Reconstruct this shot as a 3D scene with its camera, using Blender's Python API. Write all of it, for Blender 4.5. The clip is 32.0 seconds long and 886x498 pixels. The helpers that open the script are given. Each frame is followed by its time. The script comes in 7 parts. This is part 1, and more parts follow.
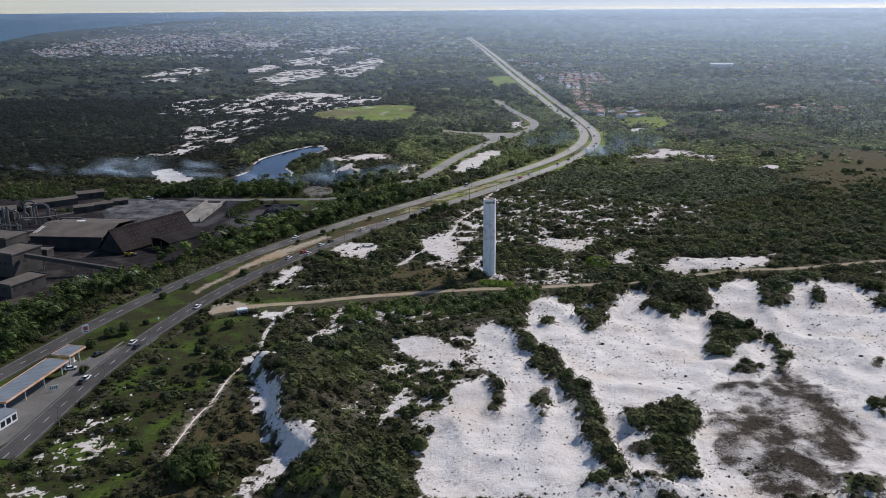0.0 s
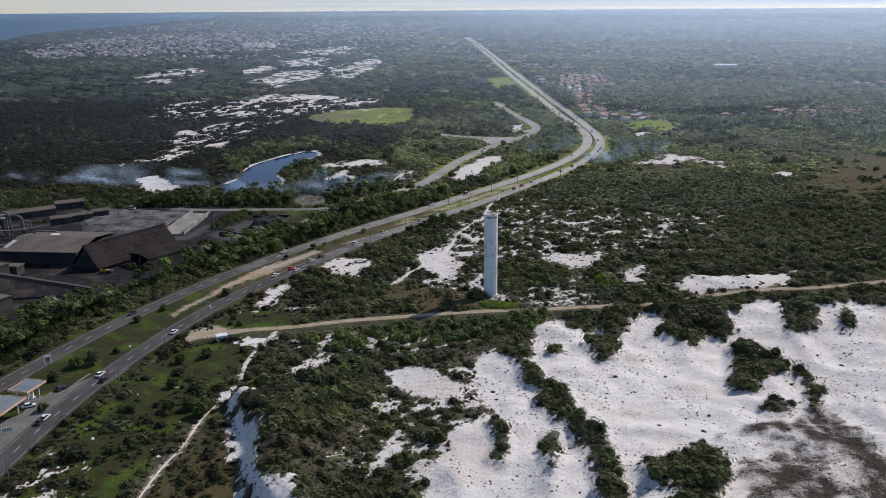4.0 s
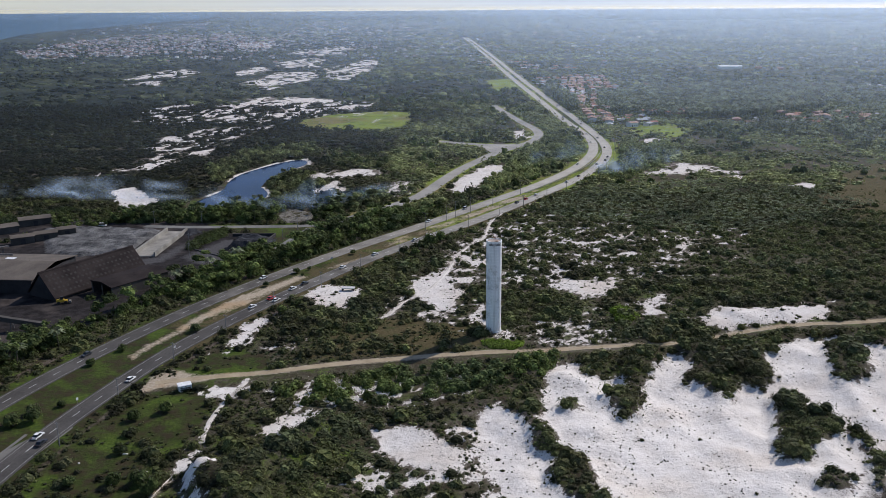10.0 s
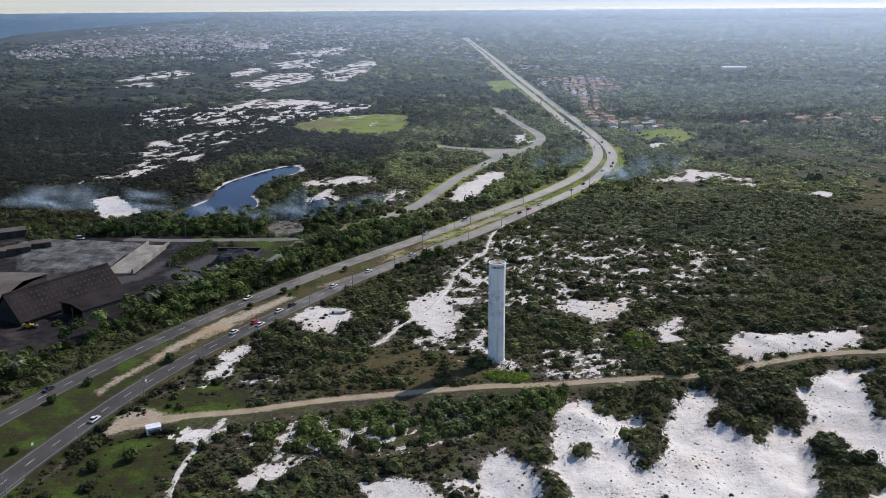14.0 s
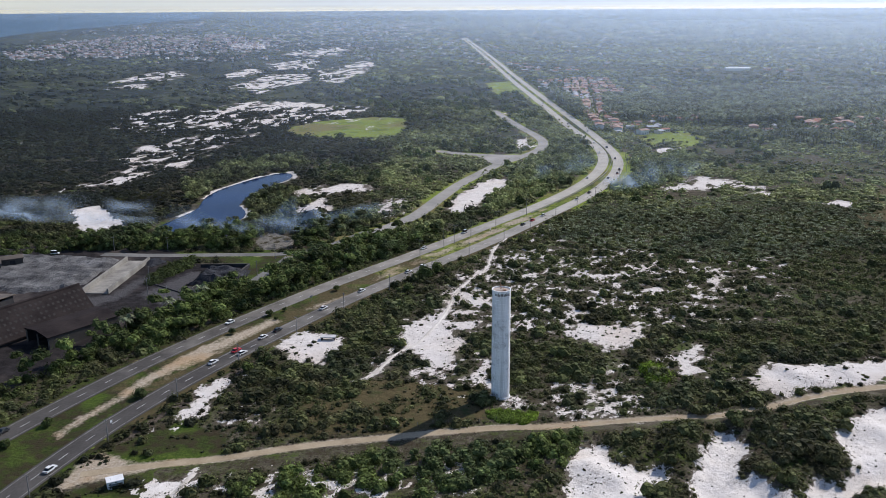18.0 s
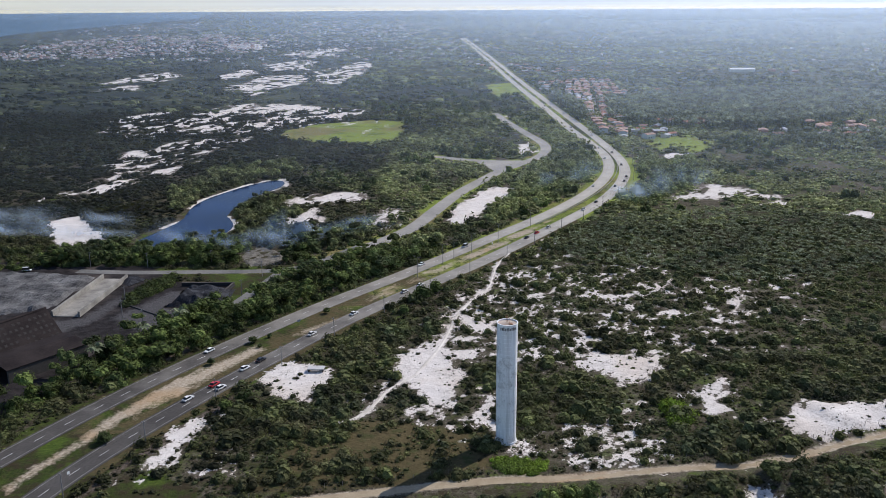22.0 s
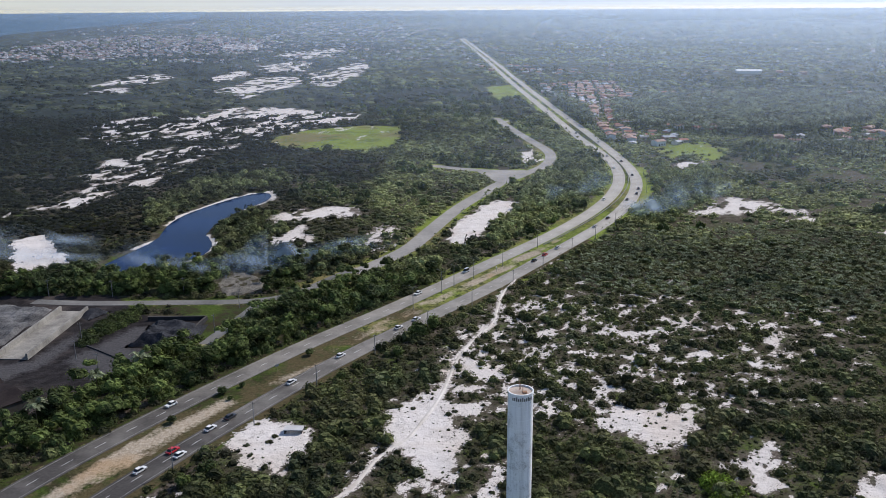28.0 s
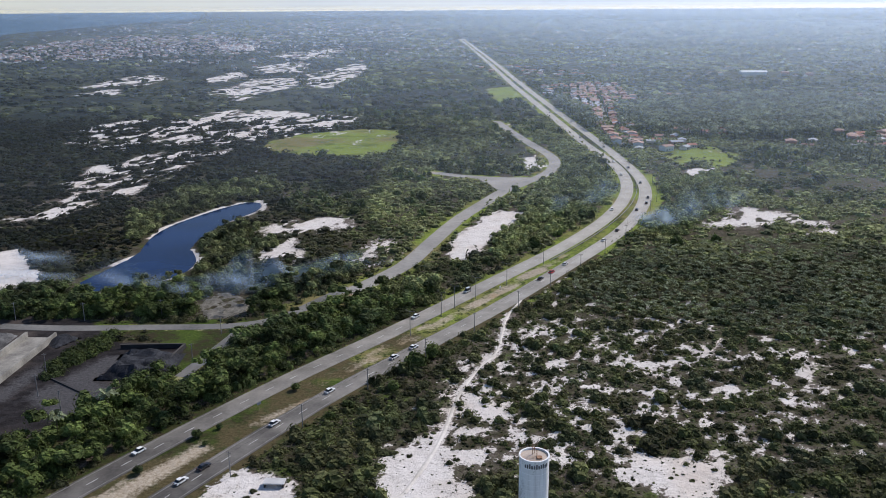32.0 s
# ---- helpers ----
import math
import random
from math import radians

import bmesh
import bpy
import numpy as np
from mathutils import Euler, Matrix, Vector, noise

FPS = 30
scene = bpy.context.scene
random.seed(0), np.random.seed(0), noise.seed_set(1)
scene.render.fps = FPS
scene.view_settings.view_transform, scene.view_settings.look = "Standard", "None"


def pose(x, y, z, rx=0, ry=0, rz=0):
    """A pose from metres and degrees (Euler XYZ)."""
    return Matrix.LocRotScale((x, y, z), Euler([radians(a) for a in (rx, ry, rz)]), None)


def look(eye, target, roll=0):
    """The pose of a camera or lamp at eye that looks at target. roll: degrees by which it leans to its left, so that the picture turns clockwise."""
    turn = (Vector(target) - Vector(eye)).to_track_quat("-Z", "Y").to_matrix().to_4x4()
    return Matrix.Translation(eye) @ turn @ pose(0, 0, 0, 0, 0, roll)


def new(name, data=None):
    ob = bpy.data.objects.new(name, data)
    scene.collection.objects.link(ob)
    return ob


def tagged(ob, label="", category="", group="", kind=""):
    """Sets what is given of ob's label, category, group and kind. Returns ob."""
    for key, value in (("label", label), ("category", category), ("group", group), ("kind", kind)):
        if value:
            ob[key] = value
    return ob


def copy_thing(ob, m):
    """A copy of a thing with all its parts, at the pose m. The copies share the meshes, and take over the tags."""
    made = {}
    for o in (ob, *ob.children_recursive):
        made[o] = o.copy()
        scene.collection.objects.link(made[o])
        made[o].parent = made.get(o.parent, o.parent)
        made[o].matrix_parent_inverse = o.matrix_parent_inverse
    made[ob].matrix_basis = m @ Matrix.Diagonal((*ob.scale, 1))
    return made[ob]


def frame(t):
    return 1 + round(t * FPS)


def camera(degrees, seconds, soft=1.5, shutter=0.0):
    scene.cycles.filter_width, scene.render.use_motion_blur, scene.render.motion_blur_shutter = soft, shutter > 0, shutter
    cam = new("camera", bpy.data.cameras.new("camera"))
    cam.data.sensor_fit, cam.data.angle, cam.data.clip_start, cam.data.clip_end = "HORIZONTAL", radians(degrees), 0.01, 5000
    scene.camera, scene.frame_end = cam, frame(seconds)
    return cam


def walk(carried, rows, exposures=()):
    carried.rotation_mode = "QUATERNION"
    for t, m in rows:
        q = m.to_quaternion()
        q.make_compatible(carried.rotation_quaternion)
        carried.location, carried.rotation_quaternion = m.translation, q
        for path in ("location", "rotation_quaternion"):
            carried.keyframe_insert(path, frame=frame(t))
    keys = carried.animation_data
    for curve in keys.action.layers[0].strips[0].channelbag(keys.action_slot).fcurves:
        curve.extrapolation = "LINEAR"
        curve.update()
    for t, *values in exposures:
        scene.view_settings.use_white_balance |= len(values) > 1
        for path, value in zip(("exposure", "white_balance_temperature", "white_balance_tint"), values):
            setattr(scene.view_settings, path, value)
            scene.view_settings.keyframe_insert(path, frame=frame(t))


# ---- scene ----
cam = camera(53.95, 32.0, soft=0.65)


def cam_pose(t):
    s = t / 32
    return (pose(5.9 * s + 3.0 * s * (1 - s), 255.75 * s, 130 - 1.84 * s, 90 - 15.6, 0, -0.63 - 0.51 * s)
            @ pose(0, 0, 0, 0, 0, -0.42))


walk(cam, [(t, cam_pose(t)) for t in range(0, 33)], [(0, -0.17, 6470, 14), (8, -0.11, 6470, 14), (20, 0.10, 6450, 14), (32, 0.06, 6450, 14)])

# ---- light ----
SUN_AZ, SUN_EL = 48.0, 40.0   # degrees clockwise from +y, and above the horizon
world = bpy.data.worlds.new("sky")
scene.world = world
world.use_nodes = True
wn = world.node_tree.nodes
sky = wn.new("ShaderNodeTexSky")
sky.sky_type = "NISHITA"
sky.sun_disc = False
sky.sun_elevation, sky.sun_rotation = radians(SUN_EL), radians(SUN_AZ)
sky.air_density, sky.dust_density, sky.ozone_density = 0.8, 0.3, 2.0
world.node_tree.links.new(sky.outputs[0], wn["Background"].inputs[0])
wn["Background"].inputs[1].default_value = 0.135
sun = new("sun", bpy.data.lights.new("sun", "SUN"))
sun.data.energy, sun.data.angle, sun.data.color = 3.8, radians(0.55), (1.0, 0.96, 0.90)
sd = Vector((math.sin(radians(SUN_AZ)) * math.cos(radians(SUN_EL)), math.cos(radians(SUN_AZ)) * math.cos(radians(SUN_EL)), math.sin(radians(SUN_EL))))
sun.matrix_world = look(sd * 300, (0, 0, 0))


# ---- materials ----


class Nodes:
    """A short way to write node materials."""

    def __init__(self, name, rough=0.8, spec=0.3):
        self.m = bpy.data.materials.new(name)
        self.m.use_nodes = True
        self.t = self.m.node_tree
        self.b = self.t.nodes["Principled BSDF"]
        self.b.inputs["Roughness"].default_value = rough
        self.b.inputs["Specular IOR Level"].default_value = spec

    def n(self, kind, **ins):
        node = self.t.nodes.new("ShaderNode" + kind)
        for k, v in ins.items():
            self.put(node.inputs[k.replace("_", " ")], v)
        return node

    def put(self, socket, v):
        if isinstance(v, bpy.types.NodeSocket):
            self.t.links.new(v, socket)
        elif isinstance(v, tuple) and len(v) == 3 and socket.type == "RGBA":
            socket.default_value = (*v, 1)
        else:
            socket.default_value = v

    def pos(self):
        return self.n("NewGeometry").outputs["Position"]

    def attr(self, name):
        a = self.n("Attribute")
        a.attribute_name = name
        return a.outputs["Fac"]

    def noise(self, scale, detail=4.0, rough=0.55, vec=None, stretch=None):
        v = vec if vec is not None else self.pos()
        if stretch:
            mp = self.n("Mapping", Vector=v)
            mp.inputs["Scale"].default_value = stretch
            v = mp.outputs[0]
        return self.n("TexNoise", Vector=v, Scale=scale, Detail=detail, Roughness=rough).outputs["Fac"]

    def math(self, op, a, b=0.0, c=0.0):
        node = self.t.nodes.new("ShaderNodeMath")
        node.operation = op
        for s, v in zip(node.inputs, (a, b, c)):
            self.put(s, v)
        return node.outputs[0]

    def ramp(self, f, lo, hi, a=0.0, b=1.0):
        r = self.n("MapRange", Value=f)
        for k, v in (("From Min", lo), ("From Max", hi), ("To Min", a), ("To Max", b)):
            self.put(r.inputs[k], v)
        return r.outputs[0]

    def mix(self, f, a, b, mode="MIX"):
        node = self.t.nodes.new("ShaderNodeMix")
        node.data_type, node.blend_type = "RGBA", mode
        for s, v in zip((node.inputs[0], node.inputs[6], node.inputs[7]), (f, a, b)):
            self.put(s, v)
        return node.outputs[2]

    def bump(self, h, strength=0.4, dist=0.1):
        bp = self.n("Bump", Height=h, Strength=strength, Distance=dist)
        self.t.links.new(bp.outputs[0], self.b.inputs["Normal"])

    def color(self, c):
        self.put(self.b.inputs["Base Color"], c)
        return self.m


def worn(name, a, b, scale=1.0, rough=0.7, spec=0.3, bump=0.2, dist=0.03, metal=0.0):
    """A surface of two tones with grain and stains at two scales."""
    k = Nodes(name, rough, spec)
    big, fine = k.noise(scale * 0.25, 3), k.noise(scale * 3, 5)
    f = k.math("ADD", k.math("MULTIPLY", big, 0.65), k.math("MULTIPLY", fine, 0.35))
    k.bump(fine, bump, dist)
    k.b.inputs["Metallic"].default_value = metal
    return k.color(k.mix(k.ramp(f, 0.35, 0.65), a, b))


def ground_material():
    k = Nodes("ground_soil", 0.95, 0.1)
    fine, mid, big = k.noise(0.9, 6, 0.65), k.noise(0.22, 4), k.noise(0.03, 3)
    speck = k.n("TexVoronoi", Vector=k.pos(), Scale=0.55).outputs["Distance"]
    speck2 = k.n("TexVoronoi", Vector=k.pos(), Scale=1.7).outputs["Distance"]
    wob = k.math("ADD", k.math("MULTIPLY", k.math("SUBTRACT", mid, 0.5), 7.5), k.math("MULTIPLY", k.math("SUBTRACT", fine, 0.5), 7.5))
    sliver = k.noise(0.05, 4, 0.65, None, (1.0, 0.3, 1.0))
    py = k.n("SeparateXYZ", Vector=k.pos()).outputs["Y"]
    wob = k.math("ADD", wob, k.math("MULTIPLY", k.math("SUBTRACT", sliver, 0.52), k.ramp(py, 700, 950, 0, 24)))
    # litter under scrub, grass, brown grass, marsh, black yard, then white sand
    litter = k.mix(k.ramp(fine, 0.36, 0.64), (0.026, 0.020, 0.013), (0.12, 0.092, 0.066))
    flake = k.math("MULTIPLY", k.ramp(k.noise(0.45, 5, 0.75), 0.465, 0.55), k.ramp(k.noise(0.025, 2), 0.35, 0.6, 0.2, 1.0))
    litter = k.mix(flake, litter, (0.17, 0.14, 0.115))
    litter = k.mix(k.ramp(k.noise(1.9, 5, 0.75), 0.56, 0.66, 0, 0.8), litter, (0.30, 0.25, 0.21))
    litter = k.mix(k.ramp(k.noise(2.7, 4, 0.7), 0.36, 0.48, 0.85, 0), litter, (0.018, 0.017, 0.011))
    litter = k.mix(k.ramp(big, 0.45, 0.7, 0, 0.8), litter, (0.036, 0.034, 0.016))
    # twiggy grey-brown soil that fringes the openings
    twig = k.mix(k.ramp(k.noise(1.6, 4, 0.75), 0.38, 0.62), (0.05, 0.038, 0.03), (0.30, 0.25, 0.215))
    litter = k.mix(k.ramp(k.math("ADD", k.attr("sand"), k.math("MULTIPLY", wob, 1.2)), -3.2, -0.4, 0, 0.9), litter, twig)
    grass = k.mix(k.ramp(fine, 0.3, 0.7), (0.018, 0.027, 0.007), (0.055, 0.074, 0.016))
    grass = k.mix(k.ramp(mid, 0.4, 0.6), grass, (0.042, 0.033, 0.018))
    grass = k.mix(k.ramp(k.noise(0.06, 3), 0.5, 0.62), grass, k.mix(k.ramp(fine, 0.35, 0.65), (0.035, 0.06, 0.010), (0.085, 0.12, 0.02)))
    olive = k.mix(k.ramp(fine, 0.3, 0.75), (0.06, 0.047, 0.022), (0.125, 0.10, 0.048))
    olive = k.mix(k.ramp(mid, 0.5, 0.7), olive, (0.05, 0.06, 0.02))
    sand = k.mix(k.ramp(mid, 0.3, 0.7), (0.78, 0.735, 0.685), (0.66, 0.61, 0.555))
    sand = k.mix(k.ramp(big, 0.52, 0.72), sand, (0.66, 0.575, 0.49))
    worn_sand = k.mix(k.ramp(k.noise(0.12, 5, 0.7), 0.38, 0.62), (0.68, 0.62, 0.57), (0.42, 0.36, 0.32))
    sand = k.mix(k.ramp(py, 400, 430, 0, 0.22), sand, worn_sand)
    crumb = k.math("MULTIPLY", k.ramp(k.math("ADD", k.math("MULTIPLY", k.noise(2.2, 4, 0.7), 0.6), k.math("MULTIPLY", k.noise(0.5, 3, 0.6), 0.4)), 0.52, 0.6), k.math("MAXIMUM", k.ramp(k.noise(0.07, 3), 0.45, 0.65, 0.0, 0.75), k.ramp(k.attr("sand"), 0.0, 5.0, 1.0, 0.0)))
    sand = k.mix(crumb, sand, (0.20, 0.17, 0.135))
    dots = k.math("MULTIPLY", k.ramp(speck, 0.06, 0.13, 1, 0), k.ramp(mid, 0.47, 0.54))
    dots2 = k.math("MULTIPLY", k.ramp(speck2, 0.08, 0.16, 1, 0), k.ramp(mid, 0.49, 0.6))
    sand = k.mix(k.math("MAXIMUM", dots, dots2), sand, (0.10, 0.085, 0.06))
    # thin dark herbs on the wet hollow in the dunes
    stem = k.math("ADD", k.math("MULTIPLY", k.noise(2.4, 3, 0.7), 0.75), k.math("MULTIPLY", mid, 0.35))
    herb = k.ramp(k.math("ADD", stem, k.math("MULTIPLY", k.math("SUBTRACT", k.math("MULTIPLY", k.attr("dark"), k.ramp(k.noise(0.09, 3), 0.3, 0.6, 0.5, 1.1)), 0.5), 0.75)), 0.5, 0.76)
    sand = k.mix(herb, sand, k.mix(k.ramp(fine, 0.4, 0.6), (0.022, 0.019, 0.014), (0.07, 0.055, 0.04)))
    c = k.mix(k.ramp(k.math("ADD", k.attr("grass"), k.math("MULTIPLY", wob, 0.5)), -0.6, 0.6), litter, grass)
    lush = k.mix(k.ramp(fine, 0.3, 0.7), (0.14, 0.19, 0.03), (0.25, 0.30, 0.055))
    lush = k.mix(k.ramp(k.noise(0.011, 4, 0.6), 0.48, 0.6, 0, 0.8), lush, (0.20, 0.15, 0.075))
    lush = k.mix(k.ramp(k.noise(0.05, 4, 0.7), 0.5, 0.62, 0, 0.7), lush, (0.075, 0.11, 0.02))
    c = k.mix(k.ramp(k.math("ADD", k.attr("lush"), k.math("MULTIPLY", wob, 0.8)), -0.6, 0.6), c, lush)
    c = k.mix(k.ramp(k.math("ADD", k.attr("olive"), k.math("MULTIPLY", wob, 0.5)), -0.8, 0.8), c, olive)
    c = k.mix(k.ramp(k.math("ADD", k.attr("sand"), wob), -0.25, 0.25), c, sand)
    dirt = k.mix(k.ramp(fine, 0.35, 0.65), (0.30, 0.24, 0.165), (0.48, 0.41, 0.32))
    dirt = k.mix(k.ramp(k.noise(0.05, 3), 0.5, 0.65, 0, 0.7), dirt, (0.40, 0.27, 0.15))
    c = k.mix(k.ramp(k.math("ADD", k.attr("dirt"), k.math("MULTIPLY", wob, 0.6)), -1.0, 1.4), c, dirt)
    coal = k.mix(k.ramp(mid, 0.35, 0.65), (0.013, 0.011, 0.011), (0.034, 0.030, 0.030))
    coal = k.mix(k.ramp(k.noise(0.045, 3), 0.52, 0.66), coal, (0.07, 0.058, 0.052))
    coal = k.mix(k.ramp(k.math("ADD", k.attr("tread"), k.math("MULTIPLY", wob, 0.8)), -1.5, 2.5, 0, 0.85), coal, k.mix(k.ramp(fine, 0.35, 0.65), (0.06, 0.058, 0.06), (0.105, 0.10, 0.10)))
    c = k.mix(k.ramp(k.math("ADD", k.attr("yard"), k.math("MULTIPLY", wob, 0.4)), -0.5, 0.5), c, coal)
    woods = k.ramp(k.noise(0.0035, 4, 0.6), 0.42, 0.6)
    plain = k.mix(woods, (0.018, 0.024, 0.013), (0.06, 0.068, 0.032))
    plain = k.mix(k.ramp(k.noise(0.09, 5, 0.75), 0.4, 0.6, 0.75, 0), plain, (0.012, 0.016, 0.010))
    plain = k.mix(k.ramp(k.noise(0.012, 4, 0.65), 0.5, 0.62, 0, 0.6), plain, (0.08, 0.085, 0.038))
    c = k.mix(k.math("MULTIPLY", k.math("MULTIPLY", k.ramp(py, 780, 1150), k.ramp(k.attr("sand"), -1.0, 0.5, 1, 0)), k.math("MULTIPLY", k.ramp(k.attr("lush"), -1.5, 0.0, 1, 0), k.ramp(k.attr("dirt"), -1.5, 0.0, 1, 0))), c, plain)
    k.bump(k.math("ADD", k.math("ADD", fine, mid), k.math("ADD", k.math("MULTIPLY", k.noise(3.0, 3, 0.6), 0.3), k.math("MULTIPLY", k.noise(0.33, 3, 0.6), 1.0))), 0.45, 0.7)
    return k.color(c)


def leaf_material(name, dark, light, warm):
    """Foliage: tone by plant, by spray and by leaf."""
    k = Nodes(name, 0.75, 0.16)
    rnd = k.n("NewGeometry").outputs["Random Per Island"]
    tint = k.attr("tint")
    leafy, sprays = k.noise(2.6, 4, 0.7), k.noise(0.75, 3, 0.6)
    c = k.mix(tint, dark, light)
    c = k.mix(k.ramp(k.noise(0.05, 2), 0.45, 0.7, 0, 0.6), c, k.mix(tint, tuple(q * 0.45 for q in warm), tuple(q * 1.5 for q in warm)))
    c = k.mix(k.ramp(k.noise(0.021, 3), 0.5, 0.62, 0, 0.5), c, k.mix(tint, (0.016, 0.024, 0.015), (0.065, 0.085, 0.05)))
    gain = k.math("MULTIPLY", k.ramp(rnd, 0.0, 1.0, 0.5, 1.75), k.math("MULTIPLY", k.ramp(leafy, 0.34, 0.68, 0.4, 1.75), k.ramp(sprays, 0.36, 0.66, 0.65, 1.4)))
    tone = k.n("CombineColor", Red=gain, Green=gain, Blue=gain).outputs[0]
    c = k.mix(1.0, c, tone, "MULTIPLY")
    k.color(c)
    k.bump(k.math("ADD", leafy, sprays), 0.9, 0.5)
    glow = k.n("BsdfTranslucent", Color=k.mix(0.35, c, (0.14, 0.15, 0.045)))
    both = k.n("MixShader", Fac=0.34)
    k.t.links.new(k.b.outputs[0], both.inputs[1])
    k.t.links.new(glow.outputs[0], both.inputs[2])
    k.t.links.new(both.outputs[0], k.t.nodes["Material Output"].inputs[0])
    return k.m


M_GROUND = ground_material()
M_SCRUB = leaf_material("scrub_leaves", (0.024, 0.027, 0.014), (0.125, 0.142, 0.050), (0.085, 0.070, 0.040))
M_WOOD_LEAF = leaf_material("tree_leaves", (0.028, 0.042, 0.014), (0.14, 0.185, 0.05), (0.075, 0.09, 0.03))
M_MID = leaf_material("plain_leaves", (0.018, 0.024, 0.013), (0.29, 0.32, 0.125), (0.10, 0.095, 0.05))
M_HEATH = leaf_material("heath_leaves", (0.013, 0.016, 0.011), (0.07, 0.075, 0.035), (0.045, 0.038, 0.024))
M_BRIGHT = leaf_material("creeper_leaves", (0.16, 0.25, 0.025), (0.30, 0.43, 0.05), (0.17, 0.25, 0.035))
M_BARK = worn("bark", (0.09, 0.07, 0.05), (0.17, 0.14, 0.11), 4)


def highway_surface():
    """Dark asphalt, painted paler further on to imitate haze and sun glare."""
    k = Nodes("highway_asphalt", 0.85, 0.2)
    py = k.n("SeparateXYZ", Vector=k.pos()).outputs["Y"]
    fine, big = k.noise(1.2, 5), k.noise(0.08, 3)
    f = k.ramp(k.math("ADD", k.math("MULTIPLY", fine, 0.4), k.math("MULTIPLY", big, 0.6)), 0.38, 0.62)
    near_tone = k.mix(f, (0.055, 0.05, 0.046), (0.095, 0.088, 0.08))
    # paleness of haze and glare put into the colour along the road
    hazed_tone = k.mix(f, (0.35, 0.325, 0.28), (0.48, 0.445, 0.39))
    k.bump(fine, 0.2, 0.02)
    return k.color(k.mix(k.ramp(k.math("ADD", py, k.math("MULTIPLY", big, 140.0)), 520, 780), near_tone, hazed_tone))


M_ASPHALT = highway_surface()
M_ASPHALT_OLD = worn("old_asphalt", (0.22, 0.205, 0.18), (0.38, 0.35, 0.305), 0.15, 0.7, 0.35)
M_ASPHALT_DUSTY = worn("sooty_asphalt", (0.11, 0.108, 0.10), (0.22, 0.212, 0.195), 0.2, 0.8, 0.3)
M_PAINT = worn("road_paint", (0.5, 0.5, 0.47), (0.75, 0.75, 0.72), 2, 0.7)
M_FADED = worn("faded_edge_paint", (0.20, 0.195, 0.18), (0.36, 0.35, 0.33), 1.2, 0.8)
M_SAND = worn("loose_sand", (0.66, 0.60, 0.55), (0.80, 0.77, 0.74), 0.8, 0.95, 0.1)
M_CONCRETE = worn("concrete", (0.42, 0.41, 0.40), (0.62, 0.61, 0.59), 0.8, 0.85)

# ---- plan ----
LEFT_LANE = [(-164, 285), (-157, 313), (-151, 332), (-145, 354), (-140, 368), (-134, 386), (-125, 406), (-116, 425), (-106, 447), (-99, 459), (-89, 476), (-77, 495), (-64, 515), (-48, 538), (-39, 551), (-29, 563), (-19, 576), (-8, 590), (4, 607), (17, 625), (47, 668), (70, 699), (90, 730), (114, 770), (133, 811), (149, 855), (158, 898), (163, 942), (163, 980), (161, 1040), (159, 1101), (158, 1334), (155, 1738), (156, 2400), (154, 3000), (150, 3900)]
RIGHT_LANE = [(-130, 236), (-128, 253), (-127, 273), (-126, 291), (-123, 309), (-120, 331), (-115, 349), (-110, 366), (-106, 381), (-100, 400), (-92, 418), (-80, 442), (-69, 462), (-57, 482), (-43, 506), (-35, 519), (-26, 533), (-17, 545), (-7, 558), (4, 573), (16, 589), (29, 606), (43, 625), (60, 652), (76, 677), (90, 698), (115, 737), (138, 784), (156, 833), (166, 872), (171, 912), (173, 952), (174, 1004), (174, 1100), (172, 1334), (170, 1738), (171, 2400), (169, 3000), (164, 3900)]
OLD_ROAD = [(-30, 640), (-19, 660), (-7, 678), (4, 712), (16, 752), (30, 793), (46, 830), (64, 872), (82, 900), (102, 931), (113, 966), (117, 1000), (115, 1032), (110, 1066), (103, 1120), (96, 1177), (88, 1262)]
OLD_BRANCH = [(86, 912), (70, 912), (52, 917), (36, 924), (12, 942)]
PLANT_ROAD = [(-174, 603), (-148, 599), (-125, 599), (-101, 599), (-78, 598), (-62, 602), (-52, 613), (-42, 632), (-30, 650)]
PLANT_LANE = [(-71, 594), (-74, 580), (-79, 563), (-84, 544)]
TRACK = [(-97, 369), (-90, 371), (-77, 374), (-58, 377), (-39, 383), (-13, 388), (22, 394), (41, 394), (63, 397), (80, 399), (93, 399), (114, 405), (136, 414), (161, 420), (186, 422), (236, 434)]
PATH = [(-10, 455), (-1, 467), (4, 480), (9, 495), (13, 513), (17, 531), (25, 552), (31, 562), (34, 573), (37, 591), (41, 609), (49, 628), (60, 643), (74, 662), (81, 673)]
PATH_B = [(-27, 430), (-21, 432), (-15, 441), (-10, 455)]
PATH_C = [(-81, 237), (-79, 262), (-77, 270), (-76, 280), (-75, 294), (-72, 306)]
PATH_D = [(-69, 323), (-70, 334), (-69, 349), (-64, 370)]
SAND = {}
SAND['mead'] = [(205, 930), (220, 945), (228, 956), (229, 942), (243, 949), (237, 933), (221, 924), (215, 914), (204, 914)]
SAND['dune'] = [(-4, 212), (-5, 252), (4, 264), (6, 277), (21, 292), (17, 306), (14, 330), (18, 341), (24, 343), (30, 332), (38, 329), (39, 345), (46, 378), (57, 382), (58, 366), (71, 366), (80, 369), (93, 385), (103, 384), (104, 368), (118, 364), (128, 383), (139, 396), (156, 400), (180, 403), (225, 404), (254, 396), (143, 208)]
SAND['c'] = [(-28, 305), (-15, 302), (-2, 299), (-4, 294), (-16, 293), (-26, 300)]
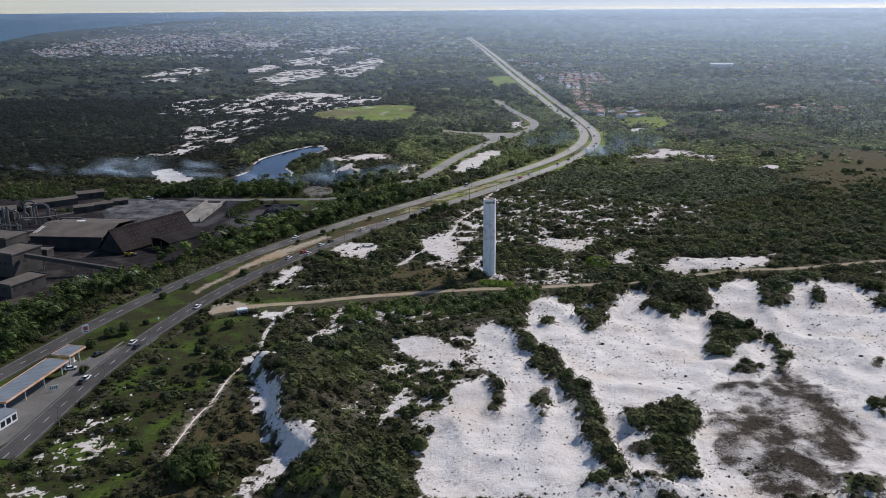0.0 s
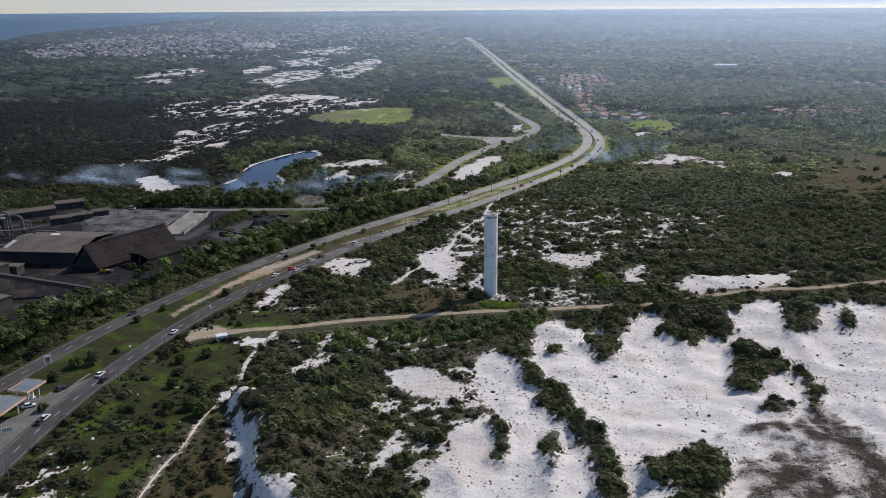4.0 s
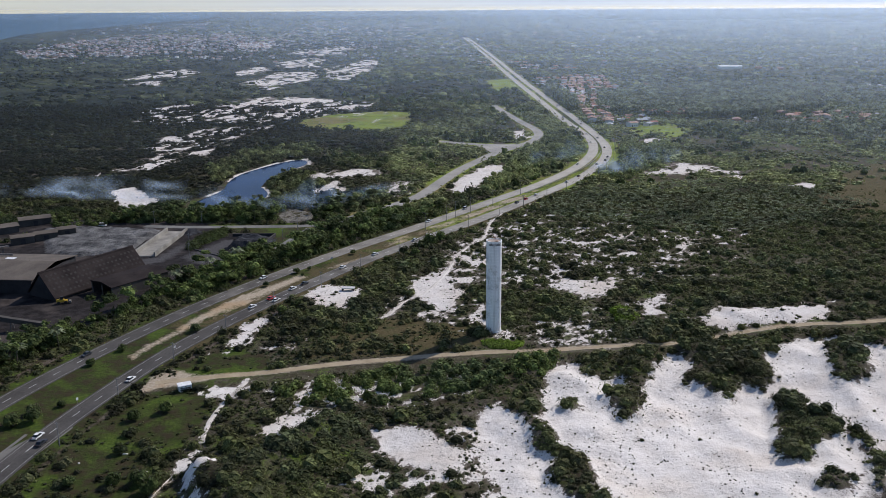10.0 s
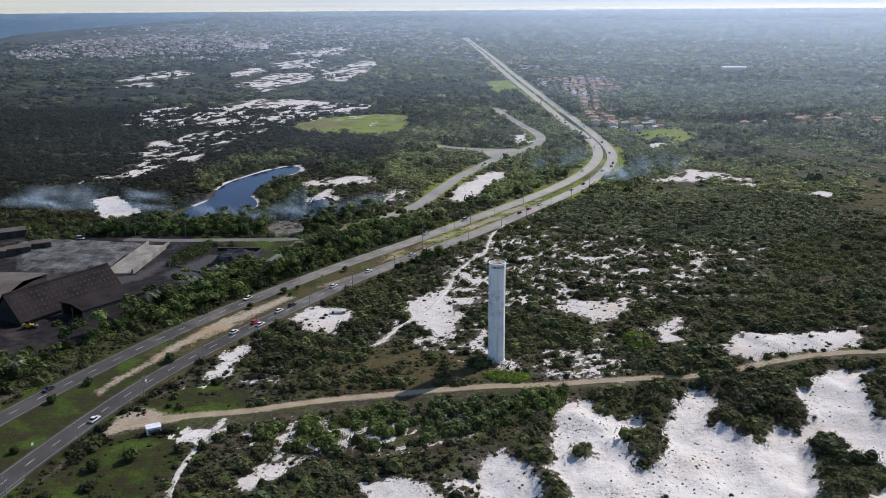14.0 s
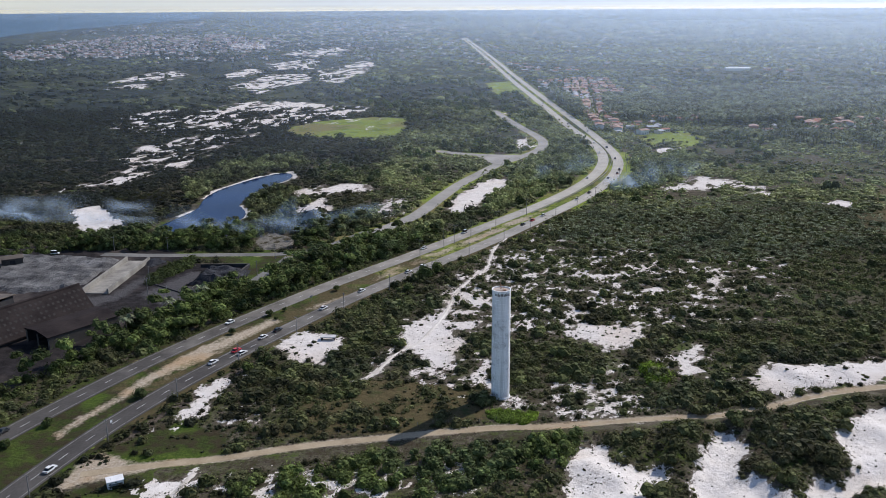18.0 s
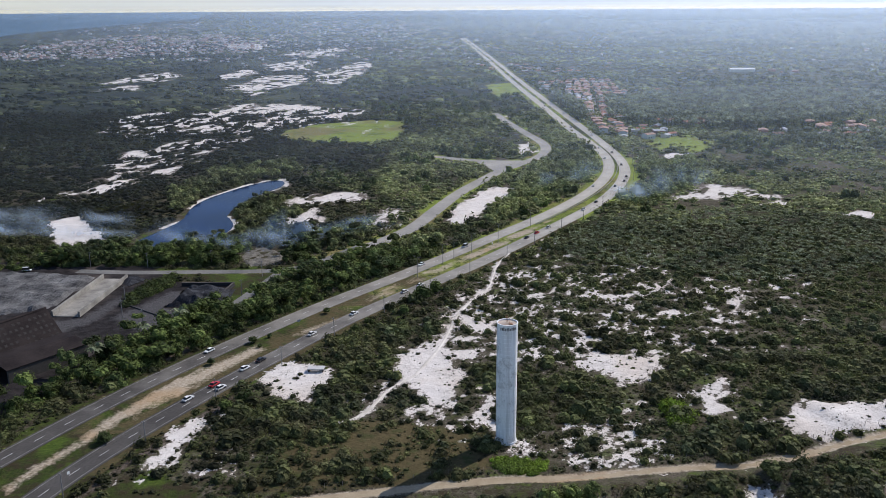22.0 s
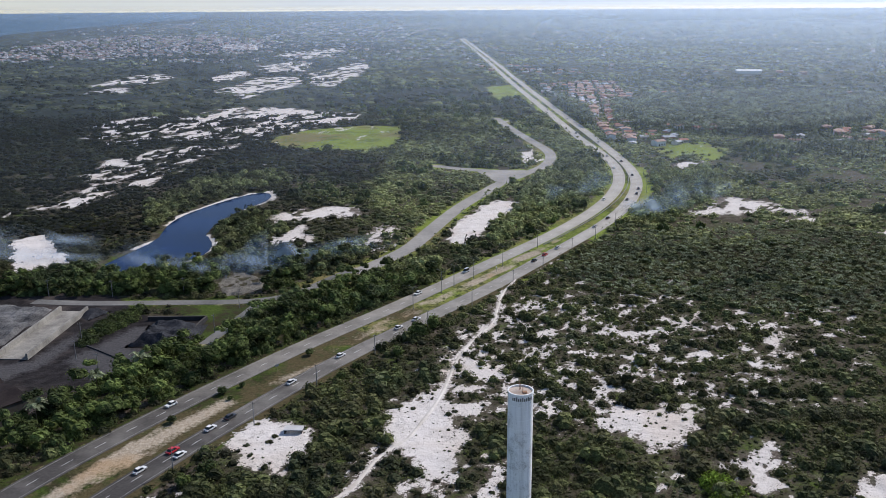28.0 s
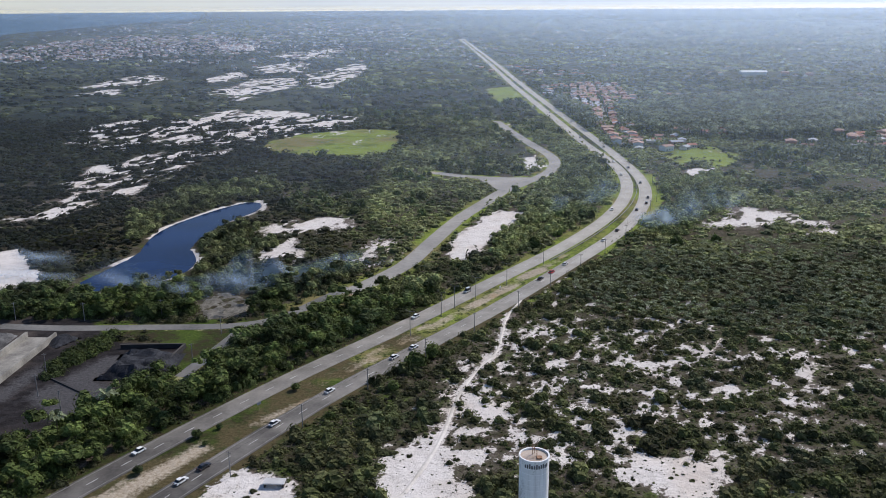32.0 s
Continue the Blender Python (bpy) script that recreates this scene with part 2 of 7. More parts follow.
SAND['slip'] = [(-64, 296), (-54, 283), (-49, 261), (-51, 253), (-44, 244), (-38, 243), (-35, 231), (-38, 228), (-42, 233), (-52, 213), (-54, 213), (-50, 229), (-49, 242), (-55, 253), (-62, 270), (-66, 284)]
SAND['d'] = [(-53, 329), (-46, 341), (-38, 341), (-39, 333), (-50, 323)]
SAND['f'] = [(-69, 325), (-67, 309), (-72, 303), (-72, 312)]
SAND['g'] = [(-77, 363), (-63, 370), (-59, 359), (-68, 352), (-76, 356)]
SAND['h'] = [(-16, 331), (-3, 333), (2, 327), (10, 315), (13, 304), (4, 301), (-6, 307), (-14, 316)]
SAND['j'] = [(-21, 260), (-14, 277), (-5, 277), (-9, 260), (-17, 257)]
SAND['k'] = [(-59, 468), (-57, 475), (-48, 484), (-40, 477), (-31, 472), (-30, 458), (-35, 452), (-37, 444), (-41, 450), (-48, 449), (-56, 459)]
SAND['l'] = [(-79, 404), (-78, 423), (-76, 433), (-70, 436), (-61, 440), (-62, 432), (-68, 429), (-69, 419), (-72, 407), (-76, 404)]
SAND['m'] = [(-11, 472), (-6, 492), (1, 495), (11, 495), (24, 490), (21, 481), (12, 482), (13, 474), (19, 471), (15, 456), (12, 447), (4, 442), (-1, 454), (-8, 462)]
SAND['n'] = [(15, 431), (21, 446), (27, 451), (26, 427), (21, 427), (17, 428)]
SAND['o'] = [(14, 518), (19, 528), (29, 521), (34, 520), (32, 500), (28, 504), (21, 511)]
SAND['p'] = [(59, 470), (67, 484), (75, 486), (81, 482), (91, 477), (86, 466), (78, 456), (72, 462), (67, 467)]
SAND['q'] = [(91, 444), (102, 458), (108, 460), (109, 453), (102, 444), (104, 437), (98, 431), (95, 433), (96, 442)]
SAND['r'] = [(115, 424), (124, 432), (130, 443), (136, 440), (135, 436), (147, 438), (161, 439), (182, 446), (170, 426), (151, 420), (136, 415), (129, 412), (120, 409), (120, 416), (117, 416)]
SAND['u'] = [(16, 699), (21, 734), (40, 788), (56, 810), (70, 797), (59, 765), (43, 739), (38, 709), (22, 685)]
SAND['v'] = [(91, 1007), (105, 1021), (105, 964), (93, 939), (86, 952)]
SAND['y'] = [(-235, 711), (-220, 729), (-198, 693), (-182, 668), (-187, 655), (-204, 647)]
SAND['z'] = [(-730, 3459), (-584, 3431), (-509, 2977), (-616, 2995)]
SAND['za'] = [(208, 937), (222, 949), (238, 948), (217, 924)]
SAND['zb'] = [(267, 708), (284, 720), (294, 704), (275, 689)]
SAND['zc'] = [(224, 736), (235, 749), (253, 744), (245, 735)]
SAND['zd'] = [(73, 556), (82, 564), (85, 555), (96, 552), (90, 545), (81, 548)]
SAND['zf'] = [(-114, 244), (-107, 248), (-104, 244), (-109, 239)]
SAND['slip_b'] = [(-47, 240), (-38, 244), (-36, 240), (-41, 230), (-47, 219), (-52, 213), (-58, 213), (-52, 222)]
SAND['slip_c'] = [(-69, 304), (-59, 301), (-64, 291), (-69, 288)]
MIX = {}
MIX['tower'] = [(34, 580), (64, 602), (99, 597), (127, 586), (147, 558), (124, 500), (102, 486), (78, 491), (45, 479), (27, 496), (13, 483), (12, 520)]
MIX['far_a'] = [(-368, 1201), (-357, 1238), (-336, 1296), (-320, 1252), (-334, 1198), (-323, 1134), (-339, 1126)]
MIX['far_b'] = [(-304, 1101), (-300, 1196), (-252, 1277), (-235, 1218), (-270, 1158), (-273, 1078), (-291, 1079)]
MIX['far_c'] = [(-255, 906), (-267, 984), (-243, 992), (-238, 1036), (-214, 1053), (-188, 1052), (-194, 1014), (-209, 964), (-217, 918), (-235, 883)]
MIX['far_d'] = [(-263, 779), (-254, 819), (-246, 879), (-237, 855), (-248, 798)]
MIX['far_e'] = [(-211, 862), (-219, 910), (-215, 948), (-205, 926), (-206, 877)]
MIX['far_f'] = [(-225, 1155), (-201, 1199), (-181, 1198), (-174, 1123), (-190, 1080)]
MIX['far_g'] = [(-209, 1262), (-197, 1386), (-145, 1346), (-89, 1308), (-90, 1235), (-126, 1183), (-160, 1150), (-177, 1213)]
MIX['far_h'] = [(-287, 1262), (-247, 1397), (-222, 1339), (-240, 1247)]
MIX['far_i'] = [(-305, 1719), (-301, 1899), (-247, 1908), (-207, 1807), (-229, 1711), (-262, 1616), (-256, 1512), (-275, 1600)]
MIX['far_j'] = [(-354, 2210), (-305, 2423), (-264, 2324), (-255, 2051), (-316, 2058)]
MIX['far_k'] = [(-230, 1951), (-189, 2113), (-153, 2309), (-126, 2201), (-136, 1910), (-160, 1716), (-203, 1781)]
MIX['far_l'] = [(-335, 1655), (-307, 1731), (-284, 1640), (-300, 1600)]
MIX['far_m'] = [(-390, 1881), (-378, 2066), (-346, 1964), (-365, 1837)]
MIX['far_n'] = [(-564, 1959), (-533, 2017), (-476, 1905), (-488, 1786), (-521, 1828)]
MIX['far_o'] = [(-528, 1620), (-503, 1705), (-480, 1628)]
MIX['far_p'] = [(-560, 1756), (-555, 1885), (-518, 1802)]
MIX['far_q'] = [(-402, 2678), (-368, 2898), (-266, 3108), (-244, 2683), (-288, 2521)]
MIX['far_r'] = [(-256, 1177), (-223, 1206), (-206, 1139), (-236, 1109)]
MIX['far_s'] = [(-250, 808), (-234, 878), (-220, 834), (-231, 797)]
MIX['x2'] = [(-76, 779), (-49, 795), (-43, 770), (-66, 757)]
MIX['x3'] = [(-88, 772), (-76, 783), (-71, 757), (-72, 720), (-58, 708), (-70, 679), (-82, 683), (-79, 715)]
MIX['ry'] = [(181, 761), (198, 779), (210, 802), (222, 800), (226, 789), (242, 777), (245, 758), (222, 764), (203, 760), (193, 760)]
MIX['mid'] = [(-28, 308), (-15, 305), (18, 330), (13, 301), (2, 268), (-5, 237), (-13, 248), (-23, 269)]
MIX['low'] = [(-52, 359), (-30, 363), (-2, 366), (15, 367), (8, 357), (-17, 352), (-31, 344), (-44, 339)]
MIX['sp_s'] = [(63, 425), (70, 434), (76, 427), (77, 417), (76, 408), (70, 402), (55, 403), (54, 408), (62, 412), (63, 419)]
MIX['sp_t'] = [(45, 424), (52, 426), (55, 416), (50, 405), (46, 409), (44, 416)]
MIX['sp_e'] = [(-48, 347), (-29, 359), (-2, 362), (-6, 350), (-31, 343), (-43, 338)]
MIX['sp_w'] = [(-31, 694), (-18, 735), (-13, 717), (-16, 685), (-24, 683)]
MIX['verge_a'] = [(-116, 240), (-112, 253), (-114, 265), (-108, 259), (-103, 240), (-107, 235)]
MIX['verge_b'] = [(-113, 218), (-110, 225), (-106, 222), (-107, 214)]
ISLES = {}
ISLES['a'] = [(72, 377), (79, 389), (90, 402), (92, 393), (84, 373), (76, 358), (69, 334), (64, 333), (60, 345), (64, 355), (71, 360)]
ISLES['b'] = [(96, 397), (128, 396), (125, 364), (117, 357), (111, 361), (101, 347), (98, 354), (95, 361), (88, 359), (99, 376)]
ISLES['c'] = [(118, 350), (128, 356), (127, 342), (133, 332), (131, 323), (119, 315), (112, 308), (105, 308), (109, 324)]
ISLES['d'] = [(110, 296), (116, 301), (121, 297), (117, 291), (110, 292)]
ISLES['e'] = [(153, 391), (165, 399), (170, 395), (158, 363), (151, 358), (144, 358), (148, 375)]
ISLES['f'] = [(171, 399), (173, 386), (187, 394), (194, 385), (198, 373), (204, 369), (218, 398), (206, 401)]
ISLES['g'] = [(169, 370), (178, 383), (173, 362), (166, 357)]
ISLES['h'] = [(194, 362), (204, 369), (194, 349), (189, 349)]
ISLES['i'] = [(134, 329), (137, 320), (134, 303), (127, 292), (126, 298), (132, 311)]
ISLES['j'] = [(60, 254), (64, 259), (68, 256), (73, 262), (82, 269), (85, 256), (83, 248), (76, 235), (76, 221), (73, 216), (68, 216), (65, 219), (63, 226), (58, 229), (58, 233), (65, 236), (64, 241), (60, 247)]
ISLES['k'] = [(32, 336), (37, 329), (40, 320), (39, 306), (47, 306), (46, 285), (53, 276), (53, 258), (53, 239), (54, 220), (54, 210), (48, 210), (47, 226), (46, 236), (46, 259), (44, 271), (40, 281), (35, 290), (35, 301), (39, 309), (33, 317)]
ISLES['l'] = [(34, 272), (39, 276), (38, 263), (35, 251), (33, 257)]
ISLES['m'] = [(18, 281), (22, 281), (24, 272), (21, 257), (17, 259), (20, 268)]
ISLES['n'] = [(111, 209), (116, 218), (126, 216), (122, 209)]
ISLES['o'] = [(146, 264), (153, 268), (146, 256), (144, 258)]
ISLES['p'] = [(160, 294), (166, 299), (165, 294), (160, 291)]
ISLES['q'] = [(41, 217), (46, 220), (54, 217), (61, 219), (67, 213), (66, 210), (40, 211)]
ISLES['r'] = [(44, 342), (49, 346), (51, 340), (47, 336)]
DARK = {}
DARK['a'] = [(98, 255), (108, 257), (116, 253), (108, 238), (104, 235), (99, 236), (96, 244)]
DARK['b'] = [(125, 287), (130, 278), (132, 265), (134, 256), (129, 253), (125, 261), (124, 271)]
DARK['c'] = [(121, 251), (127, 252), (126, 241), (123, 229), (118, 226), (118, 236)]
DARK['d'] = [(101, 279), (111, 281), (110, 274), (100, 272)]
DARK['e'] = [(92, 222), (106, 231), (111, 224), (104, 212), (92, 210)]
FAINT = [(88, 261), (106, 272), (124, 290), (136, 268), (138, 245), (127, 214), (104, 209), (89, 212), (86, 235)]
GRASS = {}
GRASS['verge'] = [(-124, 221), (-118, 255), (-113, 300), (-108, 334), (-96, 360), (-76, 371), (-71, 345), (-77, 299), (-85, 254), (-86, 223), (-93, 209), (-118, 209)]
GRASS['field'] = [(-150, 1079), (-147, 1122), (-120, 1171), (-63, 1202), (-19, 1190), (-19, 1132), (-22, 1070), (-31, 1045), (-51, 1024), (-91, 1027), (-129, 1045)]
GRASS['field_b'] = [(102, 1661), (149, 1707), (144, 1507), (106, 1458)]
GRASS['mead'] = [(214, 1038), (238, 1047), (273, 1062), (278, 1041), (284, 1013), (265, 968), (242, 946), (235, 981), (217, 962), (211, 992)]
GRASS['bend'] = [(177, 973), (181, 922), (170, 839), (155, 797), (134, 761), (97, 695), (75, 671), (97, 712), (141, 798), (162, 859)]
GRASS['plant'] = [(-119, 593), (-77, 594), (-72, 585), (-81, 549), (-88, 524), (-94, 518), (-89, 576)]
GRASS['slope'] = [(-43, 621), (-36, 657), (-25, 644), (-33, 620), (-45, 600)]
GRASS['near'] = [(-96, 383), (-76, 403), (-59, 390), (-57, 374), (-89, 371)]
OLIVE = {}
OLIVE['mead'] = [(256, 646), (320, 743), (372, 793), (448, 798), (346, 594), (272, 598)]
OLIVE['brown'] = [(-33, 432), (-7, 432), (23, 421), (22, 401), (-3, 391), (-23, 391), (-45, 389), (-41, 419)]
OLIVE['low'] = [(-78, 247), (-73, 279), (-63, 270), (-52, 242), (-53, 219), (-60, 211), (-76, 211)]
WOODS = {}
WOODS['road'] = [(-118, 464), (-118, 484), (-112, 505), (-102, 531), (-88, 552), (-68, 584), (-43, 625), (-25, 652), (2, 660), (15, 646), (12, 635), (-29, 579), (-63, 530), (-83, 502), (-98, 474), (-102, 463)]
WOODS['road0'] = [(-191, 363), (-184, 394), (-158, 411), (-133, 450), (-108, 546), (-94, 530), (-116, 472), (-137, 434), (-152, 393), (-160, 348), (-167, 312)]
WOODS['pond'] = [(-202, 631), (-142, 649), (-93, 667), (-51, 686), (-33, 705), (-26, 680), (-46, 645), (-58, 619), (-105, 611), (-192, 612)]
WOODS['strip'] = [(56, 765), (93, 893), (123, 976), (129, 1061), (151, 975), (143, 880), (131, 832), (106, 780), (68, 725), (43, 690), (42, 715)]
WOODS['isle'] = [(-127, 747), (-121, 767), (-111, 785), (-92, 772), (-77, 720), (-82, 683), (-96, 669), (-110, 679), (-121, 716)]
WOODS['bank'] = [(-185, 807), (-172, 898), (-112, 916), (-99, 883), (-130, 838), (-155, 790), (-162, 736)]
WOODS['track'] = [(-52, 359), (-18, 376), (21, 378), (48, 381), (49, 370), (13, 355), (-41, 348)]
WOODS['bend'] = [(196, 946), (246, 918), (199, 803), (150, 734), (134, 734), (167, 822)]
THICK = {}
THICK['a'] = [(35, 466), (55, 470), (67, 464), (72, 449), (68, 440), (59, 424), (50, 428), (40, 422), (33, 417), (31, 433)]
THICK['b'] = [(77, 423), (88, 444), (96, 431), (104, 426), (114, 424), (118, 414), (113, 401), (95, 400), (75, 401)]
THICK['c'] = [(-33, 503), (-15, 515), (-11, 484), (-19, 443), (-27, 448)]
THICK['d'] = [(-69, 433), (-56, 449), (-38, 441), (-25, 450), (-14, 427), (-27, 412), (-50, 412)]
THICK['e'] = [(93, 486), (122, 479), (181, 483), (162, 442), (134, 445), (118, 438), (112, 463), (93, 469)]
THICK['g'] = [(-61, 326), (-30, 337), (-16, 331), (-17, 307), (-27, 302), (-24, 278), (-40, 269), (-53, 279)]
THICK['h'] = [(-45, 253), (-24, 253), (-6, 252), (-4, 212), (-45, 213), (-36, 238)]
THICK['i'] = [(-28, 467), (-29, 491), (-11, 519), (-10, 496), (-15, 467), (-21, 450)]
THICK['j'] = [(-38, 456), (-24, 506), (-14, 518), (-2, 518), (-5, 497), (-15, 478), (-20, 456), (-28, 450)]
DIRT = {}
DIRT['med'] = [(-105, 422), (-100, 439), (-88, 462), (-77, 479), (-64, 498), (-59, 495), (-68, 479), (-82, 457), (-95, 435), (-101, 419)]
DIRT['med2'] = [(-53, 508), (-39, 524), (-25, 539), (-18, 549), (-32, 528), (-46, 510)]
DIRT['med3'] = [(-115, 394), (-112, 404), (-104, 422), (-101, 419), (-109, 401), (-112, 391)]
DIRT['jct'] = [(-103, 356), (-100, 376), (-95, 383), (-85, 376), (-78, 370), (-95, 363)]
LIGHT = {}
LIGHT['right'] = [(48, 606), (72, 653), (129, 617), (195, 574), (131, 455), (6, 459), (15, 558)]
LIGHT['near'] = [(-84, 393), (-63, 433), (-23, 480), (15, 536), (39, 571), (53, 504), (77, 454), (115, 442), (100, 399), (47, 400), (-7, 432), (-58, 393)]
CREEPER = [(21, 406), (27, 408), (40, 405), (38, 398), (33, 395), (26, 397), (22, 400)]
POND = [(-163, 663), (-156, 691), (-150, 712), (-154, 742), (-151, 775), (-133, 817), (-119, 840), (-106, 843), (-102, 815), (-114, 795), (-125, 747), (-125, 722), (-116, 705), (-114, 689), (-117, 670), (-133, 660), (-153, 643)]
TREAD = {}
TREAD['a'] = [(-133, 532), (-127, 545), (-117, 568), (-108, 570), (-112, 546), (-98, 532), (-102, 517), (-112, 512)]
TREAD['b'] = [(-165, 500), (-160, 530), (-146, 532), (-140, 560), (-134, 560), (-138, 528), (-150, 510), (-156, 497)]
YARD_BUSH = [(-137, 552), (-136, 567), (-128, 586), (-123, 597), (-118, 594), (-119, 576), (-127, 556), (-129, 543)]
YARD = [(-192, 336), (-335, 616), (-265, 623), (-191, 619), (-140, 611), (-120, 583), (-88, 578), (-94, 537), (-99, 518), (-113, 494), (-119, 475)]
BANK = [(-65, 304), (-52, 298), (-30, 331), (16, 336), (-5, 237), (-11, 212), (-39, 213), (-35, 228), (-44, 242), (-49, 253), (-52, 279)]
SLAG = [(-235, 600), (-191, 600), (-161, 592), (-163, 551), (-167, 543), (-190, 536), (-210, 545)]
BRIGHT = [(78, 425), (80, 440), (88, 442), (91, 432), (87, 425), (82, 421)]
BAY = [(-159, 535), (-156, 589), (-144, 588), (-147, 534)]
FRESH = [(-45, 875), (-23, 923), (12, 900), (20, 850), (8, 790), (-10, 768), (-34, 776)]
FORECOURT = [(-137, 236), (-127, 268), (-120, 306), (-113, 335), (-118, 340), (-131, 314), (-138, 318), (-146, 303), (-152, 280), (-150, 252)]


FAR = 3000.0


def vnoise(x, y, scale, seed=0):
    """Smooth value noise in 0..1."""
    table = np.random.RandomState(seed).rand(256, 256)
    u, v = x * scale, y * scale
    i, j = np.floor(u).astype(int), np.floor(v).astype(int)
    a, b = u - i, v - j
    a, b = a * a * (3 - 2 * a), b * b * (3 - 2 * b)
    i0, i1, j0, j1 = i % 256, (i + 1) % 256, j % 256, (j + 1) % 256
    return (table[i0, j0] * (1 - a) + table[i1, j0] * a) * (1 - b) + (table[i0, j1] * (1 - a) + table[i1, j1] * a) * b


def fbm(x, y, scale, seed=0):
    out = 0.0
    for k, w in enumerate((0.46, 0.29, 0.25)):
        c, s = math.cos(0.7 + 1.1 * k), math.sin(0.7 + 1.1 * k)
        out = out + w * vnoise(x * c - y * s, x * s + y * c, scale * 2.15 ** k, seed + k)
    return out


def inside(poly, x, y, reach=25.0):
    """Signed distance to an outline, positive inside, no less than -reach."""
    p = np.array(poly, float)
    out = np.full(x.shape, -reach)
    near = (x > p[:, 0].min() - reach) & (x < p[:, 0].max() + reach) & (y > p[:, 1].min() - reach) & (y < p[:, 1].max() + reach)
    if not near.any():
        return out
    px, py = x[near], y[near]
    best, odd = np.full(px.shape, 1e9), np.zeros(px.shape, bool)
    for (ax, ay), (bx, by) in zip(p, np.roll(p, -1, 0)):
        dx, dy = bx - ax, by - ay
        s = np.clip(((px - ax) * dx + (py - ay) * dy) / (dx * dx + dy * dy + 1e-9), 0, 1)
        best = np.minimum(best, np.hypot(px - ax - s * dx, py - ay - s * dy))
        cross = (ay > py) != (by > py)
        odd ^= cross & (px < dx * (py - ay) / (dy if dy else 1e-9) + ax)
    out[near] = np.maximum(np.where(odd, best, -best), -reach)
    return out


def outlines(group, x, y, reach=25.0):
    out = np.full(x.shape, -reach)
    for poly in group.values():
        out = np.maximum(out, inside(poly, x, y, reach))
    return out


def smooth_line(pts, step=6.0):
    """Points every few metres along a smooth curve through pts."""
    p = np.array(pts, float)
    q = np.vstack([2 * p[0] - p[1], p, 2 * p[-1] - p[-2]])
    out = []
    for a, b, c, d in zip(q, q[1:], q[2:], q[3:]):
        n = max(2, int(np.linalg.norm(c - b) / step))
        for s in np.arange(n) / n:
            out.append(0.5 * (2 * b + (c - a) * s + (2 * a - 5 * b + 4 * c - d) * s * s + (3 * b - a - 3 * c + d) * s ** 3))
    out.append(p[-1])
    return np.array(out)


def soften(line, times=6):
    """The same line with its small kinks ironed out."""
    q = line.copy()
    for _ in range(times):
        q[1:-1] = 0.25 * q[:-2] + 0.5 * q[1:-1] + 0.25 * q[2:]
    return q


def off_line(line, x, y, reach=40.0):
    """Distance to a line of points, no more than reach."""
    out = np.full(x.shape, reach)
    near = (x > line[:, 0].min() - reach) & (x < line[:, 0].max() + reach) & (y > line[:, 1].min() - reach) & (y < line[:, 1].max() + reach)
    idx = np.nonzero(near)
    px, py = x[idx], y[idx]
    best = np.full(px.shape, reach)
    for a, b in zip(line[:-1], line[1:]):
        lo = np.minimum(a, b) - reach
        hi = np.maximum(a, b) + reach
        w = (px > lo[0]) & (px < hi[0]) & (py > lo[1]) & (py < hi[1])
        if w.any():
            d = b - a
            s = np.clip(((px[w] - a[0]) * d[0] + (py[w] - a[1]) * d[1]) / (d @ d + 1e-9), 0, 1)
            best[w] = np.minimum(best[w], np.hypot(px[w] - a[0] - s * d[0], py[w] - a[1] - s * d[1]))
    out[idx] = best
    return out


ROADS = [(soften(smooth_line(LEFT_LANE, 12), 8), 4.5), (soften(smooth_line(RIGHT_LANE, 12), 8), 4.4),
         (soften(smooth_line(OLD_ROAD, 8), 3), 5.0), (soften(smooth_line(OLD_BRANCH, 8), 2), 4.5),
         (soften(smooth_line(PLANT_ROAD, 8), 3), 3.6), (soften(smooth_line(PLANT_LANE, 8), 2), 2.6)]
TRACKS = [(smooth_line(TRACK, 6), 2.0), (smooth_line(PATH, 5), 0.8), (smooth_line(PATH_B, 5), 0.6), (smooth_line(PATH_C, 5), 0.0), (smooth_line(PATH_D, 5), -0.4)]


SPAN = np.array([np.hypot(ROADS[1][0][:, 0] - px, ROADS[1][0][:, 1] - py).min() for px, py in ROADS[0][0]])


def off_median(x, y):
    """Nought between the two carriageways, then twice the distance beyond them."""
    a, b = off_line(ROADS[0][0], x, y, 60.0), off_line(ROADS[1][0], x, y, 60.0)
    return np.maximum(a + b - np.interp(y, ROADS[0][0][:, 1], SPAN) - 1.5, 0), np.minimum(a, b)


def road_gap(x, y):
    """Distance beyond the edge of the nearest road."""
    out = np.full(x.shape, 40.0)
    for line, half in ROADS:
        out = np.minimum(out, off_line(line, x, y) - half)
    return out


def track_gap(x, y):
    out = np.full(x.shape, 20.0)
    for line, half in TRACKS:
        out = np.minimum(out, off_line(line, x, y, 20.0) - half)
    return out


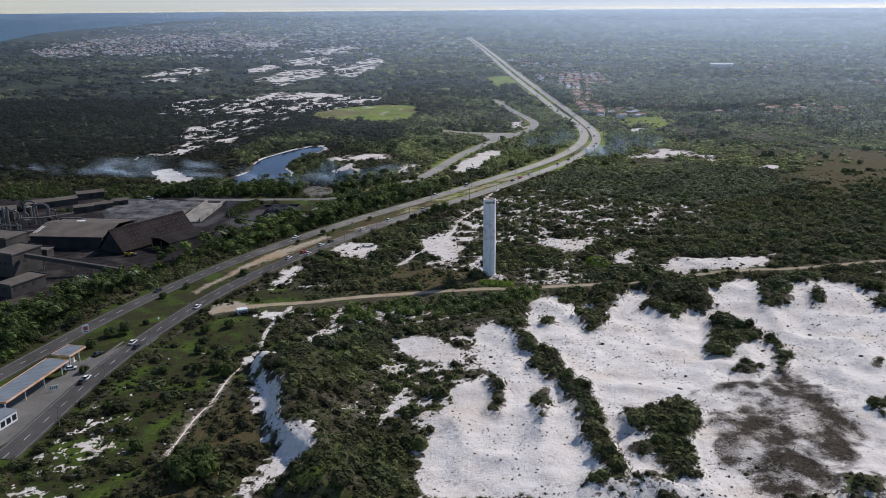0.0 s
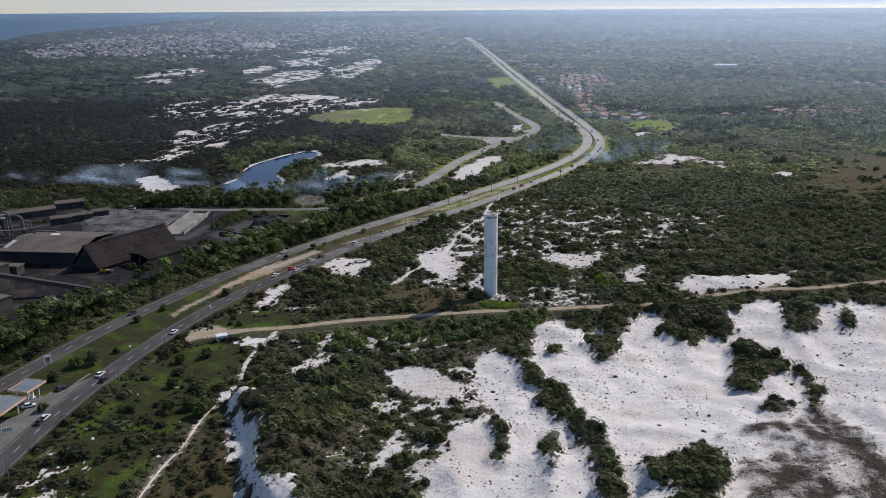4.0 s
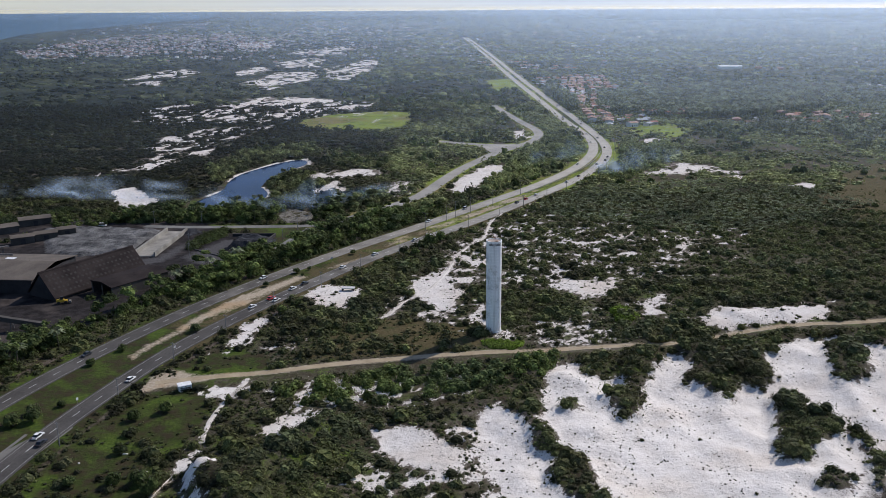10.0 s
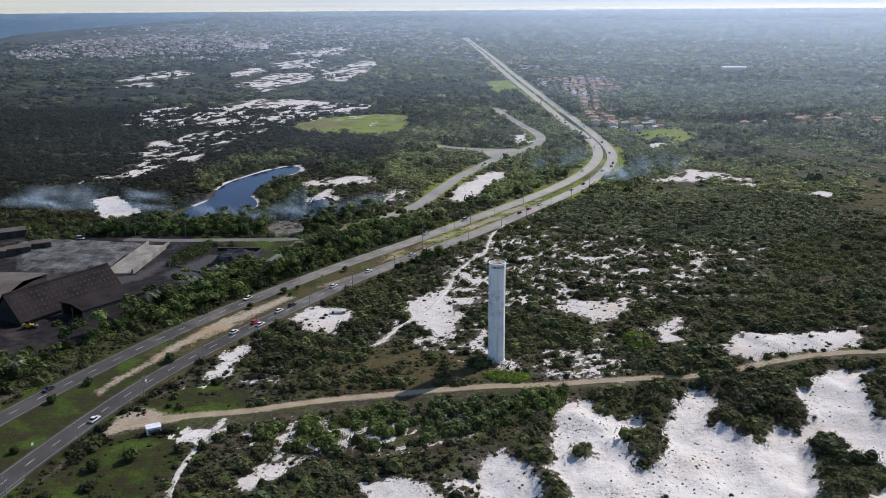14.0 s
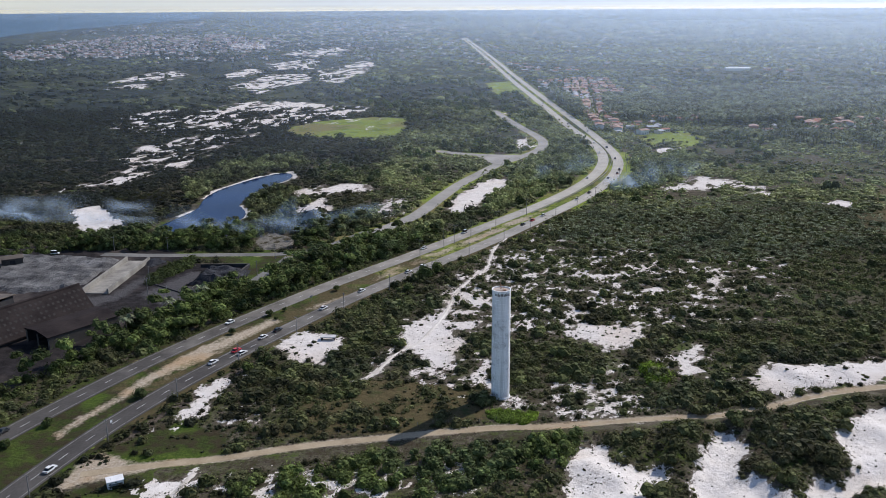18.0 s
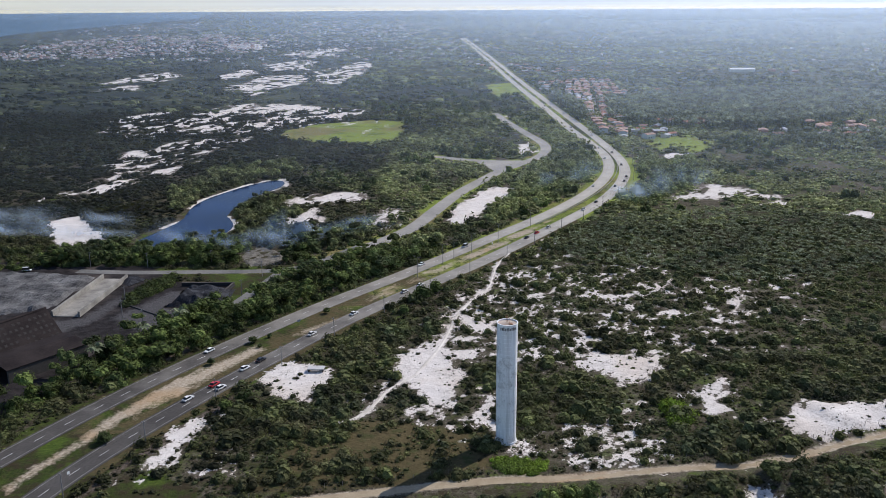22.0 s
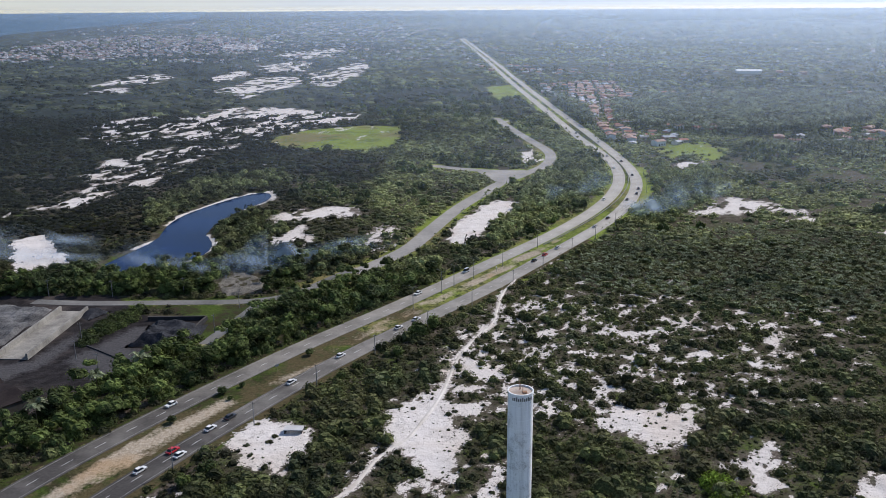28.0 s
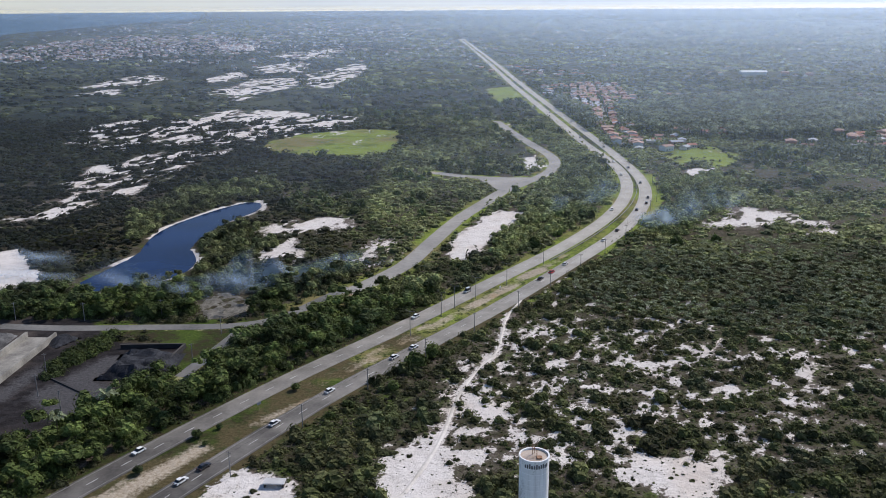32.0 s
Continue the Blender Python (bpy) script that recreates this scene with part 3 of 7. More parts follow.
def sand_field(x, y):
    """How far inside bare sand a place lies, in metres."""
    n = fbm(x, y, 0.12, 5) - 0.5
    ragged = 0.4 * fbm(x, y, 0.12, 7) + 0.6 * fbm(x, y, 0.38, 8) - 0.5
    s = np.maximum(inside(SAND["dune"], x, y) + n * 7, outlines(SAND, x, y) - 0.8 + ragged * 17)
    isles = outlines(ISLES, x, y) + n * 3
    s = np.minimum(s, -isles)
    mixed = outlines(MIX, x, y)
    s = s + (vnoise(x, y, 0.5, 6) - 0.5) * 3.0 * np.clip((700 - y) / 200, 0, 1)
    far = np.clip((y - 600) / 200, 0, 1)
    # near the tower: small ragged openings; far off: long drifts that run aslant
    u, v = 0.45 * x + 0.89 * y, 0.89 * x - 0.45 * y
    near_blot = 0.4 * fbm(x, y, 0.14, 9) + 0.6 * fbm(x, y, 0.36, 19) - 0.556 - 0.035 * np.clip((x - 60) / 60, 0, 1)
    far_blot = 0.4 * fbm(u * 0.2, v, 0.07, 12) + 0.6 * fbm(u * 0.34, v, 0.2, 13) - 0.455
    blot = (1 - far) * near_blot + far * far_blot
    pocket = np.minimum(outlines(LIGHT, x, y) * 0.3, (fbm(x, y, 0.21, 15) - 0.665 + 0.08 * (vnoise(x, y, 0.02, 16) - 0.4)) * 20)
    bank = np.maximum(np.minimum(mixed * 0.25 + 1 + 2.5 * np.clip((y - 850) / 200, 0, 1), blot * (26 + 50 * far)), pocket)
    behind = np.minimum((214 - y) * 0.3, (fbm(x, y, 0.035, 17) - 0.5 + np.clip((40 - np.abs(x - 60)) / 200, -0.2, 0.1)) * 50)
    bank = np.maximum(bank, np.where(y < 216, behind, -25))
    bank = np.minimum(bank, 1.0 - outlines(THICK, x, y))
    path = np.full(x.shape, 20.0)
    for line, half in TRACKS[1:]:
        path = np.minimum(path, off_line(line, x, y, 20.0) - half)
    return np.maximum(np.maximum(s, bank), 0.3 - path)


def relief(x, y):
    """Height of the ground."""
    hump = 2.6 * (vnoise(x, y, 0.022, 31) - 0.35) + 1.6 * (0.7 - np.abs(2 * vnoise(x, y, 0.045, 32) - 1)) + 0.9 * (vnoise(x, y, 0.15, 33) - 0.5)
    dune = np.clip(outlines({"d": SAND["dune"], "r": SAND["r"]}, x, y, 30) / 20 + 0.6, 0, 1)
    edge = inside(BANK, x, y, 40)
    bank = np.clip((edge + 7.5) / 10, 0, 1)
    bank = bank * bank * (3 - 2 * bank) * (0.2 + 0.8 * np.exp(-np.maximum(edge - 5, 0) / 12)) * np.clip((-18 - x) / 16, 0, 1)
    isle = np.clip(outlines(ISLES, x, y, 10) / 3 + 0.5, 0, 1) * 2.4
    rim = -inside(SAND["dune"], x, y, 30)
    rim = np.clip((rim + 1) / 5, 0, 1) * np.clip((26 - rim) / 12, 0, 1) * np.clip((y - 300) / 30, 0, 1) * 1.8
    z = hump * (0.35 + 1.2 * dune) + 7.5 * bank + isle + rim
    flat = np.clip((road_gap(x, y) - 3) / 22, 0, 1) * np.clip((track_gap(x, y) + 1) / 8, 0, 1)
    flat *= np.clip(-inside(POND, x, y, 30) / 20, 0, 1) * np.clip(-inside(YARD, x, y, 20) / 20, 0, 1)
    flat *= np.clip((np.hypot(x - 27.7, y - 417.3) - 4) / 10, 0, 1)
    return np.where(y < 700, z * flat, 0.0)


def far_place(x, y, z):
    """Beyond FAR the plain rises slowly into the hills that close the view."""
    dx, dy = x - 3.0, y - 126.0
    d = np.hypot(dx, dy) + 1e-6
    r = np.where(d > FAR, FAR + 1750 * (1 - FAR / np.maximum(d, FAR)), d)
    return 3.0 + dx * r / d, 126.0 + dy * r / d, z + np.where(d > FAR, 129.0 * (1 - r / d) - d * r / 21e6 + FAR * FAR / 21e6, 0.0)


def fast_mesh(name, verts, faces, material, fields=None, smooth=False):
    """A mesh from arrays; faces all have the same count of corners."""
    me = bpy.data.meshes.new(name)
    n, c = faces.shape
    me.vertices.add(len(verts))
    me.vertices.foreach_set("co", np.ascontiguousarray(verts, np.float32).ravel())
    me.loops.add(n * c)
    me.loops.foreach_set("vertex_index", np.ascontiguousarray(faces, np.int32).ravel())
    me.polygons.add(n)
    me.polygons.foreach_set("loop_start", np.arange(0, n * c, c, dtype=np.int32))
    for key, val in (fields or {}).items():
        me.attributes.new(key, "FLOAT", "POINT").data.foreach_set("value", np.ascontiguousarray(val, np.float32))
    me.polygons.foreach_set("use_smooth", np.full(n, smooth))
    me.update(calc_edges=True)
    me.materials.append(material)
    return me


def grid_faces(rows, cols):
    i = (np.arange(rows - 1)[:, None] * cols + np.arange(cols - 1)[None, :]).ravel()
    return np.stack([i, i + 1, i + cols + 1, i + cols], 1)


# ---- ground ----
turns = np.radians(np.concatenate([np.arange(-180, -36, 6), np.arange(-36, 36, 0.22), np.arange(36, 181, 6)]))
reach = np.concatenate([[0.0, 60, 120, 160], 185 * np.exp(np.arange(0, 560) * 0.00592), [6500, 8500, 12000, 20000, 30000, 42000, 60000]])
rr, aa = np.meshgrid(reach, turns, indexing="ij")
gx, gy = (rr * np.sin(aa)).ravel(), (rr * np.cos(aa)).ravel()
rg = road_gap(gx, gy)
gz = relief(gx, gy)
pond_in = inside(POND, gx, gy, 20)
gz -= np.clip(pond_in / 3 + 0.3, 0, 1) * 1.5
gs = np.minimum(np.minimum(sand_field(gx, gy), off_line(TRACKS[0][0], gx, gy, 20.0) - 2.8), np.minimum(rg - 2.5, 12))
gs = np.maximum(gs, np.where((pond_in > -2.6) & (vnoise(gx, gy, 0.03, 77) > 0.45), 1.5, -12))
median, _ = off_median(gx, gy)
right_side = gx > np.interp(gy, ROADS[1][0][:, 1], ROADS[1][0][:, 0])
fields = {
    "sand": np.clip(gs, -12, 12),
    "grass": np.maximum(np.maximum(np.clip(outlines(GRASS, gx, gy), -6, 6), np.where(median < 12, 6, -6)), np.clip(5 - rg, -6, 6) * (rg < 8)),
    "lush": np.maximum(np.clip(outlines({q: GRASS[q] for q in ("field", "field_b", "mead", "bend", "slope")}, gx, gy) + (fbm(gx, gy, 0.04, 66) - 0.5) * 14, -6, 6), np.where(median < 3, np.where(gy > 540, 0.5, -3), np.where((gy > 620) & (rg < 9), 1.6 - rg * 0.3, np.where((gy > 380) & (rg < 4), -0.8 - rg, -6))) * 0.8),
    "olive": np.maximum(np.clip(outlines(OLIVE, gx, gy), -6, 6), np.where((median < 4) & (gy > 425) & (gy < 620), (fbm(gx, gy, 0.05, 68) - 0.46) * 12, np.where(right_side & (median < 14) & (gy > 400) & (gy < 700), 2.5, -6))),
    "dark": np.maximum(np.clip((outlines(DARK, gx, gy) + (fbm(gx, gy, 0.12, 63) - 0.5) * 8) / 13 + 0.9, 0, 1), np.clip((inside(FAINT, gx, gy) + (fbm(0.6 * gx + 0.8 * gy, (0.8 * gx - 0.6 * gy) * 2.2, 0.05, 64) - 0.5) * 40) / 26 + 0.55, 0, 0.72)),
    "dirt": np.maximum(np.maximum(np.clip(2.5 * (TRACKS[0][1] - off_line(TRACKS[0][0], gx, gy, 20.0)), -6, 6), np.clip(0.4 - off_line(TRACKS[3][0], gx, gy, 20.0), -3, 1)), np.maximum(np.clip(outlines(DIRT, gx, gy) - 0.5, -6, 6), np.where((median < 1) & (rg > 2.2) & (gy > 430) & (gy < 720), (fbm(gx, gy, 0.03, 70) - 0.55) * 14, np.where((gy > 430) & (rg < 4), -1.4 - rg + (fbm(gx, gy, 0.06, 69) - 0.5) * 3, -6)))),
    "yard": np.clip(inside(YARD, gx, gy), -8, 8),
    "tread": np.clip(outlines(TREAD, gx, gy), -6, 6),
}
gv = np.stack(far_place(gx, gy, gz), 1)
gf = grid_faces(len(reach), len(turns))
tagged(new("ground", fast_mesh("ground", gv, gf, M_GROUND, fields, True)), "white sand and dark soil under coastal scrub", "ground", kind="structure")


M_TRACK = worn("packed_track", (0.28, 0.22, 0.14), (0.44, 0.36, 0.25), 0.6, 0.95, 0.1)


def ground_z(x, y):
    x, y = np.atleast_1d(np.array(x, float)), np.atleast_1d(np.array(y, float))
    return relief(x, y)


# ---- roads ----
def ribbon(line, lo, hi, z, thick=0.0):
    """A strip that follows a line from lo to hi metres to its right."""
    d = np.gradient(line, axis=0)
    d /= np.linalg.norm(d, axis=1)[:, None] + 1e-9
    right = np.stack([d[:, 1], -d[:, 0]], 1)
    rows = []
    for off in (lo, hi):
        q = line + right * off
        rows.append(np.stack(far_place(q[:, 0], q[:, 1], np.full(len(q), z)), 1))
    if thick:
        for off in (lo, hi):
            q = line + right * off
            rows.append(np.stack(far_place(q[:, 0], q[:, 1], np.full(len(q), z - thick)), 1))
    v = np.concatenate(rows)
    n = len(line)
    i = np.arange(n - 1)
    f = [np.stack([i, i + n, i + n + 1, i + 1], 1)]
    if thick:
        f.append(np.stack([i + 2 * n, i, i + 1, i + 2 * n + 1], 1))
        f.append(np.stack([i + n, i + 3 * n, i + 3 * n + 1, i + n + 1], 1))
    return v, np.concatenate(f)


def resample(line, step):
    s = np.concatenate([[0], np.cumsum(np.linalg.norm(np.diff(line, axis=0), axis=1))])
    q = np.arange(0, s[-1], step)
    return np.stack([np.interp(q, s, line[:, 0]), np.interp(q, s, line[:, 1])], 1)


def child(name, me, parent, label=""):
    ob = new(name, me)
    ob.parent = parent
    return tagged(ob, label)


def road(name, line, half, z, label, material, marks=True):
    fine = resample(line, 4.0)
    ob = tagged(new(name, fast_mesh(name, *ribbon(fine, -half, half, z, 0.25), material)), label, "road", kind="structure")
    if marks:
        for off in (-half + 0.9, half - 0.9):
            child("edge_line", fast_mesh("edge_line", *ribbon(fine, off - 0.09, off + 0.09, z + 0.02), M_FADED), ob, "worn white edge line")
        dash = resample(line, 1.0)
        for i in range(0, min(len(dash) - 6, 1300), 12):
            child("lane_dash", fast_mesh("lane_dash", *ribbon(dash[i:i + 5], -0.09, 0.09, z + 0.02), M_PAINT), ob)
    return ob


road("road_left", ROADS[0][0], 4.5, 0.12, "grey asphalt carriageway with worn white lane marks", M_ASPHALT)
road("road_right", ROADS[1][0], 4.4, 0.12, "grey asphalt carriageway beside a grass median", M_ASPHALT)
road("old_road", ROADS[2][0], 5.0, 0.10, "pale worn asphalt side road through scrub", M_ASPHALT_OLD, False)
road("old_road_branch", ROADS[3][0], 5.2, 0.09, "pale asphalt branch of the side road", M_ASPHALT_OLD, False)
def paved(name, pts, z, label, material):
    """A flat paved area over an outline."""
    me = bpy.data.meshes.new(name)
    n = len(pts)
    me.from_pydata([(px, py, z) for px, py in pts] + [(px, py, z - 0.25) for px, py in pts], [], [tuple(range(n))[::-1]] + [(i, (i + 1) % n, n + (i + 1) % n, n + i) for i in range(n)])
    me.materials.append(material)
    return tagged(new(name, me), label, "road", kind="structure")


paved("junction_apron", [(46, 915), (52, 892), (58, 872), (66, 866), (80, 886), (92, 908), (80, 917)], 0.11, "pale worn asphalt where two side roads meet", M_ASPHALT_OLD)
road("dirt_track", soften(TRACKS[0][0], 4), 1.6, 0.07, "smooth packed grey-brown dirt track through scrub", M_TRACK, False)
road("plant_road", ROADS[4][0], 3.1, 0.08, "grey asphalt road behind the works", M_ASPHALT_DUSTY, False)
road("plant_lane", ROADS[5][0], 2.6, 0.07, "narrow grey lane between trees", M_ASPHALT_DUSTY, False)

M_TRODDEN = worn("trodden_sand", (0.50, 0.45, 0.385), (0.76, 0.71, 0.65), 0.35, 0.95, 0.1)


def footpath(line, half, label):
    """A narrow trodden strip that follows the rise and fall of the ground."""
    fine = resample(line, 1.5)
    sway = half * (0.75 + 0.5 * vnoise(np.arange(len(fine)) * 1.0, np.zeros(len(fine)), 0.21, 3))
    d = np.gradient(fine, axis=0)
    d /= np.linalg.norm(d, axis=1)[:, None] + 1e-9
    right = np.stack([d[:, 1], -d[:, 0]], 1)
    cols = [fine + right * (sway * q)[:, None] for q in (-1.0, -0.4, 0.4, 1.0)]
    v = np.concatenate([np.stack([c[:, 0], c[:, 1], relief(c[:, 0], c[:, 1]) + (0.22 if 0 < i < 3 else 0.04)], 1) for i, c in enumerate(cols)])
    n = len(fine)
    i = np.arange(n - 1)
    f = np.concatenate([np.stack([i + k * n, i + (k + 1) * n, i + (k + 1) * n + 1, i + k * n + 1], 1) for k in range(3)])
    return tagged(new("footpath", fast_mesh("footpath", v, f, M_TRODDEN, None, True)), label, "path", kind="structure")


footpath(soften(smooth_line(PATH[1:-3], 3), 3), 0.62, "narrow white sand footpath winding through scrub")
footpath(soften(smooth_line(PATH_B + PATH[1:2], 3), 2), 0.6, "narrow sandy footpath beside brown heath")
footpath(soften(smooth_line(PATH_C, 3), 2), 0.27, "thin pale footpath through rough grass")
footpath(soften(smooth_line(PATH_D, 3), 2), 0.8, "pale sandy footpath down from the track")

# ---- tower ----
TX, TY = 27.7, 417.3


def turned(profile, n=48):
    """A mesh turned round z from (radius, height) pairs."""
    bm = bmesh.new()
    rings = [[bm.verts.new((r * math.cos(6.2832 * i / n), r * math.sin(6.2832 * i / n), z)) for i in range(n)] for r, z in profile]
    for a, b in zip(rings, rings[1:]):
        for i in range(n):
            bm.faces.new((a[i], a[(i + 1) % n], b[(i + 1) % n], b[i]))
    return bm, rings


def part(name, bm, material, parent=None, label="", smooth=False):
    me = bpy.data.meshes.new(name)
    bmesh.ops.recalc_face_normals(bm, faces=bm.faces)
    bm.to_mesh(me)
    bm.free()
    me.materials.append(material)
    if smooth:
        me.polygons.foreach_set("use_smooth", np.full(len(me.polygons), True))
    ob = new(name, me)
    if parent:
        ob.parent = parent
    return tagged(ob, label)


def tower_concrete():
    k = Nodes("tower_concrete", 0.85, 0.25)
    p = k.n("TexCoord").outputs["Object"]
    streak = k.noise(1.1, 5, 0.6, p, (1, 1, 0.06))
    blot, fine = k.noise(0.25, 4, 0.6, p), k.noise(3.0, 5, 0.6, p)
    c = k.mix(k.ramp(streak, 0.45, 0.72), (0.88, 0.88, 0.87), (0.62, 0.62, 0.61))
    c = k.mix(k.ramp(blot, 0.5, 0.7, 0, 0.7), c, (0.66, 0.65, 0.63))
    c = k.mix(k.ramp(k.math("ADD", k.math("MULTIPLY", fine, 0.5), k.math("MULTIPLY", blot, 0.5)), 0.53, 0.62, 0, 0.65), c, (0.40, 0.39, 0.37))
    k.bump(fine, 0.3, 0.03)
    return k.color(c)


M_TOWER = tower_concrete()
M_RUST = worn("rusty_iron", (0.22, 0.10, 0.05), (0.40, 0.25, 0.16), 2, 0.85)
M_TOWER_TOP = worn("tower_roof", (0.36, 0.27, 0.20), (0.58, 0.50, 0.43), 1.2, 0.9)
M_MARK = worn("faded_dark_paint", (0.10, 0.10, 0.10), (0.22, 0.21, 0.20), 3, 0.9)
tower = tagged(new("water_tower"), "tall weathered pale concrete cylinder water tower", "water tower")
tower.location = (TX, TY, 0)
TH, TR = 38.7, 3.1
prof = [(TR + 0.25, -0.5), (TR + 0.25, 0.5), (TR + 0.02, 0.6)]
lift = 1.25
k_ = 0.6
while k_ + lift < TH - 1:
    prof += [(TR, k_ + 0.02), (TR, k_ + lift - 0.05), (TR - 0.03, k_ + lift - 0.03), (TR - 0.03, k_ + lift)]
    k_ += lift
prof += [(TR, k_ + 0.03), (TR, TH - 0.35)]
bm, _ = turned(prof)
part("shaft", bm, M_TOWER, tower, "weathered concrete shaft cast in rings")
bm, _ = turned([(TR, TH - 0.35), (TR + 0.1, TH - 0.33), (TR + 0.1, TH), (TR - 0.22, TH), (TR - 0.22, TH - 0.45)])
part("rim", bm, M_TOWER, tower, "concrete rim")
bm, rings = turned([(TR - 0.2, TH - 0.4), (1.2, TH - 0.25), (0.3, TH - 0.2)])
bm.faces.new(rings[-1])
part("roof", bm, M_TOWER_TOP, tower, "brownish stained flat roof slab")


def box(sx, sy, sz, at=(0, 0, 0), bevel=0.0, rot=0.0):
    """A box centred on at in x and y, standing on at's z."""
    bm = bmesh.new()
    bmesh.ops.create_cube(bm, size=1.0)
    bmesh.ops.transform(bm, matrix=pose(at[0], at[1], at[2] + sz / 2, 0, 0, rot) @ Matrix.Diagonal((sx, sy, sz, 1)), verts=bm.verts)
    if bevel:
        bmesh.ops.bevel(bm, geom=bm.edges[:], offset=bevel, segments=2, affect="EDGES")
    return bm


def rod(r, a, b, n=8, r2=None):
    """A round bar from a to b."""
    bm = bmesh.new()
    a, b = Vector(a), Vector(b)
    d = b - a
    bmesh.ops.create_cone(bm, cap_ends=True, segments=n, radius1=r, radius2=r if r2 is None else r2, depth=d.length)
    m = Matrix.Translation((a + b) / 2) @ d.to_track_quat("Z", "Y").to_matrix().to_4x4()
    bmesh.ops.transform(bm, matrix=m, verts=bm.verts)
    return bm


# ---- vegetation ----
def inflate(rng, rings, lump):
    """A low uneven dome, radius and height 1."""
    v, f = [], []
    for k, (r, z, n) in enumerate(rings):
        for i in range(n):
            a = 6.2832 * (i + 0.5 * (k % 2)) / n
            q = r * (1 + lump * (rng.rand() - 0.5))
            v.append((q * math.cos(a), q * math.sin(a), z * (1 + 0.5 * lump * (rng.rand() - 0.5))))
    n = rings[0][2]
    for k in range(len(rings) - 1):
        for i in range(n):
            a, b, c, d = k * n + i, k * n + (i + 1) % n, (k + 1) * n + i, (k + 1) * n + (i + 1) % n
            f += [(a, b, c), (b, d, c)]
    top = len(v)
    v.append((0, 0, rings[-1][1] * 1.08))
    k = (len(rings) - 1) * n
    f += [(k + i, k + (i + 1) % n, top) for i in range(n)]
    return v, f


def clump(seed, cards, size, rings, lump=0.45, lobes=1):
    """A bush of unit radius: uneven lobes under many small leaf sprays."""
    rng = np.random.RandomState(seed)
    v, f = [], []
    for k in range(lobes):
        a = 6.2832 * (k + rng.rand() * 0.5) / lobes
        s = 1.0 if lobes == 1 else 0.55 + 0.2 * rng.rand()
        o = (0, 0, 0) if lobes == 1 else (0.42 * math.cos(a), 0.42 * math.sin(a), 0.25 * rng.rand())
        dv, df = inflate(rng, rings, lump)
        base = len(v)
        v += [(x * s * 0.76 + o[0], y * s * 0.76 + o[1], z * s * 0.8 + o[2]) for x, y, z in dv]
        f += [(i + base, j + base, l + base) for i, j, l in df]
        for _ in range(cards // lobes):
            u, w = 6.2832 * rng.rand(), rng.rand() ** 0.7
            h = 1 - w * 0.95
            rad = math.sqrt(max(0.0, 1 - h * h)) * (0.85 + 0.3 * rng.rand())
            c = np.array([rad * math.cos(u) * s + o[0], rad * math.sin(u) * s + o[1], h * s * (0.85 + 0.25 * rng.rand()) + o[2]])
            nrm = np.array([math.cos(u) * rad, math.sin(u) * rad, h + 0.4])
            nrm = nrm / np.linalg.norm(nrm) + 0.9 * (rng.rand(3) - 0.5)
            e1 = np.cross(nrm, rng.rand(3) - 0.5)
            e1 /= np.linalg.norm(e1) + 1e-9
            e2 = np.cross(nrm, e1)
            e2 /= np.linalg.norm(e2) + 1e-9
            g = size * s * (0.6 + 0.8 * rng.rand())
            base = len(v)
            v += [tuple(c - e1 * g), tuple(c + e1 * g * 0.9 + e2 * g * 0.3), tuple(c + e2 * g * 1.1)]
            f.append((base, base + 1, base + 2))
    return np.array(v), np.array(f)


def palm_clump(seed, fronds=9, trunk=True):
    """A palm of unit height: thin trunk and drooping fronds."""
    rng = np.random.RandomState(seed)
    v, f = [], []
    if trunk:
        for z, r in ((0, 0.035), (0.78, 0.022)):
            v += [(r * math.cos(2.0944 * i), r * math.sin(2.0944 * i), z) for i in range(3)]
        f += [(0, 1, 4), (0, 4, 3), (1, 2, 5), (1, 5, 4), (2, 0, 3), (2, 3, 5)]
    for k in range(fronds):
        a = 6.2832 * (k + 0.6 * rng.rand()) / fronds
        up = 0.08 + 0.18 * rng.rand()
        d, s = np.array([math.cos(a), math.sin(a)]), np.array([-math.sin(a), math.cos(a)])
        ln = 0.36 + 0.08 * rng.rand()
        pts = [(0.02, 0.78, 0.03), (0.5 * ln, 0.78 + up, 0.085), (ln, 0.78 + up - 0.16, 0.02)]
        base = len(v)
        for t, z, w in pts:
            v += [(*(d * t + s * w), z - w * 0.5), (*(d * t - s * w), z - w * 0.5)]
        for q in (0, 2):
            f += [(base + q, base + q + 1, base + q + 3), (base + q, base + q + 3, base + q + 2)]
    return np.array(v), np.array(f)


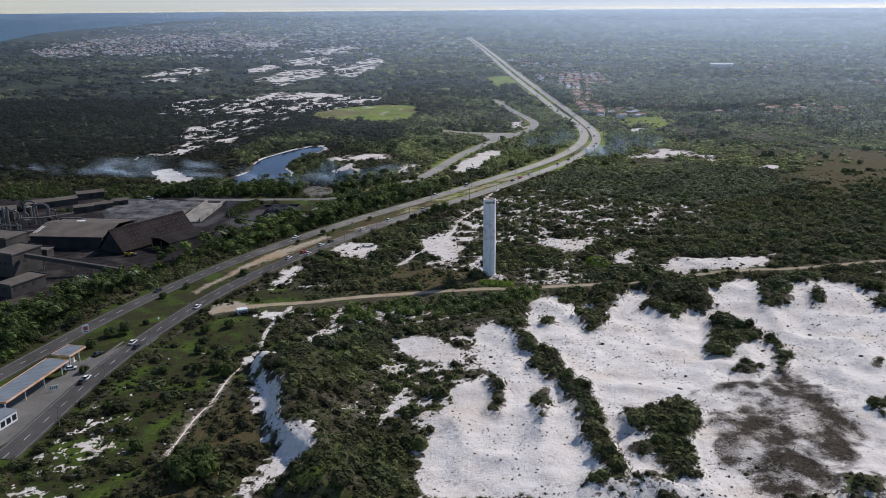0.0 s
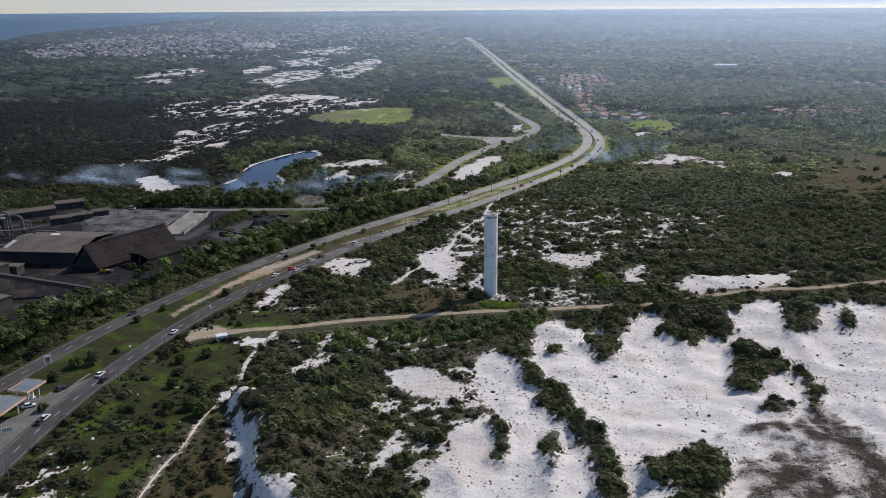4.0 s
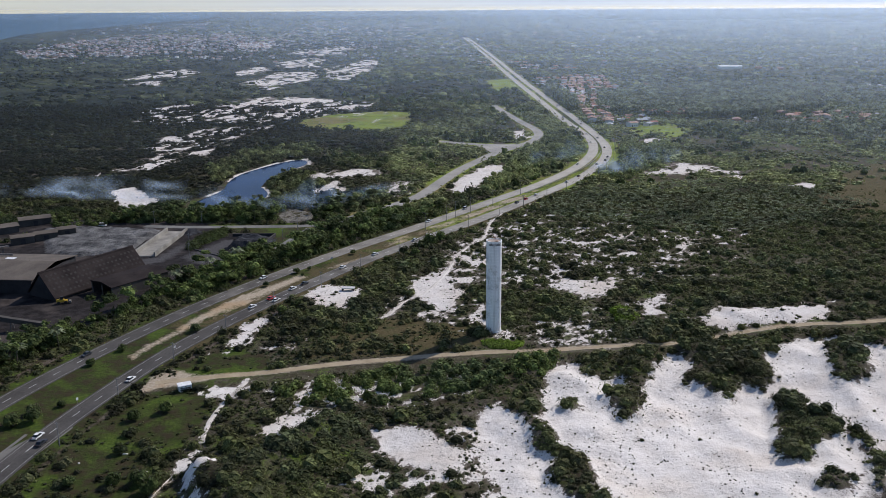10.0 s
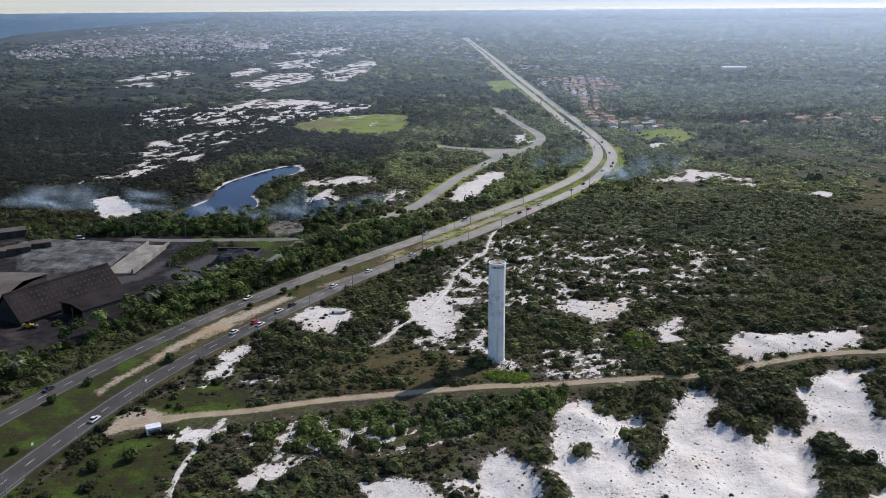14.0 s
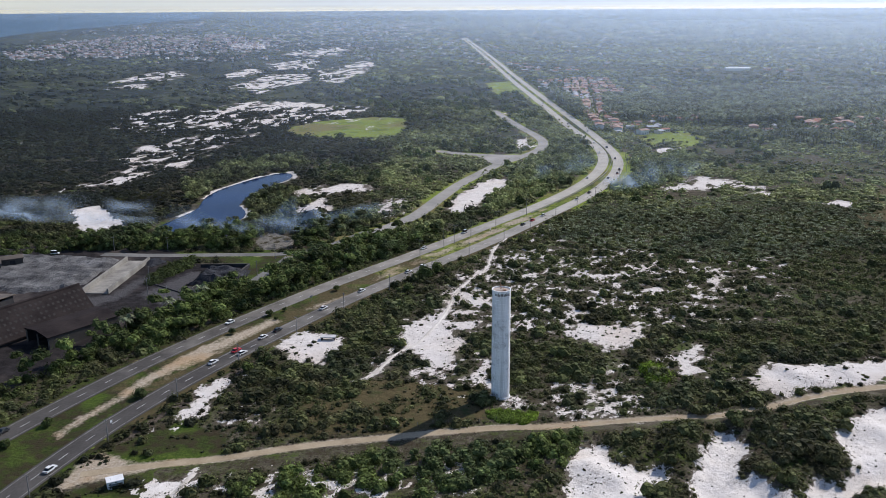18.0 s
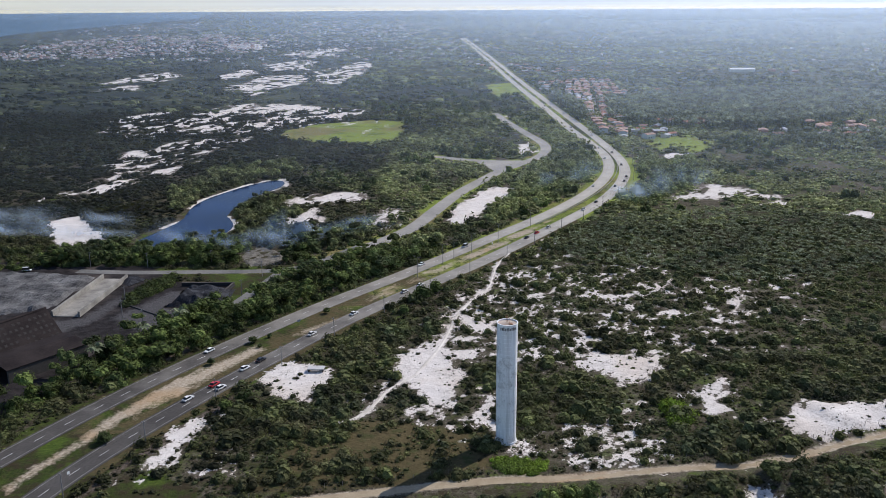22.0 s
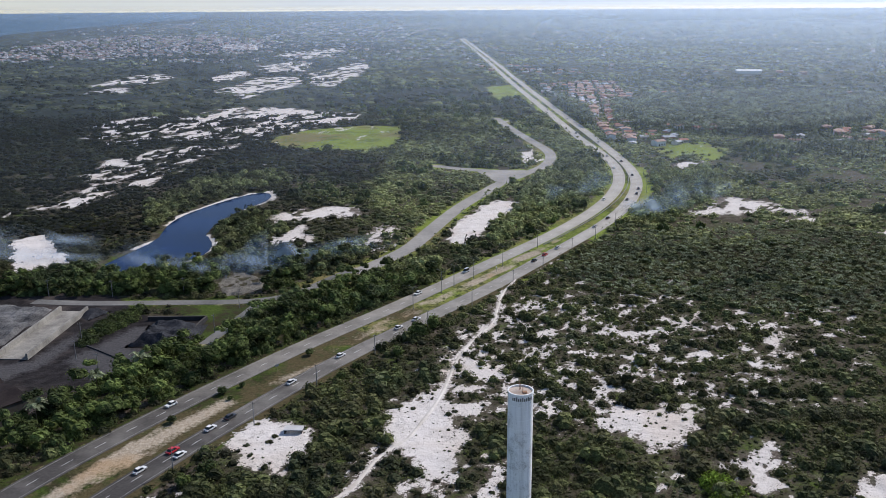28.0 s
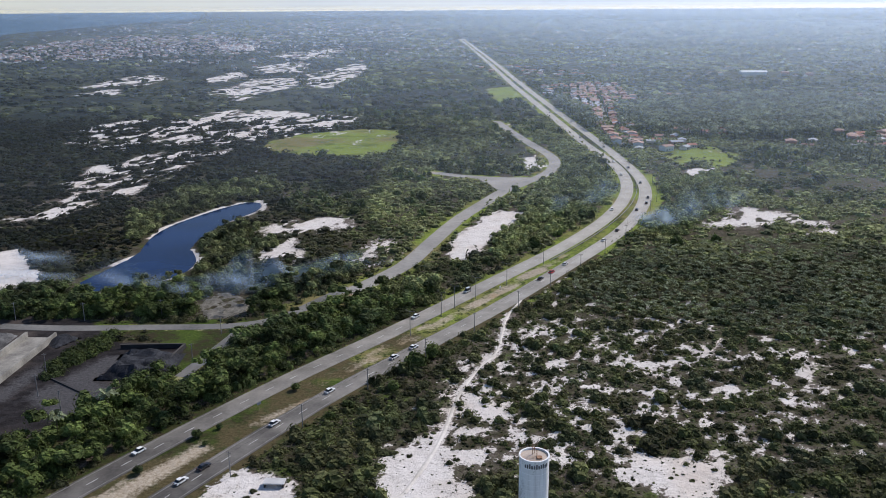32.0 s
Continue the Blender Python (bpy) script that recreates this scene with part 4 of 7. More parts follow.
def planted(name, kinds, x, y, rad, high, tint, material, label, category, kind="stuff", rng=None, sink=0.12, lift=None):
    """Many plants of a few shapes in one mesh, each turned and sized its own way."""
    vs, fs, ts, base = [], [], [], 0
    pick = rng.randint(0, len(kinds), len(x))
    turn = rng.rand(len(x)) * 6.2832
    z0 = ground_z(x, y) + (0 if lift is None else lift)
    fx, fy, fz = far_place(x, y, z0)
    for k, (tv, tf) in enumerate(kinds):
        w = np.nonzero(pick == k)[0]
        if not len(w):
            continue
        c, s = np.cos(turn[w])[:, None], np.sin(turn[w])[:, None]
        px = (tv[None, :, 0] * c - tv[None, :, 1] * s) * rad[w][:, None] + fx[w][:, None]
        py = (tv[None, :, 0] * s + tv[None, :, 1] * c) * rad[w][:, None] + fy[w][:, None]
        pz = (tv[None, :, 2] - sink) * high[w][:, None] + fz[w][:, None]
        vs.append(np.stack([px, py, pz], 2).reshape(-1, 3))
        fs.append((tf[None] + (np.arange(len(w)) * len(tv))[:, None, None]).reshape(-1, 3) + base)
        ts.append(np.repeat(tint[w], len(tv)))
        base += len(w) * len(tv)
    me = fast_mesh(name, np.concatenate(vs), np.concatenate(fs), material, {"tint": np.concatenate(ts)})
    return tagged(new(name, me), label, category, kind=kind)


RNG = np.random.RandomState(7)
DOME5 = [(0.95, 0.0, 6), (0.85, 0.45, 6), (0.5, 0.85, 6)]
SHRUBS = [clump(i, 92, 0.135, [(0.9, 0.0, 5), (0.8, 0.5, 5), (0.4, 0.85, 5)], 0.5) for i in range(8)]
CROWNS = [clump(20 + i, 150, 0.125, [(0.95, 0.0, 5), (0.85, 0.45, 5), (0.5, 0.85, 5)], 0.36, 3) for i in range(6)]
LUMPS = [clump(40 + i, 14, 0.29, [(0.9, 0.0, 5), (0.7, 0.6, 5)], 0.6) for i in range(8)]
MOUNDS = [clump(60 + i, 4, 0.45, [(0.95, 0.0, 5), (0.65, 0.65, 5)], 0.6) for i in range(5)]
PALMS = [palm_clump(80 + i) for i in range(5)]
FROND_TOPS = [palm_clump(90 + i, 7, False) for i in range(4)]


def scatter(y0, y1, step):
    """Jittered places over the plan between two depths, across the view and a margin."""
    xs = np.arange(-0.56 * y1 - 40, 0.56 * y1 + 40, step)
    ys = np.arange(y0, y1, step)
    x, y = [a.ravel() for a in np.meshgrid(xs, ys)]
    x, y = x + (RNG.rand(len(x)) - 0.5) * step * 1.1, y + (RNG.rand(len(x)) - 0.5) * step * 1.1
    w = np.abs(x - 4) < 0.55 * y + 25
    return x[w], y[w]


def free(x, y, margin, works=True):
    """Where plants can stand: off roads, tracks, water, yards and buildings."""
    span, near = off_median(x, y)
    ok = (span > 6) & (near > margin + 5.2) | (near > 30)
    ok &= (road_gap(x, y) > margin + 0.8) & (track_gap(x, y) > margin * 0.9) & (inside(POND, x, y, 15) < -2.5 - margin * 0.5)
    ok &= off_line(TRACKS[0][0], x, y + 5.5, 20.0) > margin + 3.6
    ok &= np.hypot(x - TX, y - TY) > 4.2
    if works:
        ok &= inside(YARD, x, y, 15) < -1
    for poly in CLEAR.values():
        ok &= inside(poly, x, y, 15) < 0
    return ok


RUBBLE = [(-98, 627), (-92, 641), (-84, 642), (-73, 630), (-72, 616), (-79, 609), (-89, 607)]
CLEAR = {"creeper": CREEPER, "station": FORECOURT, "rubble": RUBBLE, "branch": [(8, 946), (10, 926), (36, 908), (50, 898), (58, 872), (70, 864), (90, 893), (92, 914)]}


def cover(x, y):
    """Chance of a plant and how tall the growth is, by the plan."""
    wood = np.clip(outlines(WOODS, x, y, 12) / 4 + 0.5, 0, 1)
    bare = np.clip(np.maximum(outlines(GRASS, x, y, 12), outlines(OLIVE, x, y, 12)) / 3 + 0.5, 0, 1)
    patch = fbm(x, y, 0.045, 50)
    chance = np.where(bare > 0.5, np.clip((patch - 0.40) * 2.8, 0.06, 0.8), 0.95)
    chance = np.where(wood > 0.5, 1.0, chance)
    return chance, wood, bare, patch


# scrub near the path of the camera, in three sizes
LUSH = {q: GRASS[q] for q in ("field", "field_b", "mead", "bend", "plant", "slope")}


def grow(name, kinds, y0, y1, step, r0, r1, power, part_of, high, light, label):
    x, y = scatter(y0, y1, step)
    chance, wood, bare, patch = cover(x, y)
    s = sand_field(x, y)
    rad = (r0 + (r1 - r0) * RNG.rand(len(x)) ** power) * (0.8 + 0.4 * patch)
    mixed = outlines(MIX, x, y) > 0
    stray = RNG.rand(len(x))
    lush = np.maximum(outlines(THICK, x, y, 12), outlines(ISLES, x, y, 12)) + 6 * (patch - 0.5) > 0
    thin = np.clip(1.35 - 0.7 * vnoise(x, y, 0.11, 44), 0.5, 1)
    keep = free(x, y, 1.0) & (RNG.rand(len(x)) < np.where(lush, 0.97, chance * part_of * thin)) & (wood < 0.6) & (outlines(LUSH, x, y) < 0)
    keep &= s < -0.1 - 0.4 * rad + 2.2 * (stray - 0.45) + np.where(mixed, 0.3 + 2.0 * stray, 0)
    x, y, rad, bare, lush = x[keep], y[keep], rad[keep], bare[keep], lush[keep]
    rad = rad * np.where(lush, 1.12, 1.0)
    n = len(x)
    tint = np.clip(RNG.rand(n) ** 1.5 * 0.8 + (fbm(x, y, 0.035, 55) - 0.45) * 1.1 - 0.12 * bare + light + 0.16 * lush + np.clip((y - 440) / 300, 0, 0.4) * np.clip(x / 60, 0, 1) - np.clip((-x - 40) / 200, 0, 0.2), 0, 1)
    planted(name, kinds, x, y, rad, rad * (0.7 + 0.45 * RNG.rand(n)) + high, tint, M_SCRUB, label, "scrub", rng=RNG)


grow("low_scrub", LUMPS, 196, 690, 1.75, 0.4, 1.3, 1.5, 0.8, 0.1, 0.02, "low dark coastal scrub on sand")
grow("scrub", SHRUBS, 196, 690, 4.2, 1.1, 3.1, 1.5, 0.9, 0.3, 0.08, "dense dark green coastal shrubs")
grow("tall_scrub", CROWNS, 200, 690, 8.0, 2.4, 5.0, 1.6, 0.65, 0.8, 0.3, "tall rounded green bushes above the scrub")
# taller growth along roads, pond and works
x, y = scatter(196, 1050, 3.6)
chance, wood, bare, patch = cover(x, y)
keep = free(x, y, 1.2, False) & (wood > 0.3) & (sand_field(x, y) < 0) & (RNG.rand(len(x)) < np.where(y > 640, 0.6, 0.85)) & (inside(YARD, x, y, 15) < 7)
x, y = x[keep], y[keep]
rad = 1.8 + 1.6 * RNG.rand(len(x))
shade = np.clip(RNG.rand(len(x)) * 0.8 + np.where(y > 640, np.where(x > -20, 0.75, -0.05), np.where((np.abs(y - 368) < 26) & (x > -60), 0.5, -0.05)) + (fbm(x, y, 0.05, 59) - 0.45), 0, 1)
fore = y < 640
planted("roadside_thicket", SHRUBS, x[fore], y[fore], rad[fore], rad[fore] * 1.1 + 0.8, shade[fore], M_WOOD_LEAF, "dense green thicket along the highway", "woods", rng=RNG)
planted("bend_thicket", SHRUBS, x[~fore], y[~fore], rad[~fore], rad[~fore] * 1.1 + 0.8, shade[~fore], M_MID, "olive green thicket inside the road bend", "woods", rng=RNG)
w = (RNG.rand(len(x)) < np.where(y > 640, 0.45, 0.55)) & (road_gap(x, y) > 3.6)
x, y = x[w], y[w]
rad = 2.4 + 2.6 * RNG.rand(len(x)) ** 1.3
low = (np.abs(y - 368) < 26) & (x > -60)
tall = (5.0 + 6.5 * RNG.rand(len(x)) * (0.5 + vnoise(x, y, 0.05, 58))) * np.where(y > 660, 0.62, 1) * np.where(low, 0.5, 1)
rad = np.where(low, rad * 0.75, rad)
shade = np.clip(0.1 + np.where(y > 640, np.where(x > -20, 0.75, -0.05), np.where(low, 0.55, 0)) + RNG.rand(len(x)) * 0.85 + (fbm(x, y, 0.05, 59) - 0.45), 0, 1)
high = rad * (0.95 + 0.3 * RNG.rand(len(x)))
lift_ = np.maximum(tall - high, 0.3)
fore = y < 640
planted("roadside_trees", CROWNS, x[fore], y[fore], rad[fore], high[fore], shade[fore], M_WOOD_LEAF, "broad green tree crowns along the highway", "woods", rng=RNG, lift=lift_[fore])
planted("bend_trees", CROWNS, x[~fore], y[~fore], rad[~fore], high[~fore], shade[~fore], M_MID, "olive green tree crowns inside the road bend", "woods", rng=RNG, lift=lift_[~fore])
# middle distance
def spread(y0, y1, step, r0, r1, name, seed):
    x, y = scatter(y0, y1, step)
    chance, wood, bare, patch = cover(x, y)
    edge = y > y0 + 40 * (vnoise(x, y, 0.03, seed) - 0.5)
    keep = free(x, y, 2.0) & (RNG.rand(len(x)) < np.where(bare > 0.5, chance * 0.35, chance * 0.92)) & (outlines(LUSH, x, y) < 0)
    open_ = fbm(x, y, 0.018, 57)
    keep &= (RNG.rand(len(x)) < np.clip((open_ - 0.30) * 6, 0.12, 1)) | (x < 60)
    keep &= (sand_field(x, y) < -0.3) & ((wood < 0.35) | (y > 1050)) & edge
    x, y, patch = x[keep], y[keep], patch[keep]
    rad = r0 + (r1 - r0) * RNG.rand(len(x)) ** 1.7 + 1.6 * (patch > 0.56)
    tint = np.clip(RNG.rand(len(x)) ** 1.4 * 0.7 + (fbm(x, y, 0.014, 55) - 0.40) * 1.7 + np.clip(x / 350, -0.6, 0.32) + np.clip(inside(FRESH, x, y) / 20, 0, 0.5), 0, 1)
    high = rad * (0.7 + 0.5 * RNG.rand(len(x)))
    heath = (x < -40 + 240 * (fbm(x, y, 0.01, 45) - 0.5)) & (inside(FRESH, x, y) < 0)
    for title, w, mat, words in ((name, ~heath, M_MID, "green scrub and low trees on the plain"), (name + "_heath", heath, M_HEATH, "dark heath scrub on the plain")):
        planted(title, LUMPS, x[w], y[w], rad[w], high[w], tint[w], mat, words, "scrub", rng=RNG)


spread(680, 900, 4.3, 1.5, 4.2, "middle_scrub", 46)
spread(900, 1300, 6.2, 2.6, 6.0, "plain_scrub", 47)
# single large trees and groups stand out of the plain
FAR_TREES = [clump(70 + i, 40, 0.22, [(0.95, 0.0, 5), (0.85, 0.5, 5), (0.45, 0.9, 5)], 0.4, 2) for i in range(5)]
x, y = scatter(720, 1750, 13)
group_ = fbm(x, y, 0.012, 53)
keep = free(x, y, 5.0) & (sand_field(x, y) < -2) & (outlines(LUSH, x, y) < -4) & (RNG.rand(len(x)) < np.clip((group_ - 0.5) * 6, 0.04, 0.9)) & (x > -140)
x, y, group_ = x[keep], y[keep], group_[keep]
rad = 3.6 + 3.6 * RNG.rand(len(x)) ** 1.5
planted("plain_trees", FAR_TREES, x, y, rad, rad * (1.2 + 0.5 * RNG.rand(len(x))), np.clip(RNG.rand(len(x)) * 0.55 + (x > 0) * 0.1, 0, 1), M_WOOD_LEAF, "dark broad trees in groups across the plain", "woods", rng=RNG)
x, y = scatter(1300, 3600, 23)
chance, wood, bare, patch = cover(x, y)
keep = free(x, y, 6.0) & (bare < 0.5) & (sand_field(x, y) < -1) & (RNG.rand(len(x)) < np.clip((fbm(x, y, 0.008, 56) - 0.3) * 5, 0.15, 1)) & (np.abs(x - 4) < 0.53 * y)
x, y, patch = x[keep], y[keep], patch[keep]
rad = 7 + 6 * RNG.rand(len(x))
tint = np.clip(RNG.rand(len(x)) ** 1.5 * 0.7 + (fbm(x, y, 0.004, 55) - 0.4) * 1.6 + np.clip(x / 700, -0.45, 0.15), 0, 1)
planted("far_woods", MOUNDS, x, y, rad, 3.0 + 9 * RNG.rand(len(x)) ** 2, tint, M_MID, "dark green woods far across the plain", "woods", rng=RNG)
# tufts and small bushes strewn over the dunes
tx_, ty_ = scatter(200, 520, 1.25)
st = sand_field(tx_, ty_)
dens = np.clip((fbm(tx_, ty_, 0.06, 61) - 0.40) * 3, 0.03, 1) * np.where(outlines(DARK, tx_, ty_) > -4, 0.9, np.where(st < 2.5, 0.75, 0.42))
keep = (st > 0.3) & (RNG.rand(len(tx_)) < dens) & free(tx_, ty_, 0.3)
tx_, ty_ = tx_[keep], ty_[keep]
r_ = 0.12 + 0.45 * RNG.rand(len(tx_)) ** 2.2 + np.where(sand_field(tx_, ty_) < 2.0, 0.25 * RNG.rand(len(tx_)), 0)
planted("dune_tufts", MOUNDS, tx_, ty_, r_, r_ * 0.8, RNG.rand(len(tx_)) * 0.5, M_SCRUB, "dark herb tufts strewn over white sand", "tufts", rng=RNG)
x, y = scatter(3600, 9500, 62)
w = sand_field(x, y) < -1
w &= (np.arctan2(x, y) > -0.235 + 0.10 * np.clip((6000 - y) / 2400, 0, 1) * -1) & (np.abs(x) < 0.53 * y) & (RNG.rand(len(x)) < 0.25 + 0.9 * fbm(x, y, 0.002, 88)) & (off_line(ROADS[0][0], x, y, 60.0) > 40)
x, y = x[w], y[w]
planted("horizon_woods", MOUNDS, x, y, 18 + 22 * RNG.rand(len(x)), 5 + 9 * RNG.rand(len(x)) ** 2, RNG.rand(len(x)) * 0.7, M_MID, "dark woods on the far hills", "woods", rng=RNG)
# the same scrub goes on behind the first viewpoint
bx0, by0 = (RNG.rand(1900) - 0.5) * 460, -120 + RNG.rand(1900) * 318
keep = (sand_field(bx0, by0) < -0.5) & free(bx0, by0, 1.5)
bx0, by0 = bx0[keep], by0[keep]
r_ = 1.2 + 2.2 * RNG.rand(len(bx0)) ** 1.5
planted("back_scrub", LUMPS, bx0, by0, r_, r_ * 0.9, RNG.rand(len(bx0)) * 0.6, M_SCRUB, "dark coastal scrub between white sand", "scrub", rng=RNG)

# ---- water ----
def water(name, rough, tone):
    k = Nodes(name, rough, 0.07)
    k.b.inputs["IOR"].default_value = 1.33
    k.bump(k.noise(0.5, 4), 0.12, 0.1)
    n = k.noise(0.03, 3)
    return k.color(k.mix(k.ramp(n, 0.35, 0.65), tone, tuple(c * 1.6 for c in tone)))


M_POND = water("pond_water", 0.10, (0.005, 0.016, 0.052))
M_SEA = water("sea_water", 0.35, (0.008, 0.045, 0.075))
bm = bmesh.new()
bm.faces.new([bm.verts.new((px, py, -0.35)) for px, py in soften(smooth_line(POND + POND[:1], 10), 2)[:-1]])
tagged(part("pond", bm, M_POND), "dark blue still pond with sandy banks", "pond", kind="structure")
COAST = [(-2200, 2400), (-1772, 3694), (-1927, 4185), (-2129, 4825), (-2224, 5514), (-2283, 6245), (-2452, 7937), (-2669, 10840), (-4600, 20000), (-13400, 58000)]
ca = np.array([math.atan2(px, py) for px, py in COAST])
cd = np.array([math.hypot(px, py) for px, py in COAST])
az = np.linspace(ca[0] - 0.5, ca[-1] - 0.002, 70)
first = np.interp(az, ca, cd)
span = np.linspace(0, 1, 40)
dd = first[None] * (60000 / first[None]) ** span[:, None]
sv = np.stack(far_place((dd * np.sin(az)).ravel(), (dd * np.cos(az)).ravel(), np.full(dd.size, 1.5)), 1)
tagged(new("sea", fast_mesh("sea", sv, grid_faces(40, 70), M_SEA)), "blue sea beyond the coast", "sea", kind="structure")

# ---- works ----
M_SHED = worn("sooty_sheet_roof", (0.018, 0.014, 0.014), (0.04, 0.032, 0.03), 0.5, 0.92, 0.1)
M_SHED_PALE = worn("dusty_roof_sheets", (0.085, 0.07, 0.058), (0.155, 0.13, 0.105), 0.5, 0.85)
M_SOOT = worn("sooty_wall", (0.02, 0.02, 0.022), (0.05, 0.048, 0.05), 0.6, 0.9)
M_GREYWALL = worn("grimy_concrete", (0.045, 0.041, 0.037), (0.09, 0.082, 0.074), 0.5, 0.9)
M_STEEL = worn("weathered_steel", (0.09, 0.083, 0.076), (0.19, 0.175, 0.16), 1.5, 0.6, 0.4)
M_SKYLIGHT = worn("dusty_skylight", (0.028, 0.025, 0.024), (0.055, 0.05, 0.047), 3, 0.9, 0.1)
M_COAL = worn("coal_heap", (0.012, 0.013, 0.016), (0.05, 0.052, 0.06), 1.2, 0.9, 0.2, 0.8, 0.5)
M_SLAG = worn("grey_slag", (0.03, 0.03, 0.032), (0.20, 0.196, 0.19), 0.45, 0.95, 0.1, 0.9, 0.6)
M_PALE_FLOOR = worn("pale_concrete_floor", (0.14, 0.13, 0.115), (0.36, 0.34, 0.295), 0.5, 0.9)
M_YELLOW = worn("yellow_paint", (0.45, 0.28, 0.03), (0.62, 0.42, 0.05), 2, 0.5)
M_WHITE = worn("white_paint", (0.68, 0.68, 0.67), (0.82, 0.82, 0.81), 2, 0.5)
M_BLACK = worn("black_rubber", (0.015, 0.015, 0.015), (0.03, 0.03, 0.03), 4, 0.8)


def thing(name, at, label, category, turn=0.0, group=""):
    ob = tagged(new(name), label, category, group)
    ob.matrix_world = pose(at[0], at[1], at[2] if len(at) > 2 else 0.0, 0, 0, turn)
    return ob


def slab(pts, lo, hi):
    """A prism over an outline."""
    bm = bmesh.new()
    a = [bm.verts.new((px, py, lo)) for px, py in pts]
    b = [bm.verts.new((px, py, hi)) for px, py in pts]
    n = len(pts)
    bm.faces.new(a[::-1])
    bm.faces.new(b)
    for i in range(n):
        bm.faces.new((a[i], a[(i + 1) % n], b[(i + 1) % n], b[i]))
    return bm


def section(outline, length, x0=0.0):
    """A (y, z) outline drawn out along x."""
    bm = bmesh.new()
    a = [bm.verts.new((x0, py, pz)) for py, pz in outline]
    b = [bm.verts.new((x0 + length, py, pz)) for py, pz in outline]
    n = len(outline)
    bm.faces.new(a)
    bm.faces.new(b[::-1])
    for i in range(n):
        bm.faces.new((a[i], b[i], b[(i + 1) % n], a[(i + 1) % n]))
    return bm


def joined(bms):
    out = bmesh.new()
    for b in bms:
        me = bpy.data.meshes.new("tmp")
        b.to_mesh(me)
        b.free()
        out.from_mesh(me)
        bpy.data.meshes.remove(me)
    return out


# wide storage hall with a low ridge
hall = thing("storage_hall", (-204, 495), "wide sooty storage hall with dusty corrugated roof", "industrial hall", -6.5)
part("wall", joined([box(42, 0.4, 7, (0, -20.5, 0)), box(42, 0.4, 7, (0, 20.5, 0)), box(0.4, 41, 7, (20.8, 0, 0)), box(0.4, 41, 7, (-20.8, 0, 0))]), M_SOOT, hall, "sooty black wall")
for side in (-1, 1):
    rf = part("roof", section([(0, 10.2), (0, 9.9), (side * 21.6, 6.9), (side * 21.6, 7.2)], 44, -22), M_SHED_PALE, hall, "dusty corrugated roof slope")
    for i in range(21):
        part("rib", section([(0.2 * side, 10.24), (0.2 * side, 10.18), (side * 21.4, 7.2), (side * 21.4, 7.26)], 0.28, -21.5 + i * 2.15), M_SHED_PALE, rf)
for i, (px, py) in enumerate(((-21, -17), (-19.6, -17), (-6, 3))):
    part("pale_sheet", section([(py, 7.95 if i < 2 else 9.95), (py, 7.9 if i < 2 else 9.9), (py + (10 if i < 2 else 2.5), 9.4 if i < 2 else 10.0), (py + (10 if i < 2 else 2.5), 9.45 if i < 2 else 10.1)], 0.5 if i < 2 else 5, px), M_WHITE, hall, "pale replacement roof sheet")
# steep coal store with rows of skylights
store = thing("coal_store", (-178, 466), "steep dark A-shaped coal store with rows of skylights", "industrial hall", 58.5)
part("gable", section([(9.4, 0), (9.4, 1.6), (0, 12.0), (-9.4, 1.6), (-9.4, 0)], 52), M_SOOT, store, "sooty gable walls")
for side in (-1, 1):
    rf = part("roof", section([(0, 12.6), (0, 12.2), (side * 10.2, 1.2), (side * 10.2, 1.7)], 54, -1), M_SHED, store, "dark corrugated roof slope")
    for row in range(5):
        for i in range(22):
            u = 0.16 + 0.16 * row
            if (i * 7 + row * 5) % 11 < 9:
                part("skylight", section([(side * 10.2 * u, 12.6 - 10.9 * u + 0.08), (side * 10.2 * u, 12.5 - 10.9 * u), (side * 10.2 * (u + 0.07), 12.5 - 10.9 * (u + 0.07)), (side * 10.2 * (u + 0.07), 12.6 - 10.9 * (u + 0.07) + 0.08)], 1.1, 1.2 + i * 2.35), M_SKYLIGHT, rf)
part("ridge_cap", section([(-0.6, 12.4), (0, 12.9), (0.6, 12.4)], 54.2, -1.1), M_SHED, store)
# low shed beside it
shed = thing("low_shed", (-142.5, 482), "low dark open-fronted shed beside the coal store", "industrial shed", 53)
part("roof", section([(-8.6, 5.3), (-8.6, 5.0), (0, 6.4), (8.6, 5.6), (8.6, 5.9), (0, 6.8)], 32, -16), M_SHED, shed, "brown sheet roof")
part("side_wall", box(31, 0.35, 5.0, (0, -8.2, 0)), M_GREYWALL, shed)
part("side_wall", box(31, 0.35, 5.5, (0, 8.2, 0)), M_SOOT, shed)
part("end_wall", box(0.35, 16, 5.2, (15.4, 0, 0)), M_SOOT, shed)
for yy in (-7.9, 0, 7.9):
    part("post", box(0.4, 0.4, 5.0, (-15.4, yy, 0)), M_STEEL, shed)
